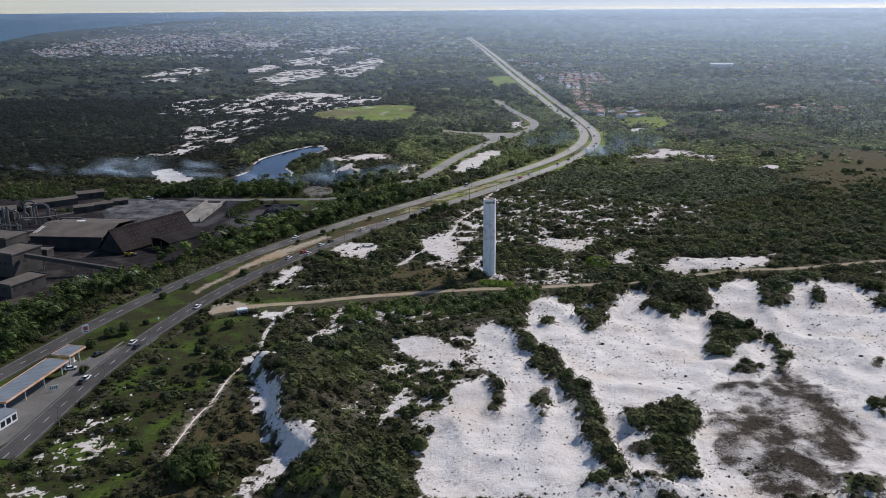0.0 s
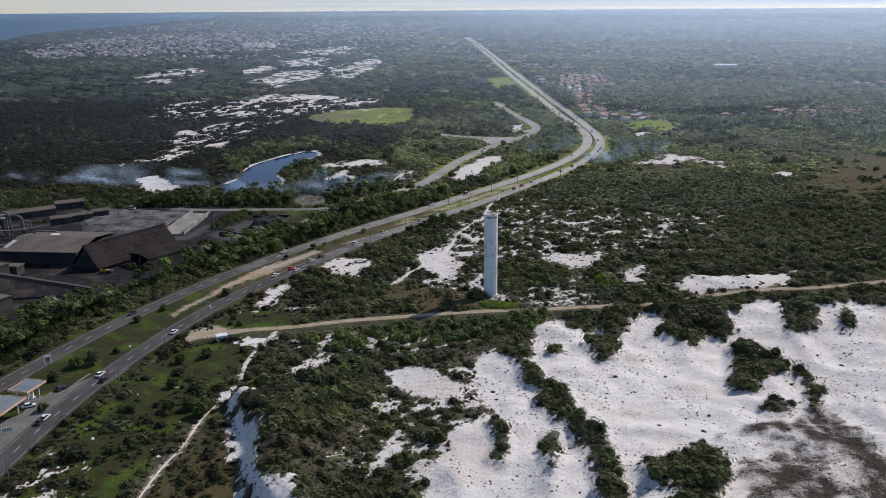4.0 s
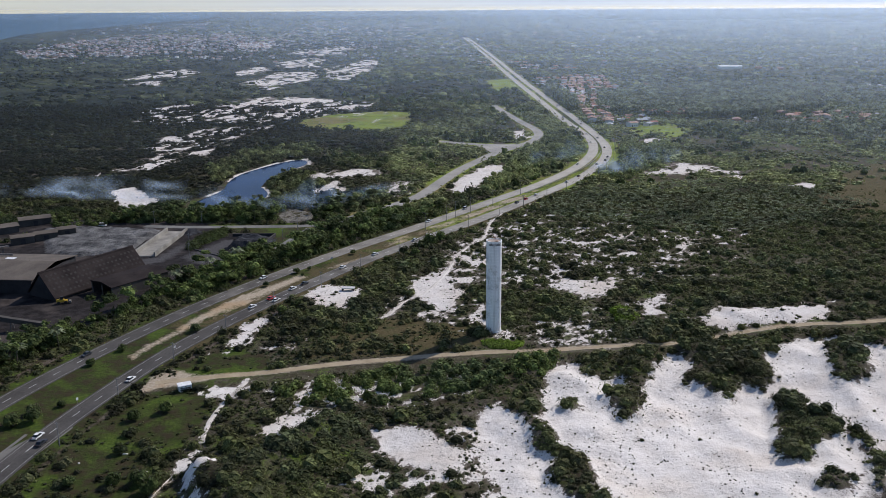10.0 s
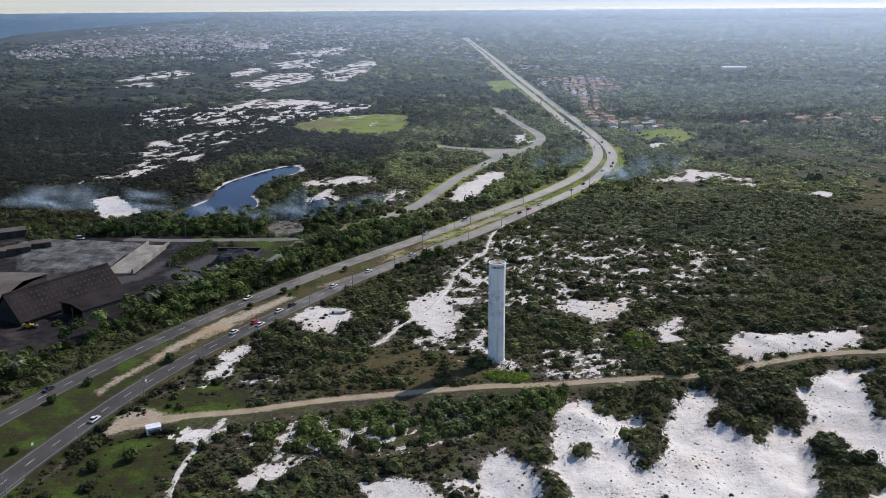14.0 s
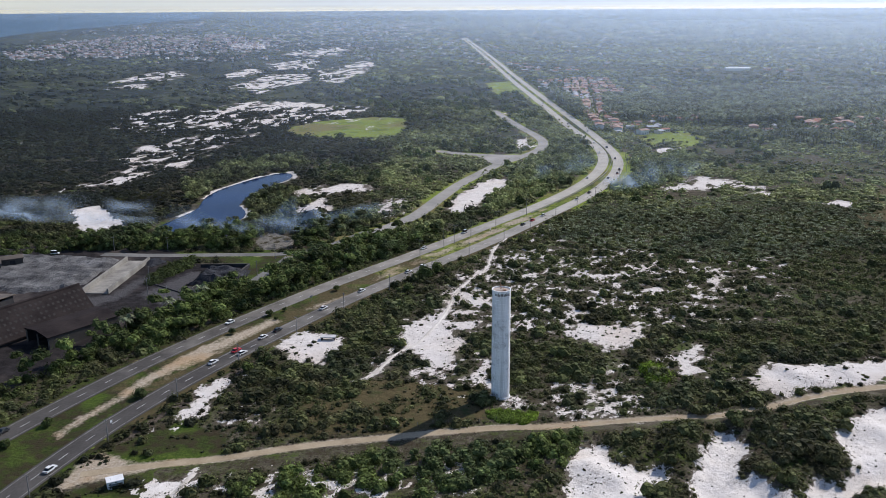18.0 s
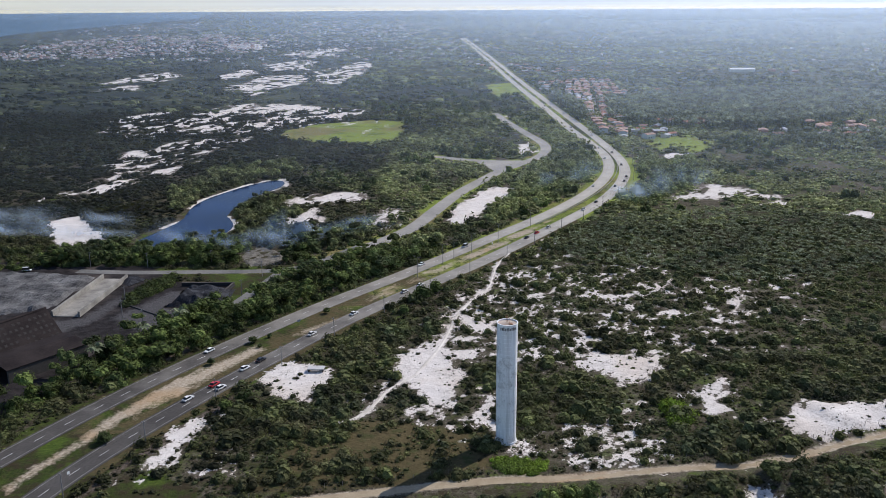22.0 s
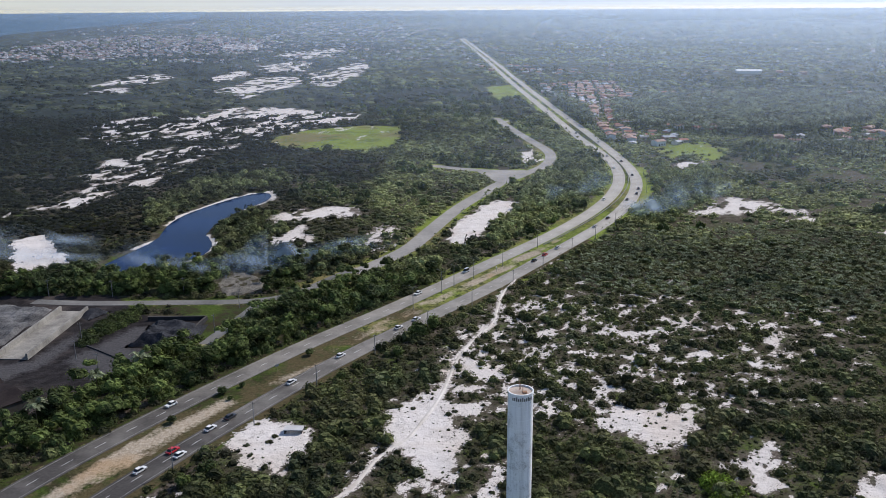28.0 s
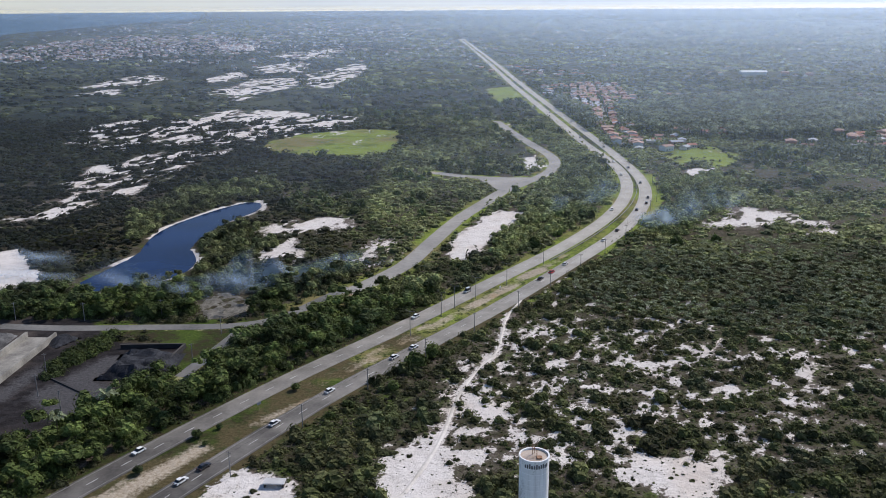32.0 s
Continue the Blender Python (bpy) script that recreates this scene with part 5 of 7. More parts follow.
# process block and conveyor
for name, at, size, turn, hh in (("process_block", (-213, 430), (14, 19), -22, 12), ("process_block", (-227, 448), (15, 16), -15, 15), ("pump_house", (-197, 398), (10, 20), -25, 6), ("weigh_house", (-216, 458), (16, 7), -6, 4.5)):
    blk = thing(name, at, "grimy concrete plant block with flat roof", "industrial building", turn, "plant blocks")
    w, d = size
    part("wall", box(w, d, hh, (0, 0, 0), 0.08), M_GREYWALL, blk)
    part("roof", box(w + 0.8, d + 0.8, 0.5, (0, 0, hh - 0.1), 0.06), M_SHED_PALE, blk)
    for s_ in (-1, 1):
        part("parapet", box(w + 0.8, 0.3, 0.5, (0, s_ * (d / 2 + 0.25), hh + 0.35)), M_GREYWALL, blk)
    for i in range(max(2, int(w // 4))):
        part("window", box(1.8, 0.12, 1.6, (-w / 2 + 2.2 + i * 3.6, -d / 2 - 0.03, hh * 0.55)), M_SOOT, blk, "dark window opening")
    for i in range(int(d // 6)):
        part("window", box(0.12, 1.8, 1.6, (w / 2 + 0.03, -d / 2 + 3 + i * 5, hh * 0.55)), M_SOOT, blk, "dark window opening")
conv = thing("conveyor", (0, 0), "long covered conveyor on steel trestles", "conveyor")
a, b = Vector((-206, 424, 10.6)), Vector((-160, 424, 2.4))
bm = box((b - a).length, 2.2, 2.0, (0, 0, -1), 0.08)
bmesh.ops.transform(bm, matrix=Matrix.Translation((a + b) / 2) @ (b - a).to_track_quat("X", "Z").to_matrix().to_4x4(), verts=bm.verts)
part("gallery", bm, M_GREYWALL, conv, "brown sheet conveyor gallery")
for s_ in (0.2, 0.5, 0.72, 0.9):
    q = a.lerp(b, s_)
    for oy in (-0.9, 0.9):
        part("trestle_leg", rod(0.16, (q.x, q.y + oy * 1.8, 0), (q.x, q.y + oy, q.z - 0.9), 6), M_STEEL, conv)
    part("brace", rod(0.1, (q.x, q.y - 1.4, q.z * 0.3), (q.x, q.y + 1.2, q.z * 0.7), 6), M_STEEL, conv)
# stacks and pipes
for px, py, hh, rr_ in ((-252, 505, 18, 0.9), (-262, 520, 14, 0.7), (-240, 490, 11, 0.6)):
    st = thing("chimney_stack", (px, py), "grey steel chimney stack at the works", "chimney", 0, "works chimneys")
    part("stack", rod(rr_, (0, 0, 0), (0, 0, hh), 14, rr_ * 0.8), M_STEEL, st)
    part("collar", rod(rr_ * 1.15, (0, 0, hh - 1.2), (0, 0, hh - 0.5), 14), M_STEEL, st)
    part("footing", box(rr_ * 3.5, rr_ * 3.5, 0.8, (0, 0, 0), 0.05), M_GREYWALL, st)
for i in range(6):
    pipe = thing("pipe_run", (-262 + 8 * i, 488 + (i % 3) * 9), "bent grey process pipe on supports", "pipe", 15 * (i % 4), "process pipes")
    hh = 5 + (i % 3) * 2
    part("riser", rod(0.55, (0, 0, 0), (0, 0, hh), 10), M_STEEL, pipe)
    part("elbow", joined([rod(0.55, (0, 0, hh), (0.7, 0, hh + 0.9), 10), rod(0.55, (0.7, 0, hh + 0.9), (2.2, 0, hh + 1.1), 10)]), M_STEEL, pipe)
    part("run", rod(0.55, (2.2, 0, hh + 1.1), (12, 0, hh + 0.2), 10), M_STEEL, pipe)
    part("support", rod(0.2, (11, 0, 0), (11, 0, hh), 6), M_STEEL, pipe)
for px, py, w, d, tn in ((-262, 585, 34, 10, 38), (-245, 612, 18, 9, 30), (-290, 560, 30, 12, 20), (-232, 566, 12, 6, 30), (-222, 574, 12, 5, 30), (-214, 584, 10, 5, 30)):
    sh = thing("plant_shed", (px, py), "small grey shed with sheet roof at the works", "shed", tn, "plant sheds")
    part("wall", box(w, d, 4, (0, 0, 0)), M_GREYWALL, sh)
    part("roof", section([(-d / 2 - 0.5, 3.9), (0, 5.2), (d / 2 + 0.5, 3.9), (d / 2 + 0.5, 4.15), (0, 5.5), (-d / 2 - 0.5, 4.15)], w + 1, -w / 2 - 0.5), M_SHED_PALE, sh)
    part("door", box(2.5, 0.12, 3, (0, -d / 2 - 0.03, 0)), M_SOOT, sh)


# tall bent ducts, tanks and a rack beyond the hall
def duct(at, high, reach_, turn, r):
    d = thing("bent_duct", at, "tall bent grey process duct with elbow", "duct", turn, "process ducts")
    part("riser", rod(r, (0, 0, 0), (0, 0, high), 12), M_STEEL, d)
    ring = [(reach_ / 2 - reach_ / 2 * math.cos(q), high + reach_ * 0.3 * math.sin(q)) for q in np.linspace(0, math.pi, 7)]
    part("elbow", joined([rod(r, (u0, 0, w0), (u1, 0, w1), 10) for (u0, w0), (u1, w1) in zip(ring, ring[1:])]), M_STEEL, d)
    part("downpipe", rod(r, (reach_, 0, high), (reach_, 0, high * 0.35), 12), M_STEEL, d)
    part("hopper", rod(r * 2.2, (reach_, 0, high * 0.38), (reach_, 0, high * 0.1), 12, r * 0.8), M_GREYWALL, d)
    for oy in (-1, 1):
        part("leg", rod(0.15, (reach_, oy * r * 2, 0), (reach_, oy * r * 1.9, high * 0.34), 6), M_STEEL, d)


for at, high, reach_, turn, r in (((-262, 523), 9, 7, 10, 0.6), ((-256, 529), 7, 6, -20, 0.5), ((-250, 534), 10, 9, 5, 0.7), ((-268, 531), 8, 6, 40, 0.5), ((-259, 541), 11, 8, -8, 0.6), ((-245, 541), 6, 5, 30, 0.45), ((-272, 518), 12, 8, 0, 0.7)):
    duct(at, high, reach_, turn, r)
for px, py, r, hh in ((-270, 545, 3.2, 6), (-262, 552, 2.6, 7), (-280, 530, 3.5, 5)):
    tk = thing("storage_tank", (px, py), "round grimy steel tank at the works", "tank", 0, "works tanks")
    part("shell", rod(r, (0, 0, 0), (0, 0, hh), 20), M_GREYWALL, tk)
    part("lid", rod(r * 1.03, (0, 0, hh), (0, 0, hh + 0.9), 20, r * 0.25), M_STEEL, tk, "shallow cone roof")
    part("ladder", box(0.5, 0.12, hh, (0, -r - 0.05, 0)), M_STEEL, tk)
rack = thing("pipe_rack", (-240, 532), "long steel pipe rack carrying parallel pipes", "pipe rack", 38)
for i in range(4):
    for oy in (-1.2, 1.2):
        part("post", box(0.25, 0.25, 4.6, (-12 + 8 * i, oy, 0)), M_STEEL, rack)
    part("beam", box(0.25, 2.8, 0.3, (-12 + 8 * i, 0, 4.6)), M_STEEL, rack)
for oy in (-0.9, -0.2, 0.6):
    part("pipe", rod(0.24, (-15, oy, 5.15), (15, oy, 5.15), 8), M_STEEL, rack)
bx0, by0 = -318 + RNG.rand(900) * 120, 566 + RNG.rand(900) * 84
w = (fbm(bx0, by0, 0.05, 83) > 0.5) & (inside(SLAG, bx0, by0, 10) < -3)
for px, py, rr_ in ((-262, 585, 19), (-245, 612, 12), (-290, 560, 18), (-232, 566, 8), (-222, 574, 8), (-214, 584, 8)):
    w &= np.hypot(bx0 - px, by0 - py) > rr_
w &= free(bx0, by0, 1.0, False)
bx1, by1 = -140 + RNG.rand(700) * 25, 540 + RNG.rand(700) * 60
v1 = inside(YARD_BUSH, bx1, by1, 10) > 0.5
bx0, by0 = np.concatenate([bx0[w], bx1[v1][:95]]), np.concatenate([by0[w], by1[v1][:95]])
w = np.ones(len(bx0), bool)
n_ = int(w.sum())
r_ = 1.2 + 2.0 * RNG.rand(n_)
planted("yard_thicket", SHRUBS, bx0[w], by0[w], r_, r_ * 1.2, RNG.rand(n_) * 0.6, M_WOOD_LEAF, "green bushes grown up between works buildings", "bushes", rng=RNG)


def heap(name, poly, high, material, label, seed, rough=0.5, step=1.6):
    """A rough pile over an outline."""
    p = np.array(poly, float)
    xs, ys = np.arange(p[:, 0].min() - 2, p[:, 0].max() + 2, step), np.arange(p[:, 1].min() - 2, p[:, 1].max() + 2, step)
    hx, hy = [q.ravel() for q in np.meshgrid(xs, ys)]
    d = inside(poly, hx, hy, 10)
    z = high * np.clip(d / (high * 1.2), -0.2, 1) * (1 - rough + rough * 2 * fbm(hx, hy, 0.12, seed)) + np.where(d > 0.5, (vnoise(hx, hy, 0.45, seed + 4) - 0.5) * 0.9 * rough, 0)
    z = np.where(d < -1, -0.6, z)
    return tagged(new(name, fast_mesh(name, np.stack([hx, hy, z], 1), grid_faces(len(ys), len(xs)), material)), label, "stockpile")


heap("coal_mound", [(-114, 545), (-110, 558), (-112, 570), (-87, 569), (-88, 553), (-92, 545), (-99, 537), (-103, 546)], 3.2, M_COAL, "lumpy black coal heap behind a low wall", 3, 0.85, 1.0)
heap("slag_mound", SLAG, 1.3, M_SLAG, "grey and white rubbly slag spread", 5, 0.9, 2.0)
heap("coal_mound", [(-146, 583), (-142, 592), (-134, 588), (-140, 576)], 2.4, M_COAL, "small black coal heap", 8)
bay = thing("loading_bay", (0, 0), "pale concrete loading bay between low walls", "loading bay")
part("floor", slab(BAY, 0.02, 0.3), M_PALE_FLOOR, bay, "pale dusty concrete floor")
for (ax, ay), (bx, by) in ((BAY[0], BAY[1]), (BAY[3], BAY[2])):
    part("side_wall", slab([(ax - 0.4, ay), (ax + 0.4, ay), (bx + 0.4, by), (bx - 0.4, by)], 0, 2.6), M_PALE_FLOOR, bay)
for (ax, ay), (bx, by) in (((-114, 576), (-89, 576)), ((-89, 576), (-95, 538)), ((-130, 548), (-100, 524))):
    w_ = thing("yard_wall", (0, 0), "low sooty retaining wall round the coal yard", "wall", 0, "yard walls")
    n_ = Vector((by - ay, ax - bx)).normalized() * 0.3
    part("wall", slab([(ax - n_.x, ay - n_.y), (ax + n_.x, ay + n_.y), (bx + n_.x, by + n_.y), (bx - n_.x, by - n_.y)], 0, 1.6 if ay > 560 else 0.45), M_SOOT, w_)
    if ay > 560:
        part("coping", slab([(ax - n_.x * 1.4, ay - n_.y * 1.4), (ax + n_.x * 1.4, ay + n_.y * 1.4), (bx + n_.x * 1.4, by + n_.y * 1.4), (bx - n_.x * 1.4, by - n_.y * 1.4)], 1.6, 1.75), M_GREYWALL, w_)
loader = thing("wheel_loader", (-166, 458), "small yellow wheel loader parked in the coal yard", "loader", 20)
part("body", joined([box(3.4, 1.8, 1.3, (-0.6, 0, 0.8), 0.12), box(1.6, 1.6, 0.8, (1.6, 0, 0.8), 0.1)]), M_YELLOW, loader)
part("cab", box(1.4, 1.5, 1.3, (0, 0, 2.1), 0.1), M_BLACK, loader, "dark glazed cab")
part("bucket", section([(-1.3, 0.2), (1.3, 0.2), (1.3, 1.2), (-1.3, 1.2)], 0.9, 3.0), M_STEEL, loader)
for px in (-1.4, 1.6):
    for py in (-1, 1):
        part("wheel", rod(0.7, (px, py - 0.25, 0.7), (px, py + 0.25, 0.7), 16), M_BLACK, loader)

# ---- filling station ----
M_CANOPY = worn("canopy_sheets", (0.15, 0.175, 0.195), (0.23, 0.255, 0.275), 0.6, 0.7)
M_FASCIA = worn("orange_fascia", (0.62, 0.26, 0.10), (0.78, 0.55, 0.40), 1.0, 0.5)
M_FORECOURT = worn("forecourt_concrete", (0.115, 0.11, 0.10), (0.20, 0.19, 0.172), 0.35, 0.9)
M_REDSIGN = worn("red_sign_paint", (0.5, 0.06, 0.04), (0.6, 0.12, 0.07), 2, 0.5)
M_GLASS = Nodes("dark_glass", 0.08, 0.5).color((0.02, 0.025, 0.03))
tagged(part("forecourt", slab(FORECOURT, -0.1, 0.09), M_FORECOURT), "stained grey concrete forecourt", "forecourt", kind="structure")


def canopy(at, w, d, turn, high, label):
    c = thing("station_canopy", at, label, "canopy", turn, "station canopies")
    rf = part("roof", box(w, d, 0.25, (0, 0, high + 0.25), 0.04), M_CANOPY, c, "grey corrugated canopy roof")
    for i in range(int(d / 1.1)):
        part("rib", box(w - 0.3, 0.1, 0.03, (0, -d / 2 + 0.6 + i * 1.1, high + 0.5)), M_CANOPY, rf)
    for s_ in (-1, 1):
        part("fascia", box(0.2, d + 0.2, 0.75, (s_ * (w / 2 + 0.05), 0, high - 0.1), 0.03), M_FASCIA, c, "orange and white fascia")
        part("fascia", box(w, 0.2, 0.75, (0, s_ * (d / 2 + 0.05), high - 0.1), 0.03), M_FASCIA, c, "orange and white fascia")
    for i in range(max(2, int(d / 9))):
        for s_ in (-0.28, 0.28):
            part("column", rod(0.22, (s_ * w, -d / 2 + 2 + i * (d - 4) / max(1, int(d / 9) - 1), 0), (s_ * w, -d / 2 + 2 + i * (d - 4) / max(1, int(d / 9) - 1), high), 10), M_WHITE, c)
    return c


canopy((-142.5, 282.5), 9.0, 36.0, -10.5, 5.0, "long grey station canopy edged in orange")
canopy((-138.6, 308.8), 7.6, 9.6, -14, 5.0, "small grey pump canopy edged in orange")
shop = thing("station_shop", (-141.5, 259), "pale blue and white flat-roofed station shop", "shop", -15)
part("wall", box(7, 8, 3.6, (0, 0, 0), 0.05), M_WHITE, shop)
part("roof", box(7.5, 8.5, 0.3, (0, 0, 3.6), 0.04), M_CANOPY, shop)
for i in range(3):
    part("window", box(0.1, 1.8, 1.9, (3.52, -2.6 + i * 2.6, 0.8)), M_GLASS, shop)
part("door", box(1.2, 0.1, 2.1, (0, -4.03, 0)), M_GLASS, shop)
for oy in (-1.5, 1.8):
    pm = thing("fuel_pump", (-138.6 + 0.3 * oy, 308.8 + oy), "white and orange fuel pump under the canopy", "fuel pump", 0, "fuel pumps")
    part("body", box(0.6, 1.0, 1.7, (0, 0, 0.1), 0.05), M_WHITE, pm)
    part("head", box(0.5, 1.05, 0.45, (0, 0, 1.8), 0.05), M_FASCIA, pm)
    part("island", box(1.4, 2.4, 0.18, (0, 0, 0), 0.05), M_CONCRETE, pm)
sg = thing("station_sign", (-139, 327), "white square station sign with red panel on a pole", "sign", 35)
part("pole", rod(0.16, (0, 0, 0), (0, 0, 6), 8), M_STEEL, sg)
part("board", box(2.6, 0.35, 3.4, (0, 0, 5.6), 0.06), M_WHITE, sg)
part("panel", box(1.7, 0.42, 1.7, (0, 0, 6.6), 0.05), M_REDSIGN, sg, "plain red and orange panel")
part("stripe", box(1.7, 0.42, 0.4, (0, 0, 5.9), 0.03), M_STEEL, sg)
bb = thing("advert_board", (-134.5, 284), "small white tilted advertising board by the road", "sign", 30)
part("board", box(3.0, 0.15, 1.6, (0, 0, 0.7), 0.03), M_WHITE, bb)
for i in range(4):
    part("bar", box(0.35, 0.18, 1.1, (-1.0 + 0.65 * i, 0, 0.95)), M_STEEL, bb, "grey printed bar")
for s_ in (-1.2, 1.2):
    part("leg", rod(0.06, (s_, 0, 0), (s_, 0, 0.8), 6), M_STEEL, bb)
kerb_line = resample(ROADS[1][0], 2.0)
kerb_line = kerb_line[(kerb_line[:, 1] > 240) & (kerb_line[:, 1] < 330)]
tagged(new("forecourt_kerb", fast_mesh("forecourt_kerb", *ribbon(kerb_line, -7.2, -6.3, 0.26, 0.25), M_FORECOURT)), "worn concrete divider kerb beside the road", "kerb", kind="structure")

# ---- kiosk and slab ----
kio = thing("roadside_kiosk", (-84.5, 362), "small white roadside hut with blue-grey front", "hut", 25)
part("wall", joined([box(4.4, 0.25, 2.6, (0, -1.5, 0)), box(4.4, 0.25, 2.6, (0, 1.5, 0)), box(0.25, 2.8, 2.6, (2.1, 0, 0)), box(0.25, 2.8, 2.6, (-2.1, 0, 0))]), M_WHITE, kio)
part("roof", box(4.7, 3.5, 0.18, (0, 0, 2.6), 0.04), M_WHITE, kio, "white flat roof")
part("shutter", box(2.2, 0.1, 1.2, (-0.4, -1.66, 0.8)), M_CANOPY, kio, "blue-grey shutter")
part("door", box(0.9, 0.1, 2.0, (1.4, -1.66, 0)), M_STEEL, kio)
sl = thing("ruined_slab", (-37, 472), "white concrete roof slab over a hollow in sand", "ruin", -4)
part("slab", box(6.0, 3.2, 0.35, (0, 0, 1.3), 0.06), M_CONCRETE, sl)
for px in (-2.6, 2.6):
    part("wall", box(0.4, 2.8, 1.9, (px, 0, -0.55)), M_GREYWALL, sl)

# ---- poles and lamps ----
M_POLE = worn("grey_pole", (0.16, 0.155, 0.15), (0.28, 0.27, 0.26), 2, 0.8)


def road_side(line, k, off):
    """A place beside a line and the heading there."""
    s = resample(line, 1.0)
    i = int(np.clip(k, 1, len(s) - 2))
    d = s[i + 1] - s[i - 1]
    d /= np.linalg.norm(d)
    return s[i, 0] + d[1] * off, s[i, 1] - d[0] * off, math.degrees(math.atan2(d[1], d[0]))


R_LINE, L_LINE = ROADS[1][0], ROADS[0][0]
first_pole = thing("utility_pole", (*road_side(R_LINE, 20, 7.6)[:2],), "slim grey concrete utility pole with crossarm", "utility pole", 0, "roadside poles")
part("pole", rod(0.17, (0, 0, -0.5), (0, 0, 8.2), 8, 0.1), M_POLE, first_pole)
part("crossarm", box(1.8, 0.12, 0.12, (0, 0, 7.6)), M_POLE, first_pole)
for px in (-0.8, 0, 0.8):
    part("insulator", rod(0.06, (px, 0, 7.72), (px, 0, 7.95), 6), M_STEEL, first_pole)
for k in range(55, 1000, 34):
    px, py, hd = road_side(R_LINE, k, 7.6 + 0.6 * math.sin(k))
    copy_thing(first_pole, pose(px, py, 0, 0, 0, hd + 90))
lamp = thing("street_lamp", (-1, 585), "tall grey double-arm street lamp in the median", "street lamp", 55, "median lamps")
part("pole", rod(0.16, (0, 0, -0.3), (0, 0, 10.5), 8, 0.09), M_POLE, lamp)
for s_ in (-1, 1):
    part("arm", rod(0.06, (0, 0, 10.3), (0, s_ * 1.8, 10.8), 6), M_POLE, lamp)
    part("lamp_head", box(0.3, 0.8, 0.16, (0, s_ * 2.0, 10.75), 0.03), M_STEEL, lamp)
for px, py in ((12, 608), (18, 617), (28, 629), (44, 650), (66, 683)):
    copy_thing(lamp, pose(px, py, 0, 0, 0, 55))
for px, py in ((-115, 520), (-128, 533), (-133, 552), (-82, 560), (-78, 590), (-108, 611), (-140, 608), (-170, 610)):
    copy_thing(first_pole, pose(px, py, 0, 0, 0, 20))
M_RAIL = worn("dull_guard_rail", (0.24, 0.23, 0.22), (0.38, 0.36, 0.34), 2, 0.6, 0.4)
rail = thing("guard_rail", (0, 0), "dull steel crash barrier along the bend", "guard rail")
bend = resample(L_LINE, 2.0)
bend = bend[(bend[:, 1] > 690) & (bend[:, 1] < 900)]
part_me = fast_mesh("beam", *ribbon(bend, 6.9, 7.1, 0.95, 0.45), M_RAIL)
child("beam", part_me, rail)
post_me = part("post", box(0.12, 0.12, 0.95, (0, 0, 0)), M_RAIL, rail)
for i in range(0, len(bend) - 2, 2):
    px, py, _ = road_side(bend, i * 2, 7.0)
    if i:
        q = new("post", post_me.data)
        q.parent = rail
    else:
        q = post_me
    q.location = (px, py, 0)

# ---- vehicles ----
PAINTS = {"white": M_WHITE, "dark": worn("dark_car_paint", (0.02, 0.02, 0.024), (0.05, 0.05, 0.055), 2, 0.3, 0.5),
          "red": worn("red_car_paint", (0.5, 0.02, 0.03), (0.6, 0.04, 0.05), 2, 0.35, 0.5),
          "silver": worn("silver_car_paint", (0.42, 0.43, 0.44), (0.55, 0.56, 0.57), 2, 0.35, 0.5)}
M_LAMP_R = worn("tail_lamp_red", (0.35, 0.01, 0.01), (0.45, 0.03, 0.02), 4, 0.3)
M_LAMP_W = worn("headlamp_clear", (0.55, 0.55, 0.55), (0.7, 0.7, 0.7), 4, 0.2)


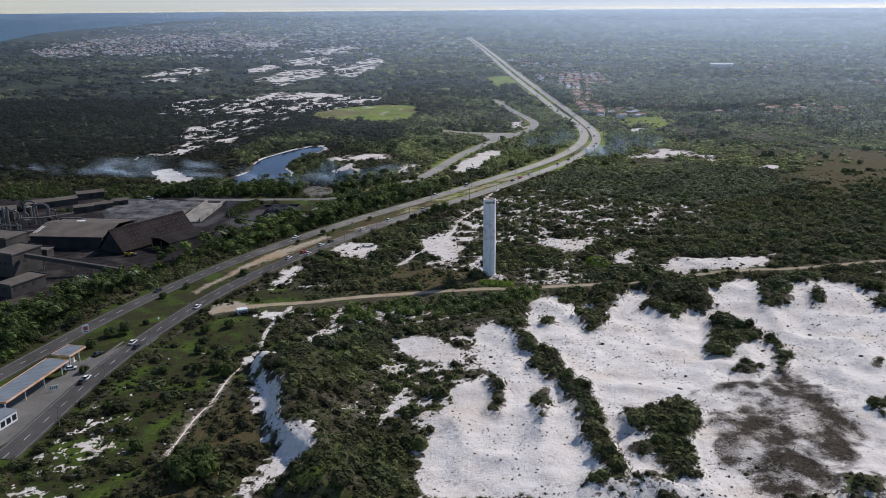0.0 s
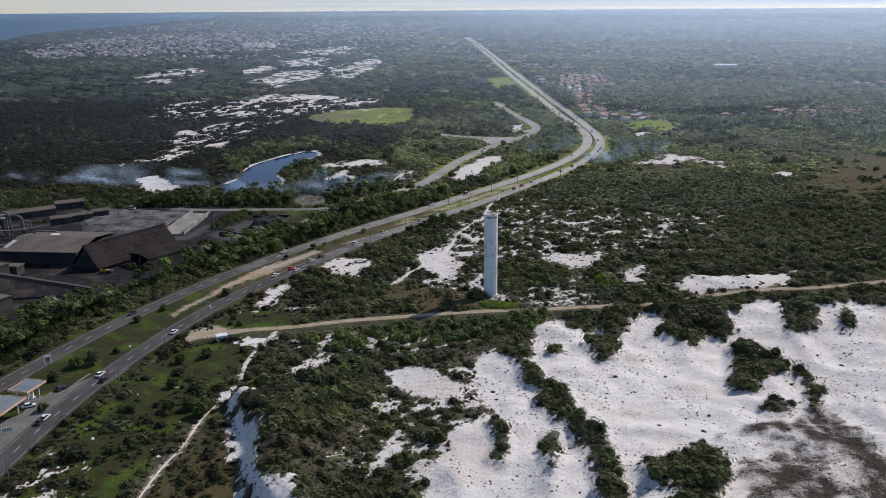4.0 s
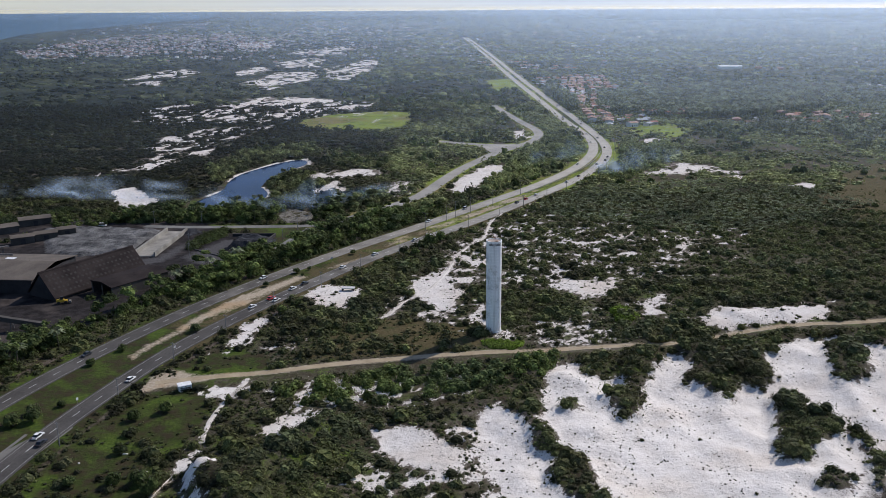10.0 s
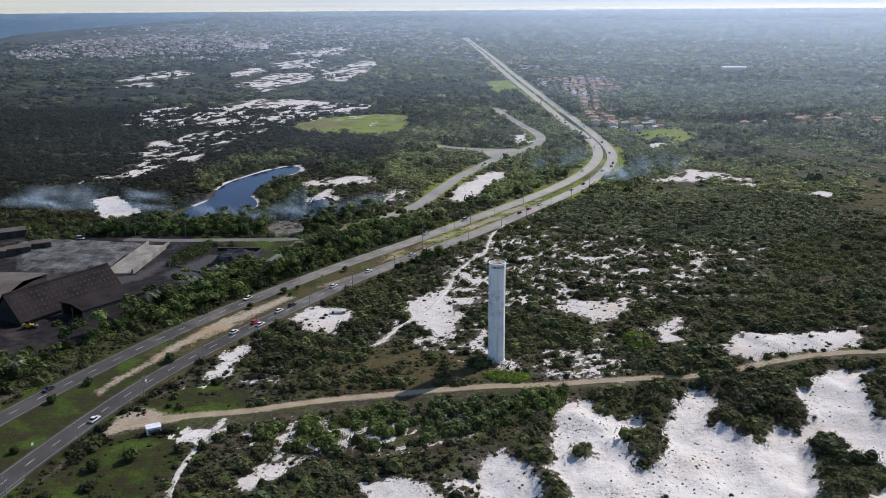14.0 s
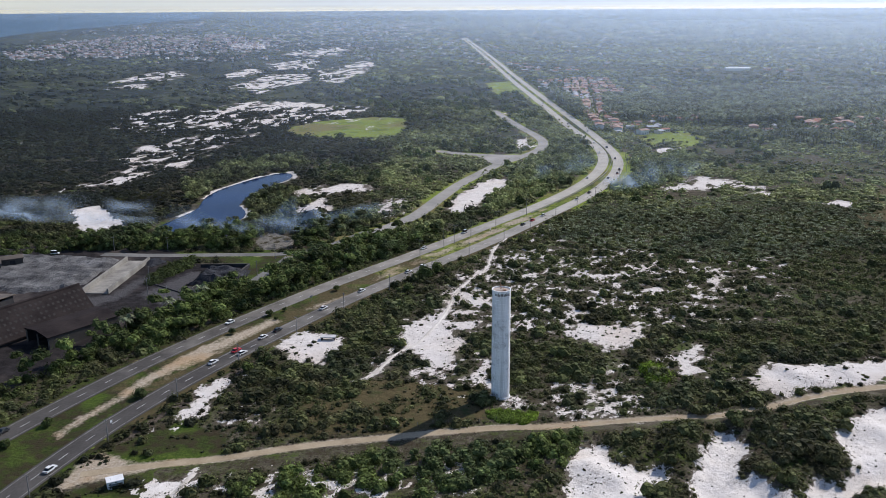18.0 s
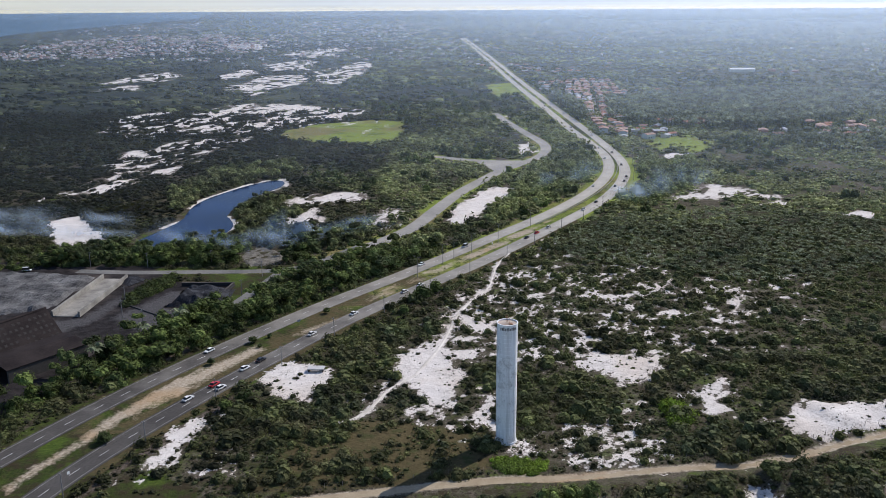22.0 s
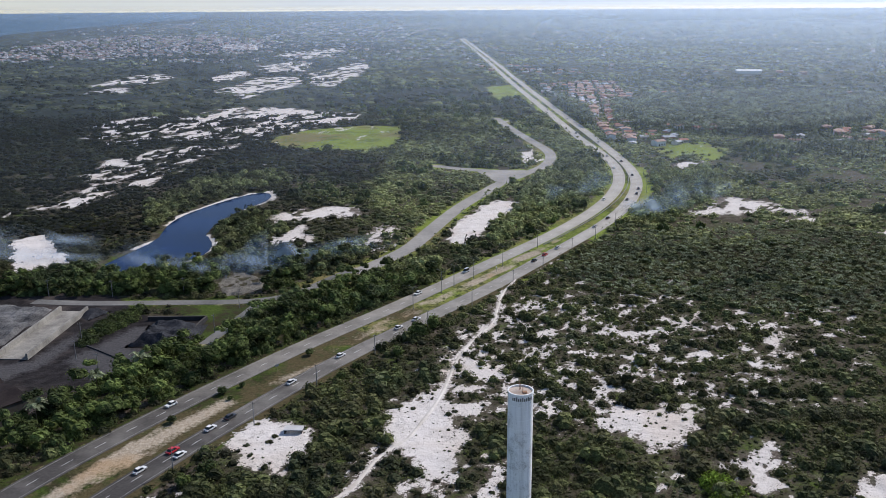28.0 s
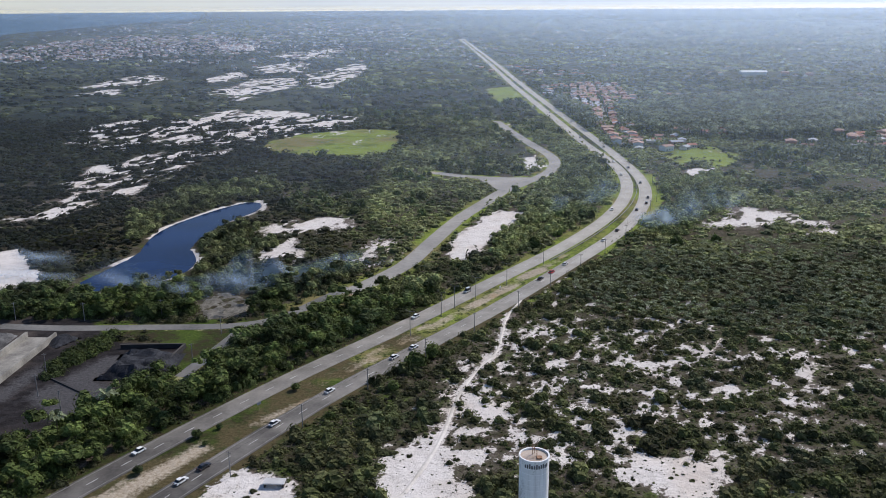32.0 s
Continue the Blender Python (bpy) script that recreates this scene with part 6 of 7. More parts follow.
def car(tone, at, turn, van=False):
    name, cat = ("van", "van") if van else ("car", "car")
    lab = {"white": "white small car driving on the highway", "dark": "dark small car driving on the highway", "red": "bright red small car driving on the highway", "silver": "silver small car driving on the highway"}[tone]
    c = thing(name, (at[0], at[1], 0.13), lab.replace("small car", "box van") if van else lab, cat, turn, "highway traffic")
    h = 1.15 if van else 0.55
    lo = section([(-0.86, 0.35), (-0.86, 0.78), (-0.78, 0.92), (0.78, 0.92), (0.86, 0.78), (0.86, 0.35)], 4.3, -2.15)
    for v in lo.verts:
        if abs(v.co.x) > 2 and v.co.z > 0.8:
            v.co.z -= 0.12
    part("body", lo, PAINTS[tone], c)
    x0, x1, t0, t1 = (-2.1, 1.3, -2.05, 0.8) if van else (-1.75, 1.05, -1.15, 0.35)

    def taper(z0, z1, grow):
        bm = bmesh.new()
        a = [bm.verts.new(q) for q in ((x0 - grow, -0.78 - grow, z0), (x1 + grow, -0.78 - grow, z0), (x1 + grow, 0.78 + grow, z0), (x0 - grow, 0.78 + grow, z0))]
        b = [bm.verts.new(q) for q in ((t0, -0.62, z1), (t1, -0.62, z1), (t1, 0.62, z1), (t0, 0.62, z1))]
        bm.faces.new(b)
        for i in range(4):
            bm.faces.new((a[i], a[(i + 1) % 4], b[(i + 1) % 4], b[i]))
        return bm
    part("glazing", taper(0.9, 0.9 + h, 0.0), M_GLASS, c, "dark glass all round")
    part("roof", box(t1 - t0 + 0.1, 1.3, 0.06, ((t0 + t1) / 2, 0, 0.88 + h), 0.02), PAINTS[tone], c)
    for px in (-1.35, 1.35):
        for py in (-0.8, 0.8):
            w = part("wheel", rod(0.32, (px, py - 0.1, 0.32), (px, py + 0.1, 0.32), 12), M_BLACK, c)
            part("rim", rod(0.18, (px, py - 0.115, 0.32), (px, py + 0.115, 0.32), 8), M_STEEL, w)
    for py in (-0.62, 0.62):
        part("headlight", box(0.08, 0.35, 0.16, (2.14, py, 0.6)), M_LAMP_W, c)
        part("tail_light", box(0.08, 0.3, 0.2, (-2.14, py, 0.6)), M_LAMP_R, c)
    return c


def on_road(line, px, py):
    s = resample(line, 1.0)
    i = int(np.argmin(np.hypot(s[:, 0] - px, s[:, 1] - py)))
    return road_side(line, i, 0)[2]


def in_lane(line, px, py):
    """The middle of the nearer lane beside a place on the carriageway."""
    s = resample(line, 1.0)
    i = int(np.argmin(np.hypot(s[:, 0] - px, s[:, 1] - py)))
    qx, qy, hd = road_side(line, i, 1.0)
    side = (px - s[i, 0]) * (qx - s[i, 0]) + (py - s[i, 1]) * (qy - s[i, 1])
    return road_side(line, i, 1.9 if side > 0 else -1.9)[:2]


TRAFFIC = [("white", -83, 494, 0), ("white", -66, 476, 1), ("white", -81, 451, 1), ("white", -70, 458, 1), ("red", -75, 463, 1), ("dark", -58, 482, 1),
           ("white", -28, 533, 1), ("white", -7, 562, 1), ("white", 0, 607, 0), ("silver", 24, 640, 0), ("white", -1, 573, 1), ("dark", 58, 659, 1),
           ("red", 64, 670, 1), ("white", 74, 683, 1), ("white", 106, 727, 1), ("dark", 119, 748, 1), ("dark", 143, 801, 1), ("dark", 152, 821, 1),
           ("dark", 157, 838, 1), ("white", 128, 802, 0), ("dark", 165, 889, 1), ("white", 160, 921, 0), ("dark", 171, 952, 1), ("white", 163, 980, 0),
           ("dark", -128, 291, 1), ("white", -125, 294, 1), ("white", -121.5, 329, 1), ("dark", -119, 324, 1), ("white", -108, 372, 1),
           ("white", -42, 508, 1), ("dark", -138, 398, 0), ("white", 173, 1060, 1), ("dark", 165, 1120, 0), ("white", 172, 1240, 1), ("silver", 160, 1330, 0)]
for tone, px, py, right in TRAFFIC:
    line = R_LINE if right else L_LINE
    px, py = in_lane(line, px, py)
    car(tone, (px, py), on_road(line, px, py) + (0 if right else 180), van=(tone == "silver"))
car("dark", (-131, 317), 62)
car("white", (-136, 303), 30)
car("white", (-200, 604), 0, True)

# ---- houses ----
ROOFS = [worn("red_tiles", (0.28, 0.115, 0.075), (0.47, 0.22, 0.14), 0.8, 0.9), worn("faded_tiles", (0.33, 0.20, 0.145), (0.52, 0.36, 0.28), 0.8, 0.9),
         worn("grey_sheets", (0.36, 0.36, 0.37), (0.55, 0.55, 0.56), 0.8, 0.8), worn("brown_tiles", (0.20, 0.11, 0.08), (0.33, 0.20, 0.15), 0.8, 0.9)]
WALLS = [worn("cream_render", (0.52, 0.47, 0.40), (0.68, 0.64, 0.57), 1, 0.9), worn("white_render", (0.6, 0.6, 0.59), (0.76, 0.76, 0.74), 1, 0.9),
         worn("bare_brick", (0.36, 0.18, 0.12), (0.48, 0.28, 0.2), 1, 0.9)]
LOOK = ["low house with red tiled roof in a village", "low house with faded tiled roof in a village", "small house with grey sheet roof in a village", "low house with brown tiled roof in a village"]


def house(i):
    w, d, h = 8 + (i % 3) * 2, 7 + (i % 2) * 2, 2.8 + (i % 4 == 1) * 1.6
    ob = thing("house", (0, -400 - 20 * i), LOOK[i % 4], "house", 0, "village houses")
    part("wall", box(w, d, h, (0, 0, -0.3)), WALLS[i % 3], ob)
    part("roof", section([(-d / 2 - 0.6, h - 0.45), (0, h + 0.75), (d / 2 + 0.6, h - 0.45), (d / 2 + 0.6, h - 0.2), (0, h + 1.0), (-d / 2 - 0.6, h - 0.2)], w + 1.0, -w / 2 - 0.5), ROOFS[i % 4], ob)
    part("door", box(1.0, 0.1, 2.1, (-w / 4, -d / 2 - 0.03, -0.3)), M_SOOT, ob)
    for px in (0.5, w / 3):
        part("window", box(1.2, 0.1, 1.1, (px, -d / 2 - 0.03, 0.7)), M_GLASS, ob)
    return ob


STOCK = [house(i) for i in range(8)]
used = set()


def settle(px, py, turn):
    i = RNG.randint(0, 8)
    m = pose(px, py, 0.3, 0, 0, turn)
    if i in used:
        return copy_thing(STOCK[i], m)
    used.add(i)
    STOCK[i].matrix_world = m
    return STOCK[i]


spots = []


def place_house(px, py, turn):
    if all(math.hypot(px - a, py - b) > 10 for a, b in spots) and road_gap(np.array([px]), np.array([py]))[0] > 8:
        spots.append((px, py))
        settle(px, py, turn)


street = resample(smooth_line([(189, 1040), (203, 1127), (208, 1218), (236, 1394), (269, 1595), (285, 1720)], 10), 1.0)
for k in range(0, len(street), 11):
    for s_ in (-1, 1):
        for row in range(1 + (k > 345) * 2):
            if RNG.rand() < 0.8:
                px, py, hd = road_side(street, k, s_ * (9 + 13 * row) + RNG.rand() * 3)
                place_house(px, py, hd + RNG.randint(-8, 8) + (90 if RNG.rand() < 0.3 else 0))
for cx, cy, sx, sy, n in ((235, 1580, 50, 110, 60), (225, 1085, 32, 50, 34), (325, 1500, 55, 35, 24), (455, 1085, 40, 45, 22), (520, 1290, 50, 40, 10), (260, 1960, 60, 90, 18), (620, 1900, 160, 60, 10), (395, 1065, 50, 20, 8), (215, 1240, 22, 60, 14), (290, 1150, 40, 18, 12), (420, 1490, 120, 25, 22), (700, 1480, 130, 30, 16), (480, 1095, 60, 30, 12), (180, 2050, 60, 120, 10)):
    for _ in range(n):
        place_house(cx + (RNG.rand() - 0.5) * 2 * sx, cy + (RNG.rand() - 0.5) * 2 * sy, RNG.randint(0, 180))
tagged(new("village_street", fast_mesh("village_street", *ribbon(street, -3, 3, 0.08, 0.2), M_ASPHALT_OLD)), "pale dusty village street between houses", "road", kind="structure")
hw = thing("warehouse", (625, 1910), "long low white-roofed warehouse in the woods", "warehouse", -6)
part("wall", box(46, 20, 5), WALLS[1], hw)
part("roof", section([(-11, 4.9), (0, 7), (11, 4.9), (11, 5.2), (0, 7.4), (-11, 5.2)], 48, -24), M_WHITE, hw)
# the far town and hamlets: past counting
hv, hf, hc = [], [], []
unit = np.array([(-1, -1, 0), (1, -1, 0), (1, 1, 0), (-1, 1, 0), (-1, -1, 1), (1, -1, 1), (1, 1, 1), (-1, 1, 1), (-1, 0, 1.45), (1, 0, 1.45)], float)
quads = np.array([(0, 1, 5, 4), (1, 2, 6, 5), (2, 3, 7, 6), (3, 0, 4, 7), (4, 5, 9, 8), (6, 7, 8, 9), (4, 8, 7, 7), (5, 6, 9, 9)])
TOWN = {"a": [(-1026, 2382), (-911, 2559), (-603, 2416), (-475, 2916), (-546, 3700), (-1000, 4600), (-1400, 4500), (-1430, 3761), (-1285, 2877)]}
tx = RNG.rand(36000) * 4200 - 2000
ty = 2000 + RNG.rand(36000) * 6500
dens = np.where(outlines(TOWN, tx, ty) > 0, 0.95, np.where((np.abs(tx + 150 + 0.06 * (ty - 2000)) < 450) & (ty > 2400), 0.20, 0.035))
dens *= np.clip((fbm(tx, ty, 0.006, 71) - 0.32) * 5, 0.1, 1)
ok = (RNG.rand(len(tx)) < dens) & (road_gap(tx, ty) > 15) & (np.abs(tx) < 0.53 * ty)
ok &= np.arctan2(tx, ty) > np.interp(np.hypot(tx, ty), cd[1:], ca[1:]) + 0.02
tx, ty = tx[ok], ty[ok]
bx, by, bz = far_place(tx, ty, np.zeros(len(tx)))
for i in range(len(tx)):
    sc = np.array([5 + 5 * RNG.rand(), 4 + 4 * RNG.rand(), 3.5 + 3.5 * RNG.rand() ** 2])
    sc *= 0.64 if (tx[i] < -500 and ty[i] > 2400) else 0.6
    a = RNG.rand() * 3.14
    u = unit * sc
    hv.append(np.stack([u[:, 0] * math.cos(a) - u[:, 1] * math.sin(a) + bx[i], u[:, 0] * math.sin(a) + u[:, 1] * math.cos(a) + by[i], u[:, 2] + bz[i] + 0.5], 1))
    hf.append(quads + i * 10)
    hc.append(np.full(10, RNG.rand()))


def town_material():
    k = Nodes("town_walls_and_roofs", 0.9, 0.2)
    t = k.attr("tint")
    up = k.n("SeparateXYZ", Vector=k.n("NewGeometry").outputs["True Normal"]).outputs["Z"]
    wall = k.mix(t, (0.40, 0.35, 0.31), (0.78, 0.77, 0.75))
    roof = k.mix(k.ramp(t, 0.55, 0.9), (0.28, 0.14, 0.10), (0.62, 0.58, 0.54))
    return k.color(k.mix(k.ramp(up, 0.2, 0.4), wall, k.mix(k.ramp(k.noise(0.6, 3), 0.4, 0.6, 0, 0.4), roof, (0.3, 0.2, 0.16))))


hq = np.concatenate(hf)
ht = np.concatenate([hq[:, [0, 1, 2]], hq[:, [0, 2, 3]]])
ht = ht[(ht[:, 0] != ht[:, 1]) & (ht[:, 1] != ht[:, 2])]
tagged(new("far_town", fast_mesh("far_town", np.concatenate(hv), ht, town_material(), {"tint": np.concatenate(hc)})), "pale houses of a far coastal town", "town", kind="stuff")

# ---- trees and shrubs that stand alone ----
def tree_thing(name, at, high, seed, label, group, mat=None, low=0.14):
    rng = np.random.RandomState(seed)
    t = thing(name, (at[0], at[1], float(ground_z(at[0], at[1])[0])), label, "tree", rng.randint(0, 360), group)
    fork = high * 0.3
    limbs = [rod(high * 0.035, (0, 0, -0.3), (0.05 * high, 0, fork), 7, high * 0.025)]
    for k in range(4):
        a = 1.571 * k + rng.rand()
        limbs.append(rod(high * 0.02, (0.05 * high, 0, fork * 0.95), (0.05 * high + math.cos(a) * high * 0.22, math.sin(a) * high * 0.22, high * 0.68), 5, high * 0.008))
    part("trunk", joined(limbs), M_BARK, t)
    v, f = clump(seed, 230, 0.15, DOME5, 0.5, 6)
    v = v * np.array([high * 0.5, high * 0.5, high * 0.78]) + np.array([0.05 * high, 0, high * low])
    me = fast_mesh("crown", v, f, mat or M_WOOD_LEAF, {"tint": np.full(len(v), 0.2 + 0.6 * rng.rand())})
    child("crown", me, t)
    return t


MEDIAN = [(-133, 337, 6), (-128, 340, 6), (-137, 325, 5), (-130, 345, 5), (-123, 351, 3), (-126, 386, 3.8), (-119, 400, 3.8), (-77, 480, 3.4), (-66, 501, 4), (-60, 507, 2.4), (-62, 496, 2), (-40, 535, 3.6)]
for i, (px, py, h) in enumerate(MEDIAN):
    tree_thing("tree", (px, py), h, 300 + i, "small round tree on the grass median", "median trees")
ALONE = [(2, 552, 9), (8, 562, 7), (-21, 519, 5), (-26, 512, 4), (-6, 533, 5), (-96, 420, 5), (-58, 447, 6.5), (-63, 441, 5), (-130, 300, 4.5), (-100, 300, 4), (-92, 318, 4.5), (-108, 268, 4.5), (-97, 270, 4), (-88, 300, 5), (-86, 345, 5), (-95, 340, 4.5), (-91, 240, 5), (-73, 226, 9), (-69, 231, 9.5), (-66, 225, 9), (-71, 220, 8), (-75, 233, 6.5), (-76, 295, 7), (-81, 301, 6)]
for i, (px, py, h) in enumerate(ALONE):
    tree_thing("tree", (px, py), h, 340 + i, "dense dark green bushy tree among scrub", "scrub trees")
BUSH = []
for i in range(5):
    v, f = clump(400 + i, 150, 0.17, DOME5, 0.55, 4)
    BUSH.append(fast_mesh("shrub", v, f, M_SCRUB, {"tint": np.full(len(v), 0.15 + 0.15 * i)}, False))
bxs, bys = 20 + RNG.rand(5000) * 200, 210 + RNG.rand(5000) * 210
isl = outlines(ISLES, bxs, bys) + (fbm(bxs, bys, 0.12, 5) - 0.5) * 3
free_bush = (RNG.rand(5000) < np.where(isl > 0, 0.35, np.where(sand_field(bxs, bys) > 3, 0.012, 0.0))) & free(bxs, bys, 1.0)
zb = ground_z(bxs, bys)
for px, py, pz, q in list(zip(bxs[free_bush], bys[free_bush], zb[free_bush], isl[free_bush]))[:230]:
    r = 0.9 + 1.5 * RNG.rand() if q > 0 else 0.35 + 0.7 * RNG.rand()
    ob = tagged(new("shrub", BUSH[RNG.randint(0, 5)]), "dark green rounded shrub on white dune sand", "shrub", "dune shrubs")
    ob.matrix_world = pose(px, py, pz - 0.15 * r, 0, 0, RNG.randint(0, 360)) @ Matrix.Diagonal((r, r, r * (0.75 + 0.3 * RNG.rand()), 1))
ob = tagged(new("shrub", BUSH[2]), "low oval green shrub on bare sand by the path", "shrub", "dune shrubs")
ob.matrix_world = pose(-6, 489, float(ground_z(-6, 489)[0]) - 0.2, 0, 0, 10) @ Matrix.Diagonal((3.1, 2.2, 1.5, 1))
# a few more on the small openings round the tower
bxs, bys = -85 + RNG.rand(4000) * 265, 398 + RNG.rand(4000) * 135
on_sand = (sand_field(bxs, bys) > 0.8) & (RNG.rand(4000) < 0.16) & free(bxs, bys, 0.8)
for px, py in list(zip(bxs[on_sand], bys[on_sand]))[:90]:
    r = 0.45 + 1.0 * RNG.rand() ** 1.6
    ob = tagged(new("shrub", BUSH[RNG.randint(0, 5)]), "small dark green shrub on an open patch of white sand", "shrub", "sand patch shrubs")
    ob.matrix_world = pose(px, py, float(ground_z(px, py)[0]) - 0.15 * r, 0, 0, RNG.randint(0, 360)) @ Matrix.Diagonal((r, r, r * (0.7 + 0.3 * RNG.rand()), 1))
# bright creeper by the tower
cx_, cy_ = 20 + RNG.rand(900) * 22, 391 + RNG.rand(900) * 25
w = inside(CREEPER, cx_, cy_, 10) > 0.3
n_ = int(w.sum())
planted("creeper_patch", SHRUBS, cx_[w], cy_[w], 0.8 + 0.6 * RNG.rand(n_), 1.0 + 0.7 * RNG.rand(n_), RNG.rand(n_), M_BRIGHT, "bright yellow-green creeper patch beside the tower", "creeper", rng=RNG)
cx_, cy_ = 70 + RNG.rand(1200) * 22, 414 + RNG.rand(1200) * 34
w = (inside(BRIGHT, cx_, cy_, 10) > 0) & (RNG.rand(1200) < 0.25)
n_ = int(w.sum())
planted("bright_bushes", SHRUBS, cx_[w], cy_[w], 1.4 + 1.1 * RNG.rand(n_), 2.6 + 1.2 * RNG.rand(n_), RNG.rand(n_) * 0.5, M_BRIGHT, "bright yellow-green bushes among dark scrub", "bushes", rng=RNG)
# bushes on the wet meadow
meadow = np.random.RandomState(77)
mx, my = 150 + meadow.rand(1500) * 180, 900 + meadow.rand(1500) * 200
w = (inside(GRASS["mead"], mx, my, 20) > -6) & (fbm(mx, my, 0.05, 91) > 0.5) & (meadow.rand(1500) < 0.4)
n_ = int(w.sum())
planted("meadow_bushes", SHRUBS, mx[w], my[w], 1.2 + 1.6 * meadow.rand(n_), 1.6 + 1.6 * meadow.rand(n_), meadow.rand(n_), M_SCRUB, "green bushes scattered over a wet meadow", "bushes", rng=meadow)
# palms
M_PALM = leaf_material("palm_fronds", (0.085, 0.105, 0.065), (0.27, 0.31, 0.175), (0.15, 0.16, 0.085))
GROVE = {"a": [(228, 1340), (330, 1440), (520, 1480), (640, 1420), (500, 1180), (381, 1100), (290, 1090), (210, 1150)], "b": [(175, 1160), (185, 1420), (200, 1500), (205, 1400), (195, 1180)], "c": [(300, 1000), (500, 1100), (560, 1300), (700, 1500), (600, 900), (420, 850)]}
x, y = scatter(850, 1600, 6.6)
keep = (outlines(GROVE, x, y) > 0) & free(x, y, 3) & (RNG.rand(len(x)) < np.where(outlines({"a": GROVE["a"]}, x, y) > 0, 0.9, np.where(x > 300, 0.3, 0.7)))
for a, b in spots:
    keep &= np.hypot(x - a, y - b) > 7
x, y = x[keep], y[keep]
h = 9 + 5 * RNG.rand(len(x))
planted("palm_grove", PALMS, x, y, h * 1.15, h, RNG.rand(len(x)), M_PALM, "coconut palm grove around the village", "palms", rng=RNG, sink=0.02)
DWARF = {"a": [(75, 652), (128, 711), (214, 731), (265, 704), (300, 640), (191, 568), (154, 570), (122, 593), (77, 605)]}
x, y = scatter(540, 760, 3.6)
keep = (outlines(DWARF, x, y) > 0) & free(x, y, 1.5)
x, y = x[keep], y[keep]
r = 2.2 + 1.6 * RNG.rand(len(x))
planted("dwarf_palms", FROND_TOPS, x, y, r * 1.3, r, 0.3 + 0.7 * RNG.rand(len(x)), M_PALM, "grey-green dwarf palms among dense scrub", "palms", rng=RNG, sink=0.25)
for i, (px, py, h) in enumerate(((-99, 519, 9), (-154, 387, 9), (-110, 505, 8), (-146, 405, 8), (-120, 480, 9), (-168, 398, 8))):
    t = thing("palm_tree", (px, py), "slender green palm at the edge of the works", "palm", i * 50, "works palms")
    part("trunk", rod(0.2, (0, 0, -0.3), (0.2, 0, h * 0.79), 7, 0.13), M_BARK, t)
    v, f = palm_clump(500 + i, 16, False)
    child("crown", fast_mesh("crown", v * np.array([h * 1.1, h * 1.1, h]), f, M_PALM, {"tint": np.full(len(v), 0.6)}), t)

# ---- smoke and haze ----
def veil(name, strength, scale, tone):
    """A sheet standing in for smoke or haze: lets most light pass and scatters a little."""
    k = Nodes(name, 1.0, 0.0)
    n = k.t.nodes
    n.remove(k.b)
    tr = k.n("BsdfTransparent")
    df = k.n("BsdfDiffuse", Color=tone)
    tl = k.n("BsdfTranslucent", Color=tone)
    both = k.n("MixShader", Fac=0.85)
    k.t.links.new(df.outputs[0], both.inputs[1])
    k.t.links.new(tl.outputs[0], both.inputs[2])
    a = k.attr("fade")
    if scale:
        a = k.math("MULTIPLY", a, k.ramp(k.noise(scale, 4, 0.6), 0.38, 0.72))
    m = k.n("MixShader", Fac=k.math("MULTIPLY", a, strength))
    k.t.links.new(tr.outputs[0], m.inputs[1])
    k.t.links.new(both.outputs[0], m.inputs[2])
    k.t.links.new(m.outputs[0], n["Material Output"].inputs[0])
    return k.m


M_SMOKE = veil("smoke", 0.52, 0.03, (0.58, 0.74, 0.92))
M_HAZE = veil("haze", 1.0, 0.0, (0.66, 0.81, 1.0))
for i, (ax, ay, bx_, by_, lo, hi) in enumerate(((-380, 668, -225, 652, 9, 19), (-290, 658, -150, 640, 7, 17), (-150, 640, -60, 632, 3, 20), (-110, 618, -70, 632, 1, 24), (-80, 640, -10, 672, 2, 20), (-300, 668, -160, 655, 6, 20), (150, 752, 215, 800, 3, 24), (60, 742, 150, 850, 4, 24), (120, 735, 190, 775, 2, 18))):
    u, v_ = np.meshgrid(np.linspace(0, 1, 40), np.linspace(0, 1, 10))
    wob = (vnoise(u * 9 + i * 7, v_ * 2, 1.0, 90 + i) - 0.5) * 9
    px = ax + (bx_ - ax) * u + wob * 0.3
    py = ay + (by_ - ay) * u + wob
    pz = lo + (hi - lo) * v_ * (0.5 + 0.6 * vnoise(u * 6, v_ * 0, 1.0, 95 + i)) + 2 * np.sin(u * 5 + i)
    fade = np.clip(np.sin(np.pi * u) * 1.6, 0, 1) * np.sin(np.pi * v_)
    me = fast_mesh("smoke", np.stack([px.ravel(), py.ravel(), pz.ravel()], 1), grid_faces(10, 40), M_SMOKE, {"fade": fade.ravel()}, True)
    tagged(new("smoke", me), "thin blue-white smoke drifting over trees", "smoke", "smoke wisps", "stuff")
# distance haze imitated by tinted upright sheets, denser towards the sun side
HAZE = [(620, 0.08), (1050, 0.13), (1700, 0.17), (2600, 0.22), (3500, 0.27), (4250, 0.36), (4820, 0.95)]
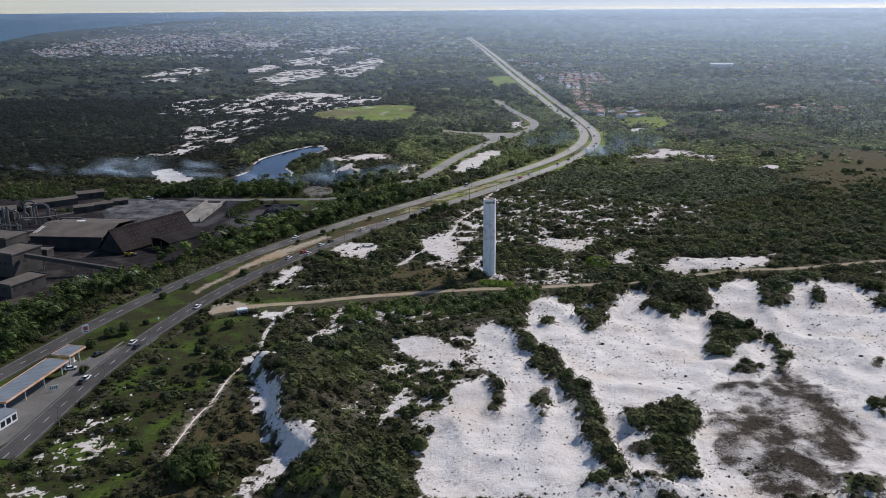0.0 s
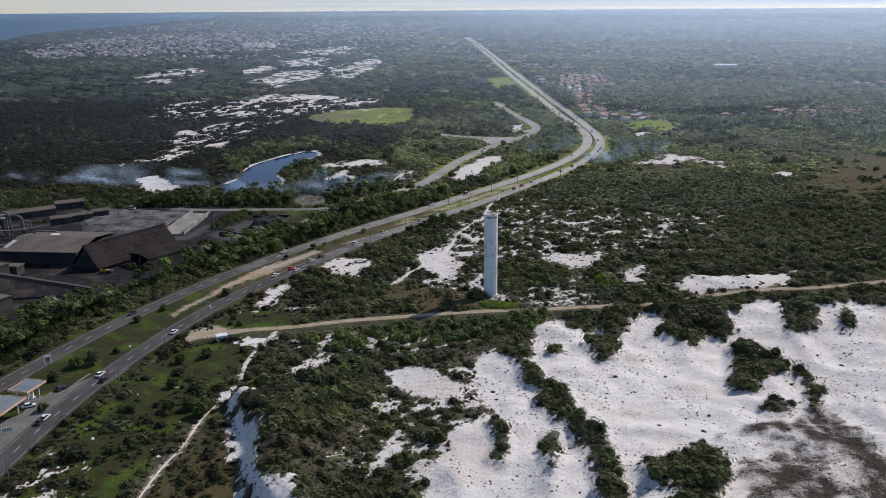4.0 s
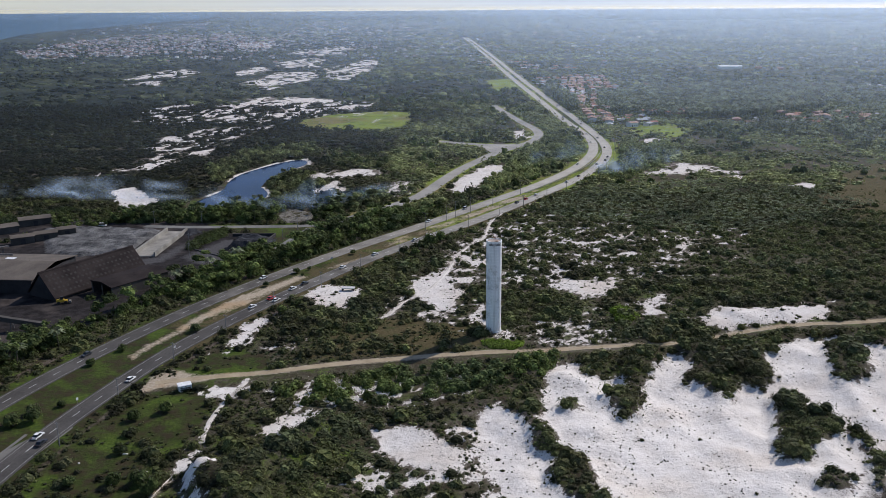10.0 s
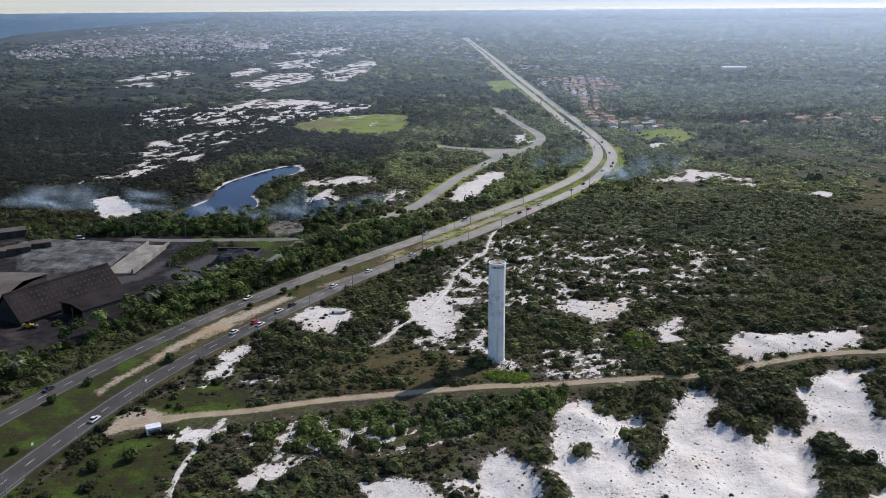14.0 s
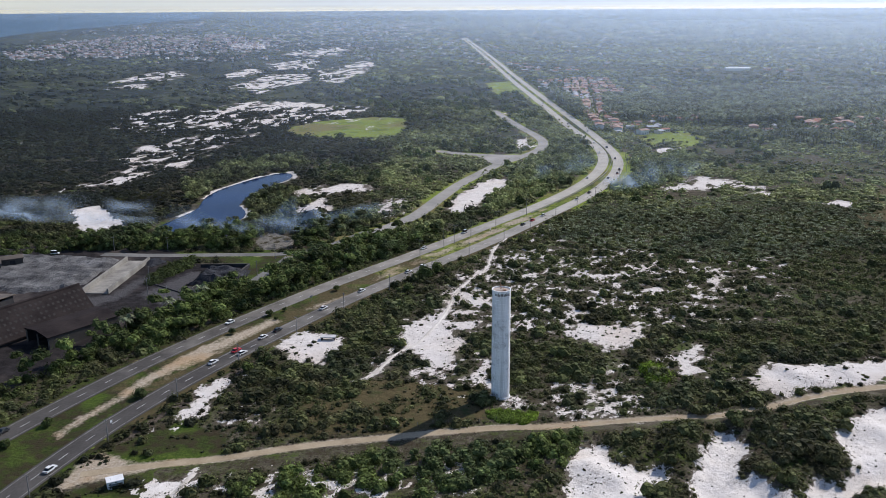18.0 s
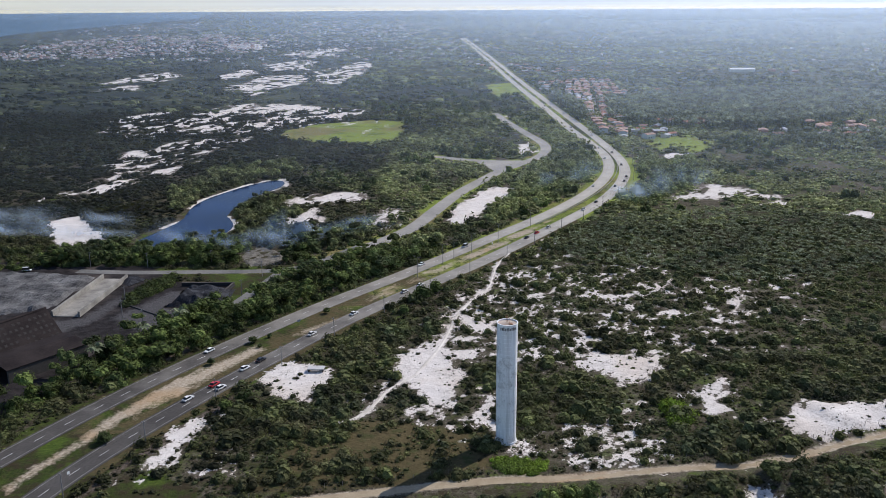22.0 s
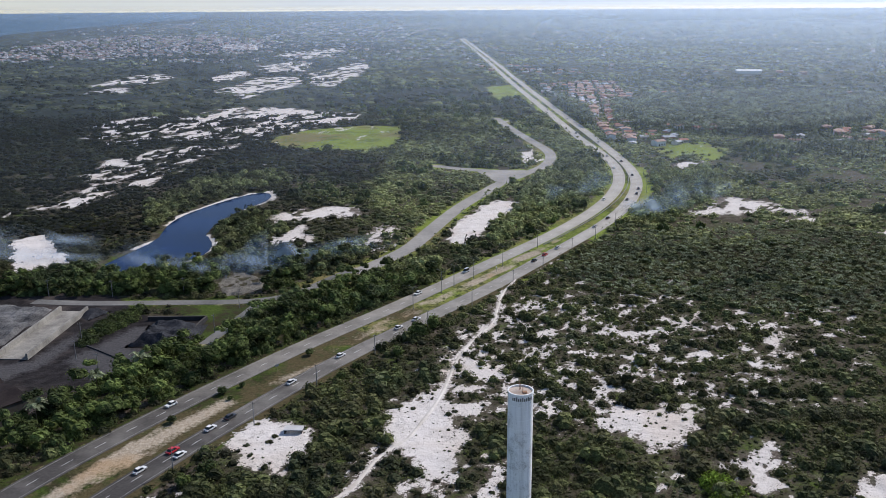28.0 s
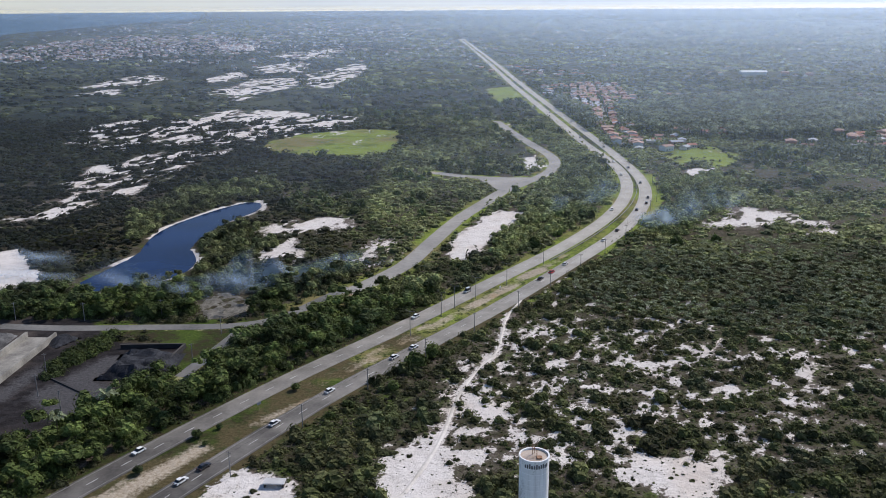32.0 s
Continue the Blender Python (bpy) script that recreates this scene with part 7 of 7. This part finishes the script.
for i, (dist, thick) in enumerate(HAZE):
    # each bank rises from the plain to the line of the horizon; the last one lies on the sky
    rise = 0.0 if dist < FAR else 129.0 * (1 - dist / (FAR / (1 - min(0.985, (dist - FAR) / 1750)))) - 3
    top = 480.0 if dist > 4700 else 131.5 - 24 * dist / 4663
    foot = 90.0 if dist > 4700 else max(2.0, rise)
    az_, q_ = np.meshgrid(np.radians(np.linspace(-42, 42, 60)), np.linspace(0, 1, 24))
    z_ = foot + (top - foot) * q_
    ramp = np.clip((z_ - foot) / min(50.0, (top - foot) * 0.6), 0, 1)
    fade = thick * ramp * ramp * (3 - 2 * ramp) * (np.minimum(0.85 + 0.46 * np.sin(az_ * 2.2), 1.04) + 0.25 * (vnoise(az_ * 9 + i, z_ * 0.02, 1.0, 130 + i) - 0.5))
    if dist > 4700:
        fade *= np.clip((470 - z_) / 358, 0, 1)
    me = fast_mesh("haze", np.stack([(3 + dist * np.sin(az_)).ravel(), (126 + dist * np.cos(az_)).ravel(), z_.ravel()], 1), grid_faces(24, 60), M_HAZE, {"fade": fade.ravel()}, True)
    tagged(new("haze", me), "see-through bluish sheet imitating sea haze over the plain", "haze", "haze banks", "stuff")

# ---- small things ----
# faded writing round the top of the tower, as plain bars
for i in range(11):
    a = radians(228 + i * 9.0)
    bm = box(0.34, 0.05, 0.75 + 0.15 * (i % 3), (0, 0, 0))
    bmesh.ops.transform(bm, matrix=pose(TR * 1.004 * math.cos(a), TR * 1.004 * math.sin(a), TH - 1.75, 0, 0, math.degrees(a) + 90), verts=bm.verts)
    part("lettering_bar", bm, M_MARK, tower, "faded dark painted bar")
for px, py, h in ((-0.3, 0.4, 2.2), (0.5, -0.2, 1.5), (0.1, 0.9, 1.2)):
    mast = part("mast", rod(0.07, (px, py, TH - 0.35), (px, py, TH + h), 6), M_RUST, tower, "rusty mast")
    part("mast_arm", rod(0.05, (px - 0.4, py, TH + h * 0.7), (px + 0.4, py, TH + h * 0.7), 6), M_RUST, mast)
part("hatch", box(1.1, 1.1, 0.35, (0.9, -1.0, TH - 0.35), 0.05), M_RUST, tower, "rusty roof hatch")
for s_ in (-0.22, 0.22):
    bm = rod(0.035, (TR + 0.25, s_, 1.0), (TR + 0.25, s_, TH + 0.6), 5)
    bmesh.ops.transform(bm, matrix=pose(0, 0, 0, 0, 0, 40), verts=bm.verts)
    part("ladder_rail", bm, M_RUST, tower)
for i in range(26):
    bm = rod(0.025, (TR + 0.25, -0.22, 1.4 + i * 1.4), (TR + 0.25, 0.22, 1.4 + i * 1.4), 5)
    bmesh.ops.transform(bm, matrix=pose(0, 0, 0, 0, 0, 40), verts=bm.verts)
    part("rung", bm, M_RUST, tower)
# rubble by the works road
M_RUBBLE = worn("pale_rubble", (0.10, 0.092, 0.078), (0.27, 0.25, 0.21), 0.9, 0.95, 0.1, 1.0, 0.6)
heap("rubble_mound", RUBBLE, 0.8, M_RUBBLE, "low mound of pale stony rubble by the road", 21, 1.0, 1.2)
# fence posts along the dirt track and plot
M_POST = worn("weathered_wood", (0.20, 0.17, 0.14), (0.34, 0.30, 0.26), 3, 0.9)
fence = thing("wire_fence", (0, 0), "leaning wooden fence posts with wire along the track", "fence")
track_line = smooth_line(TRACK, 6)
s_ = resample(track_line, 1.0)
first = None
ends = []
for k in range(40, min(len(s_) - 5, 260), 5):
    px, py, hd = road_side(track_line, k, -5.2)
    if first is None:
        first = part("post", rod(0.07, (0, 0, -0.3), (0.05, 0, 1.4), 6, 0.05), M_POST, fence)
        q = first
    else:
        q = new("post", first.data)
        q.parent = fence
    z = float(ground_z(px, py)[0])
    q.location = (px, py, z)
    ends.append((px, py, z))
for a, b in zip(ends[:-1], ends[1:]):
    for h in (0.6, 1.2):
        part("wire", rod(0.012, (a[0], a[1], a[2] + h), (b[0], b[1], b[2] + h), 3), M_STEEL, fence)
# wires between the roadside poles
wires = thing("overhead_line", (0, 0), "thin dark wires strung between roadside poles", "power line")
tops = []
for k in [20] + list(range(55, 1000, 34)):
    px, py, hd = road_side(R_LINE, k, 7.6 if k == 20 else 7.6 + 0.6 * math.sin(k))
    tops.append((px, py, 7.95))
for a, b in zip(tops[:-1], tops[1:]):
    for off in (-0.8, 0.8):
        pts = []
        for i in range(5):
            u = i / 4
            pts.append((a[0] + (b[0] - a[0]) * u + off, a[1] + (b[1] - a[1]) * u, 7.95 - 0.9 * 4 * u * (1 - u) * 0.6))
        part("wire", joined([rod(0.02, p, q, 3) for p, q in zip(pts[:-1], pts[1:])]), M_BLACK, wires)
# road signs
for px, py, tn, lab in ((-118, 352, 60, "white"), (-98, 398, 60, "white"), (-50, 520, 50, "green"), (40, 640, 50, "white"), (128, 765, 70, "green")):
    sg = thing("road_sign", (px, py), "small %s road sign on a grey post" % lab, "road sign", tn, "road signs")
    part("post", rod(0.05, (0, 0, -0.2), (0, 0, 2.6), 6), M_POLE, sg)
    part("board", box(0.9 if lab == "white" else 1.6, 0.06, 0.9, (0, 0, 1.8), 0.02), M_WHITE if lab == "white" else M_CANOPY, sg)
# scraps of pale rubbish in the rough grass
for i in range(14):
    px, py = -112 + RNG.rand() * 32, 222 + RNG.rand() * 110
    if road_gap(np.array([px]), np.array([py]))[0] > 6:
        bm = box(0.5 + RNG.rand() * 1.2, 0.4 + RNG.rand() * 0.7, 0.22, (0, 0, 0), 0.05)
        ob = tagged(part("rubbish_heap", bm, M_SAND), "pale heap of rubble dumped in rough grass", "rubble", "dumped heaps")
        ob.matrix_world = pose(px, py, float(ground_z(px, py)[0]) - 0.05, 4 * RNG.rand(), 5 * RNG.rand(), RNG.randint(0, 180))
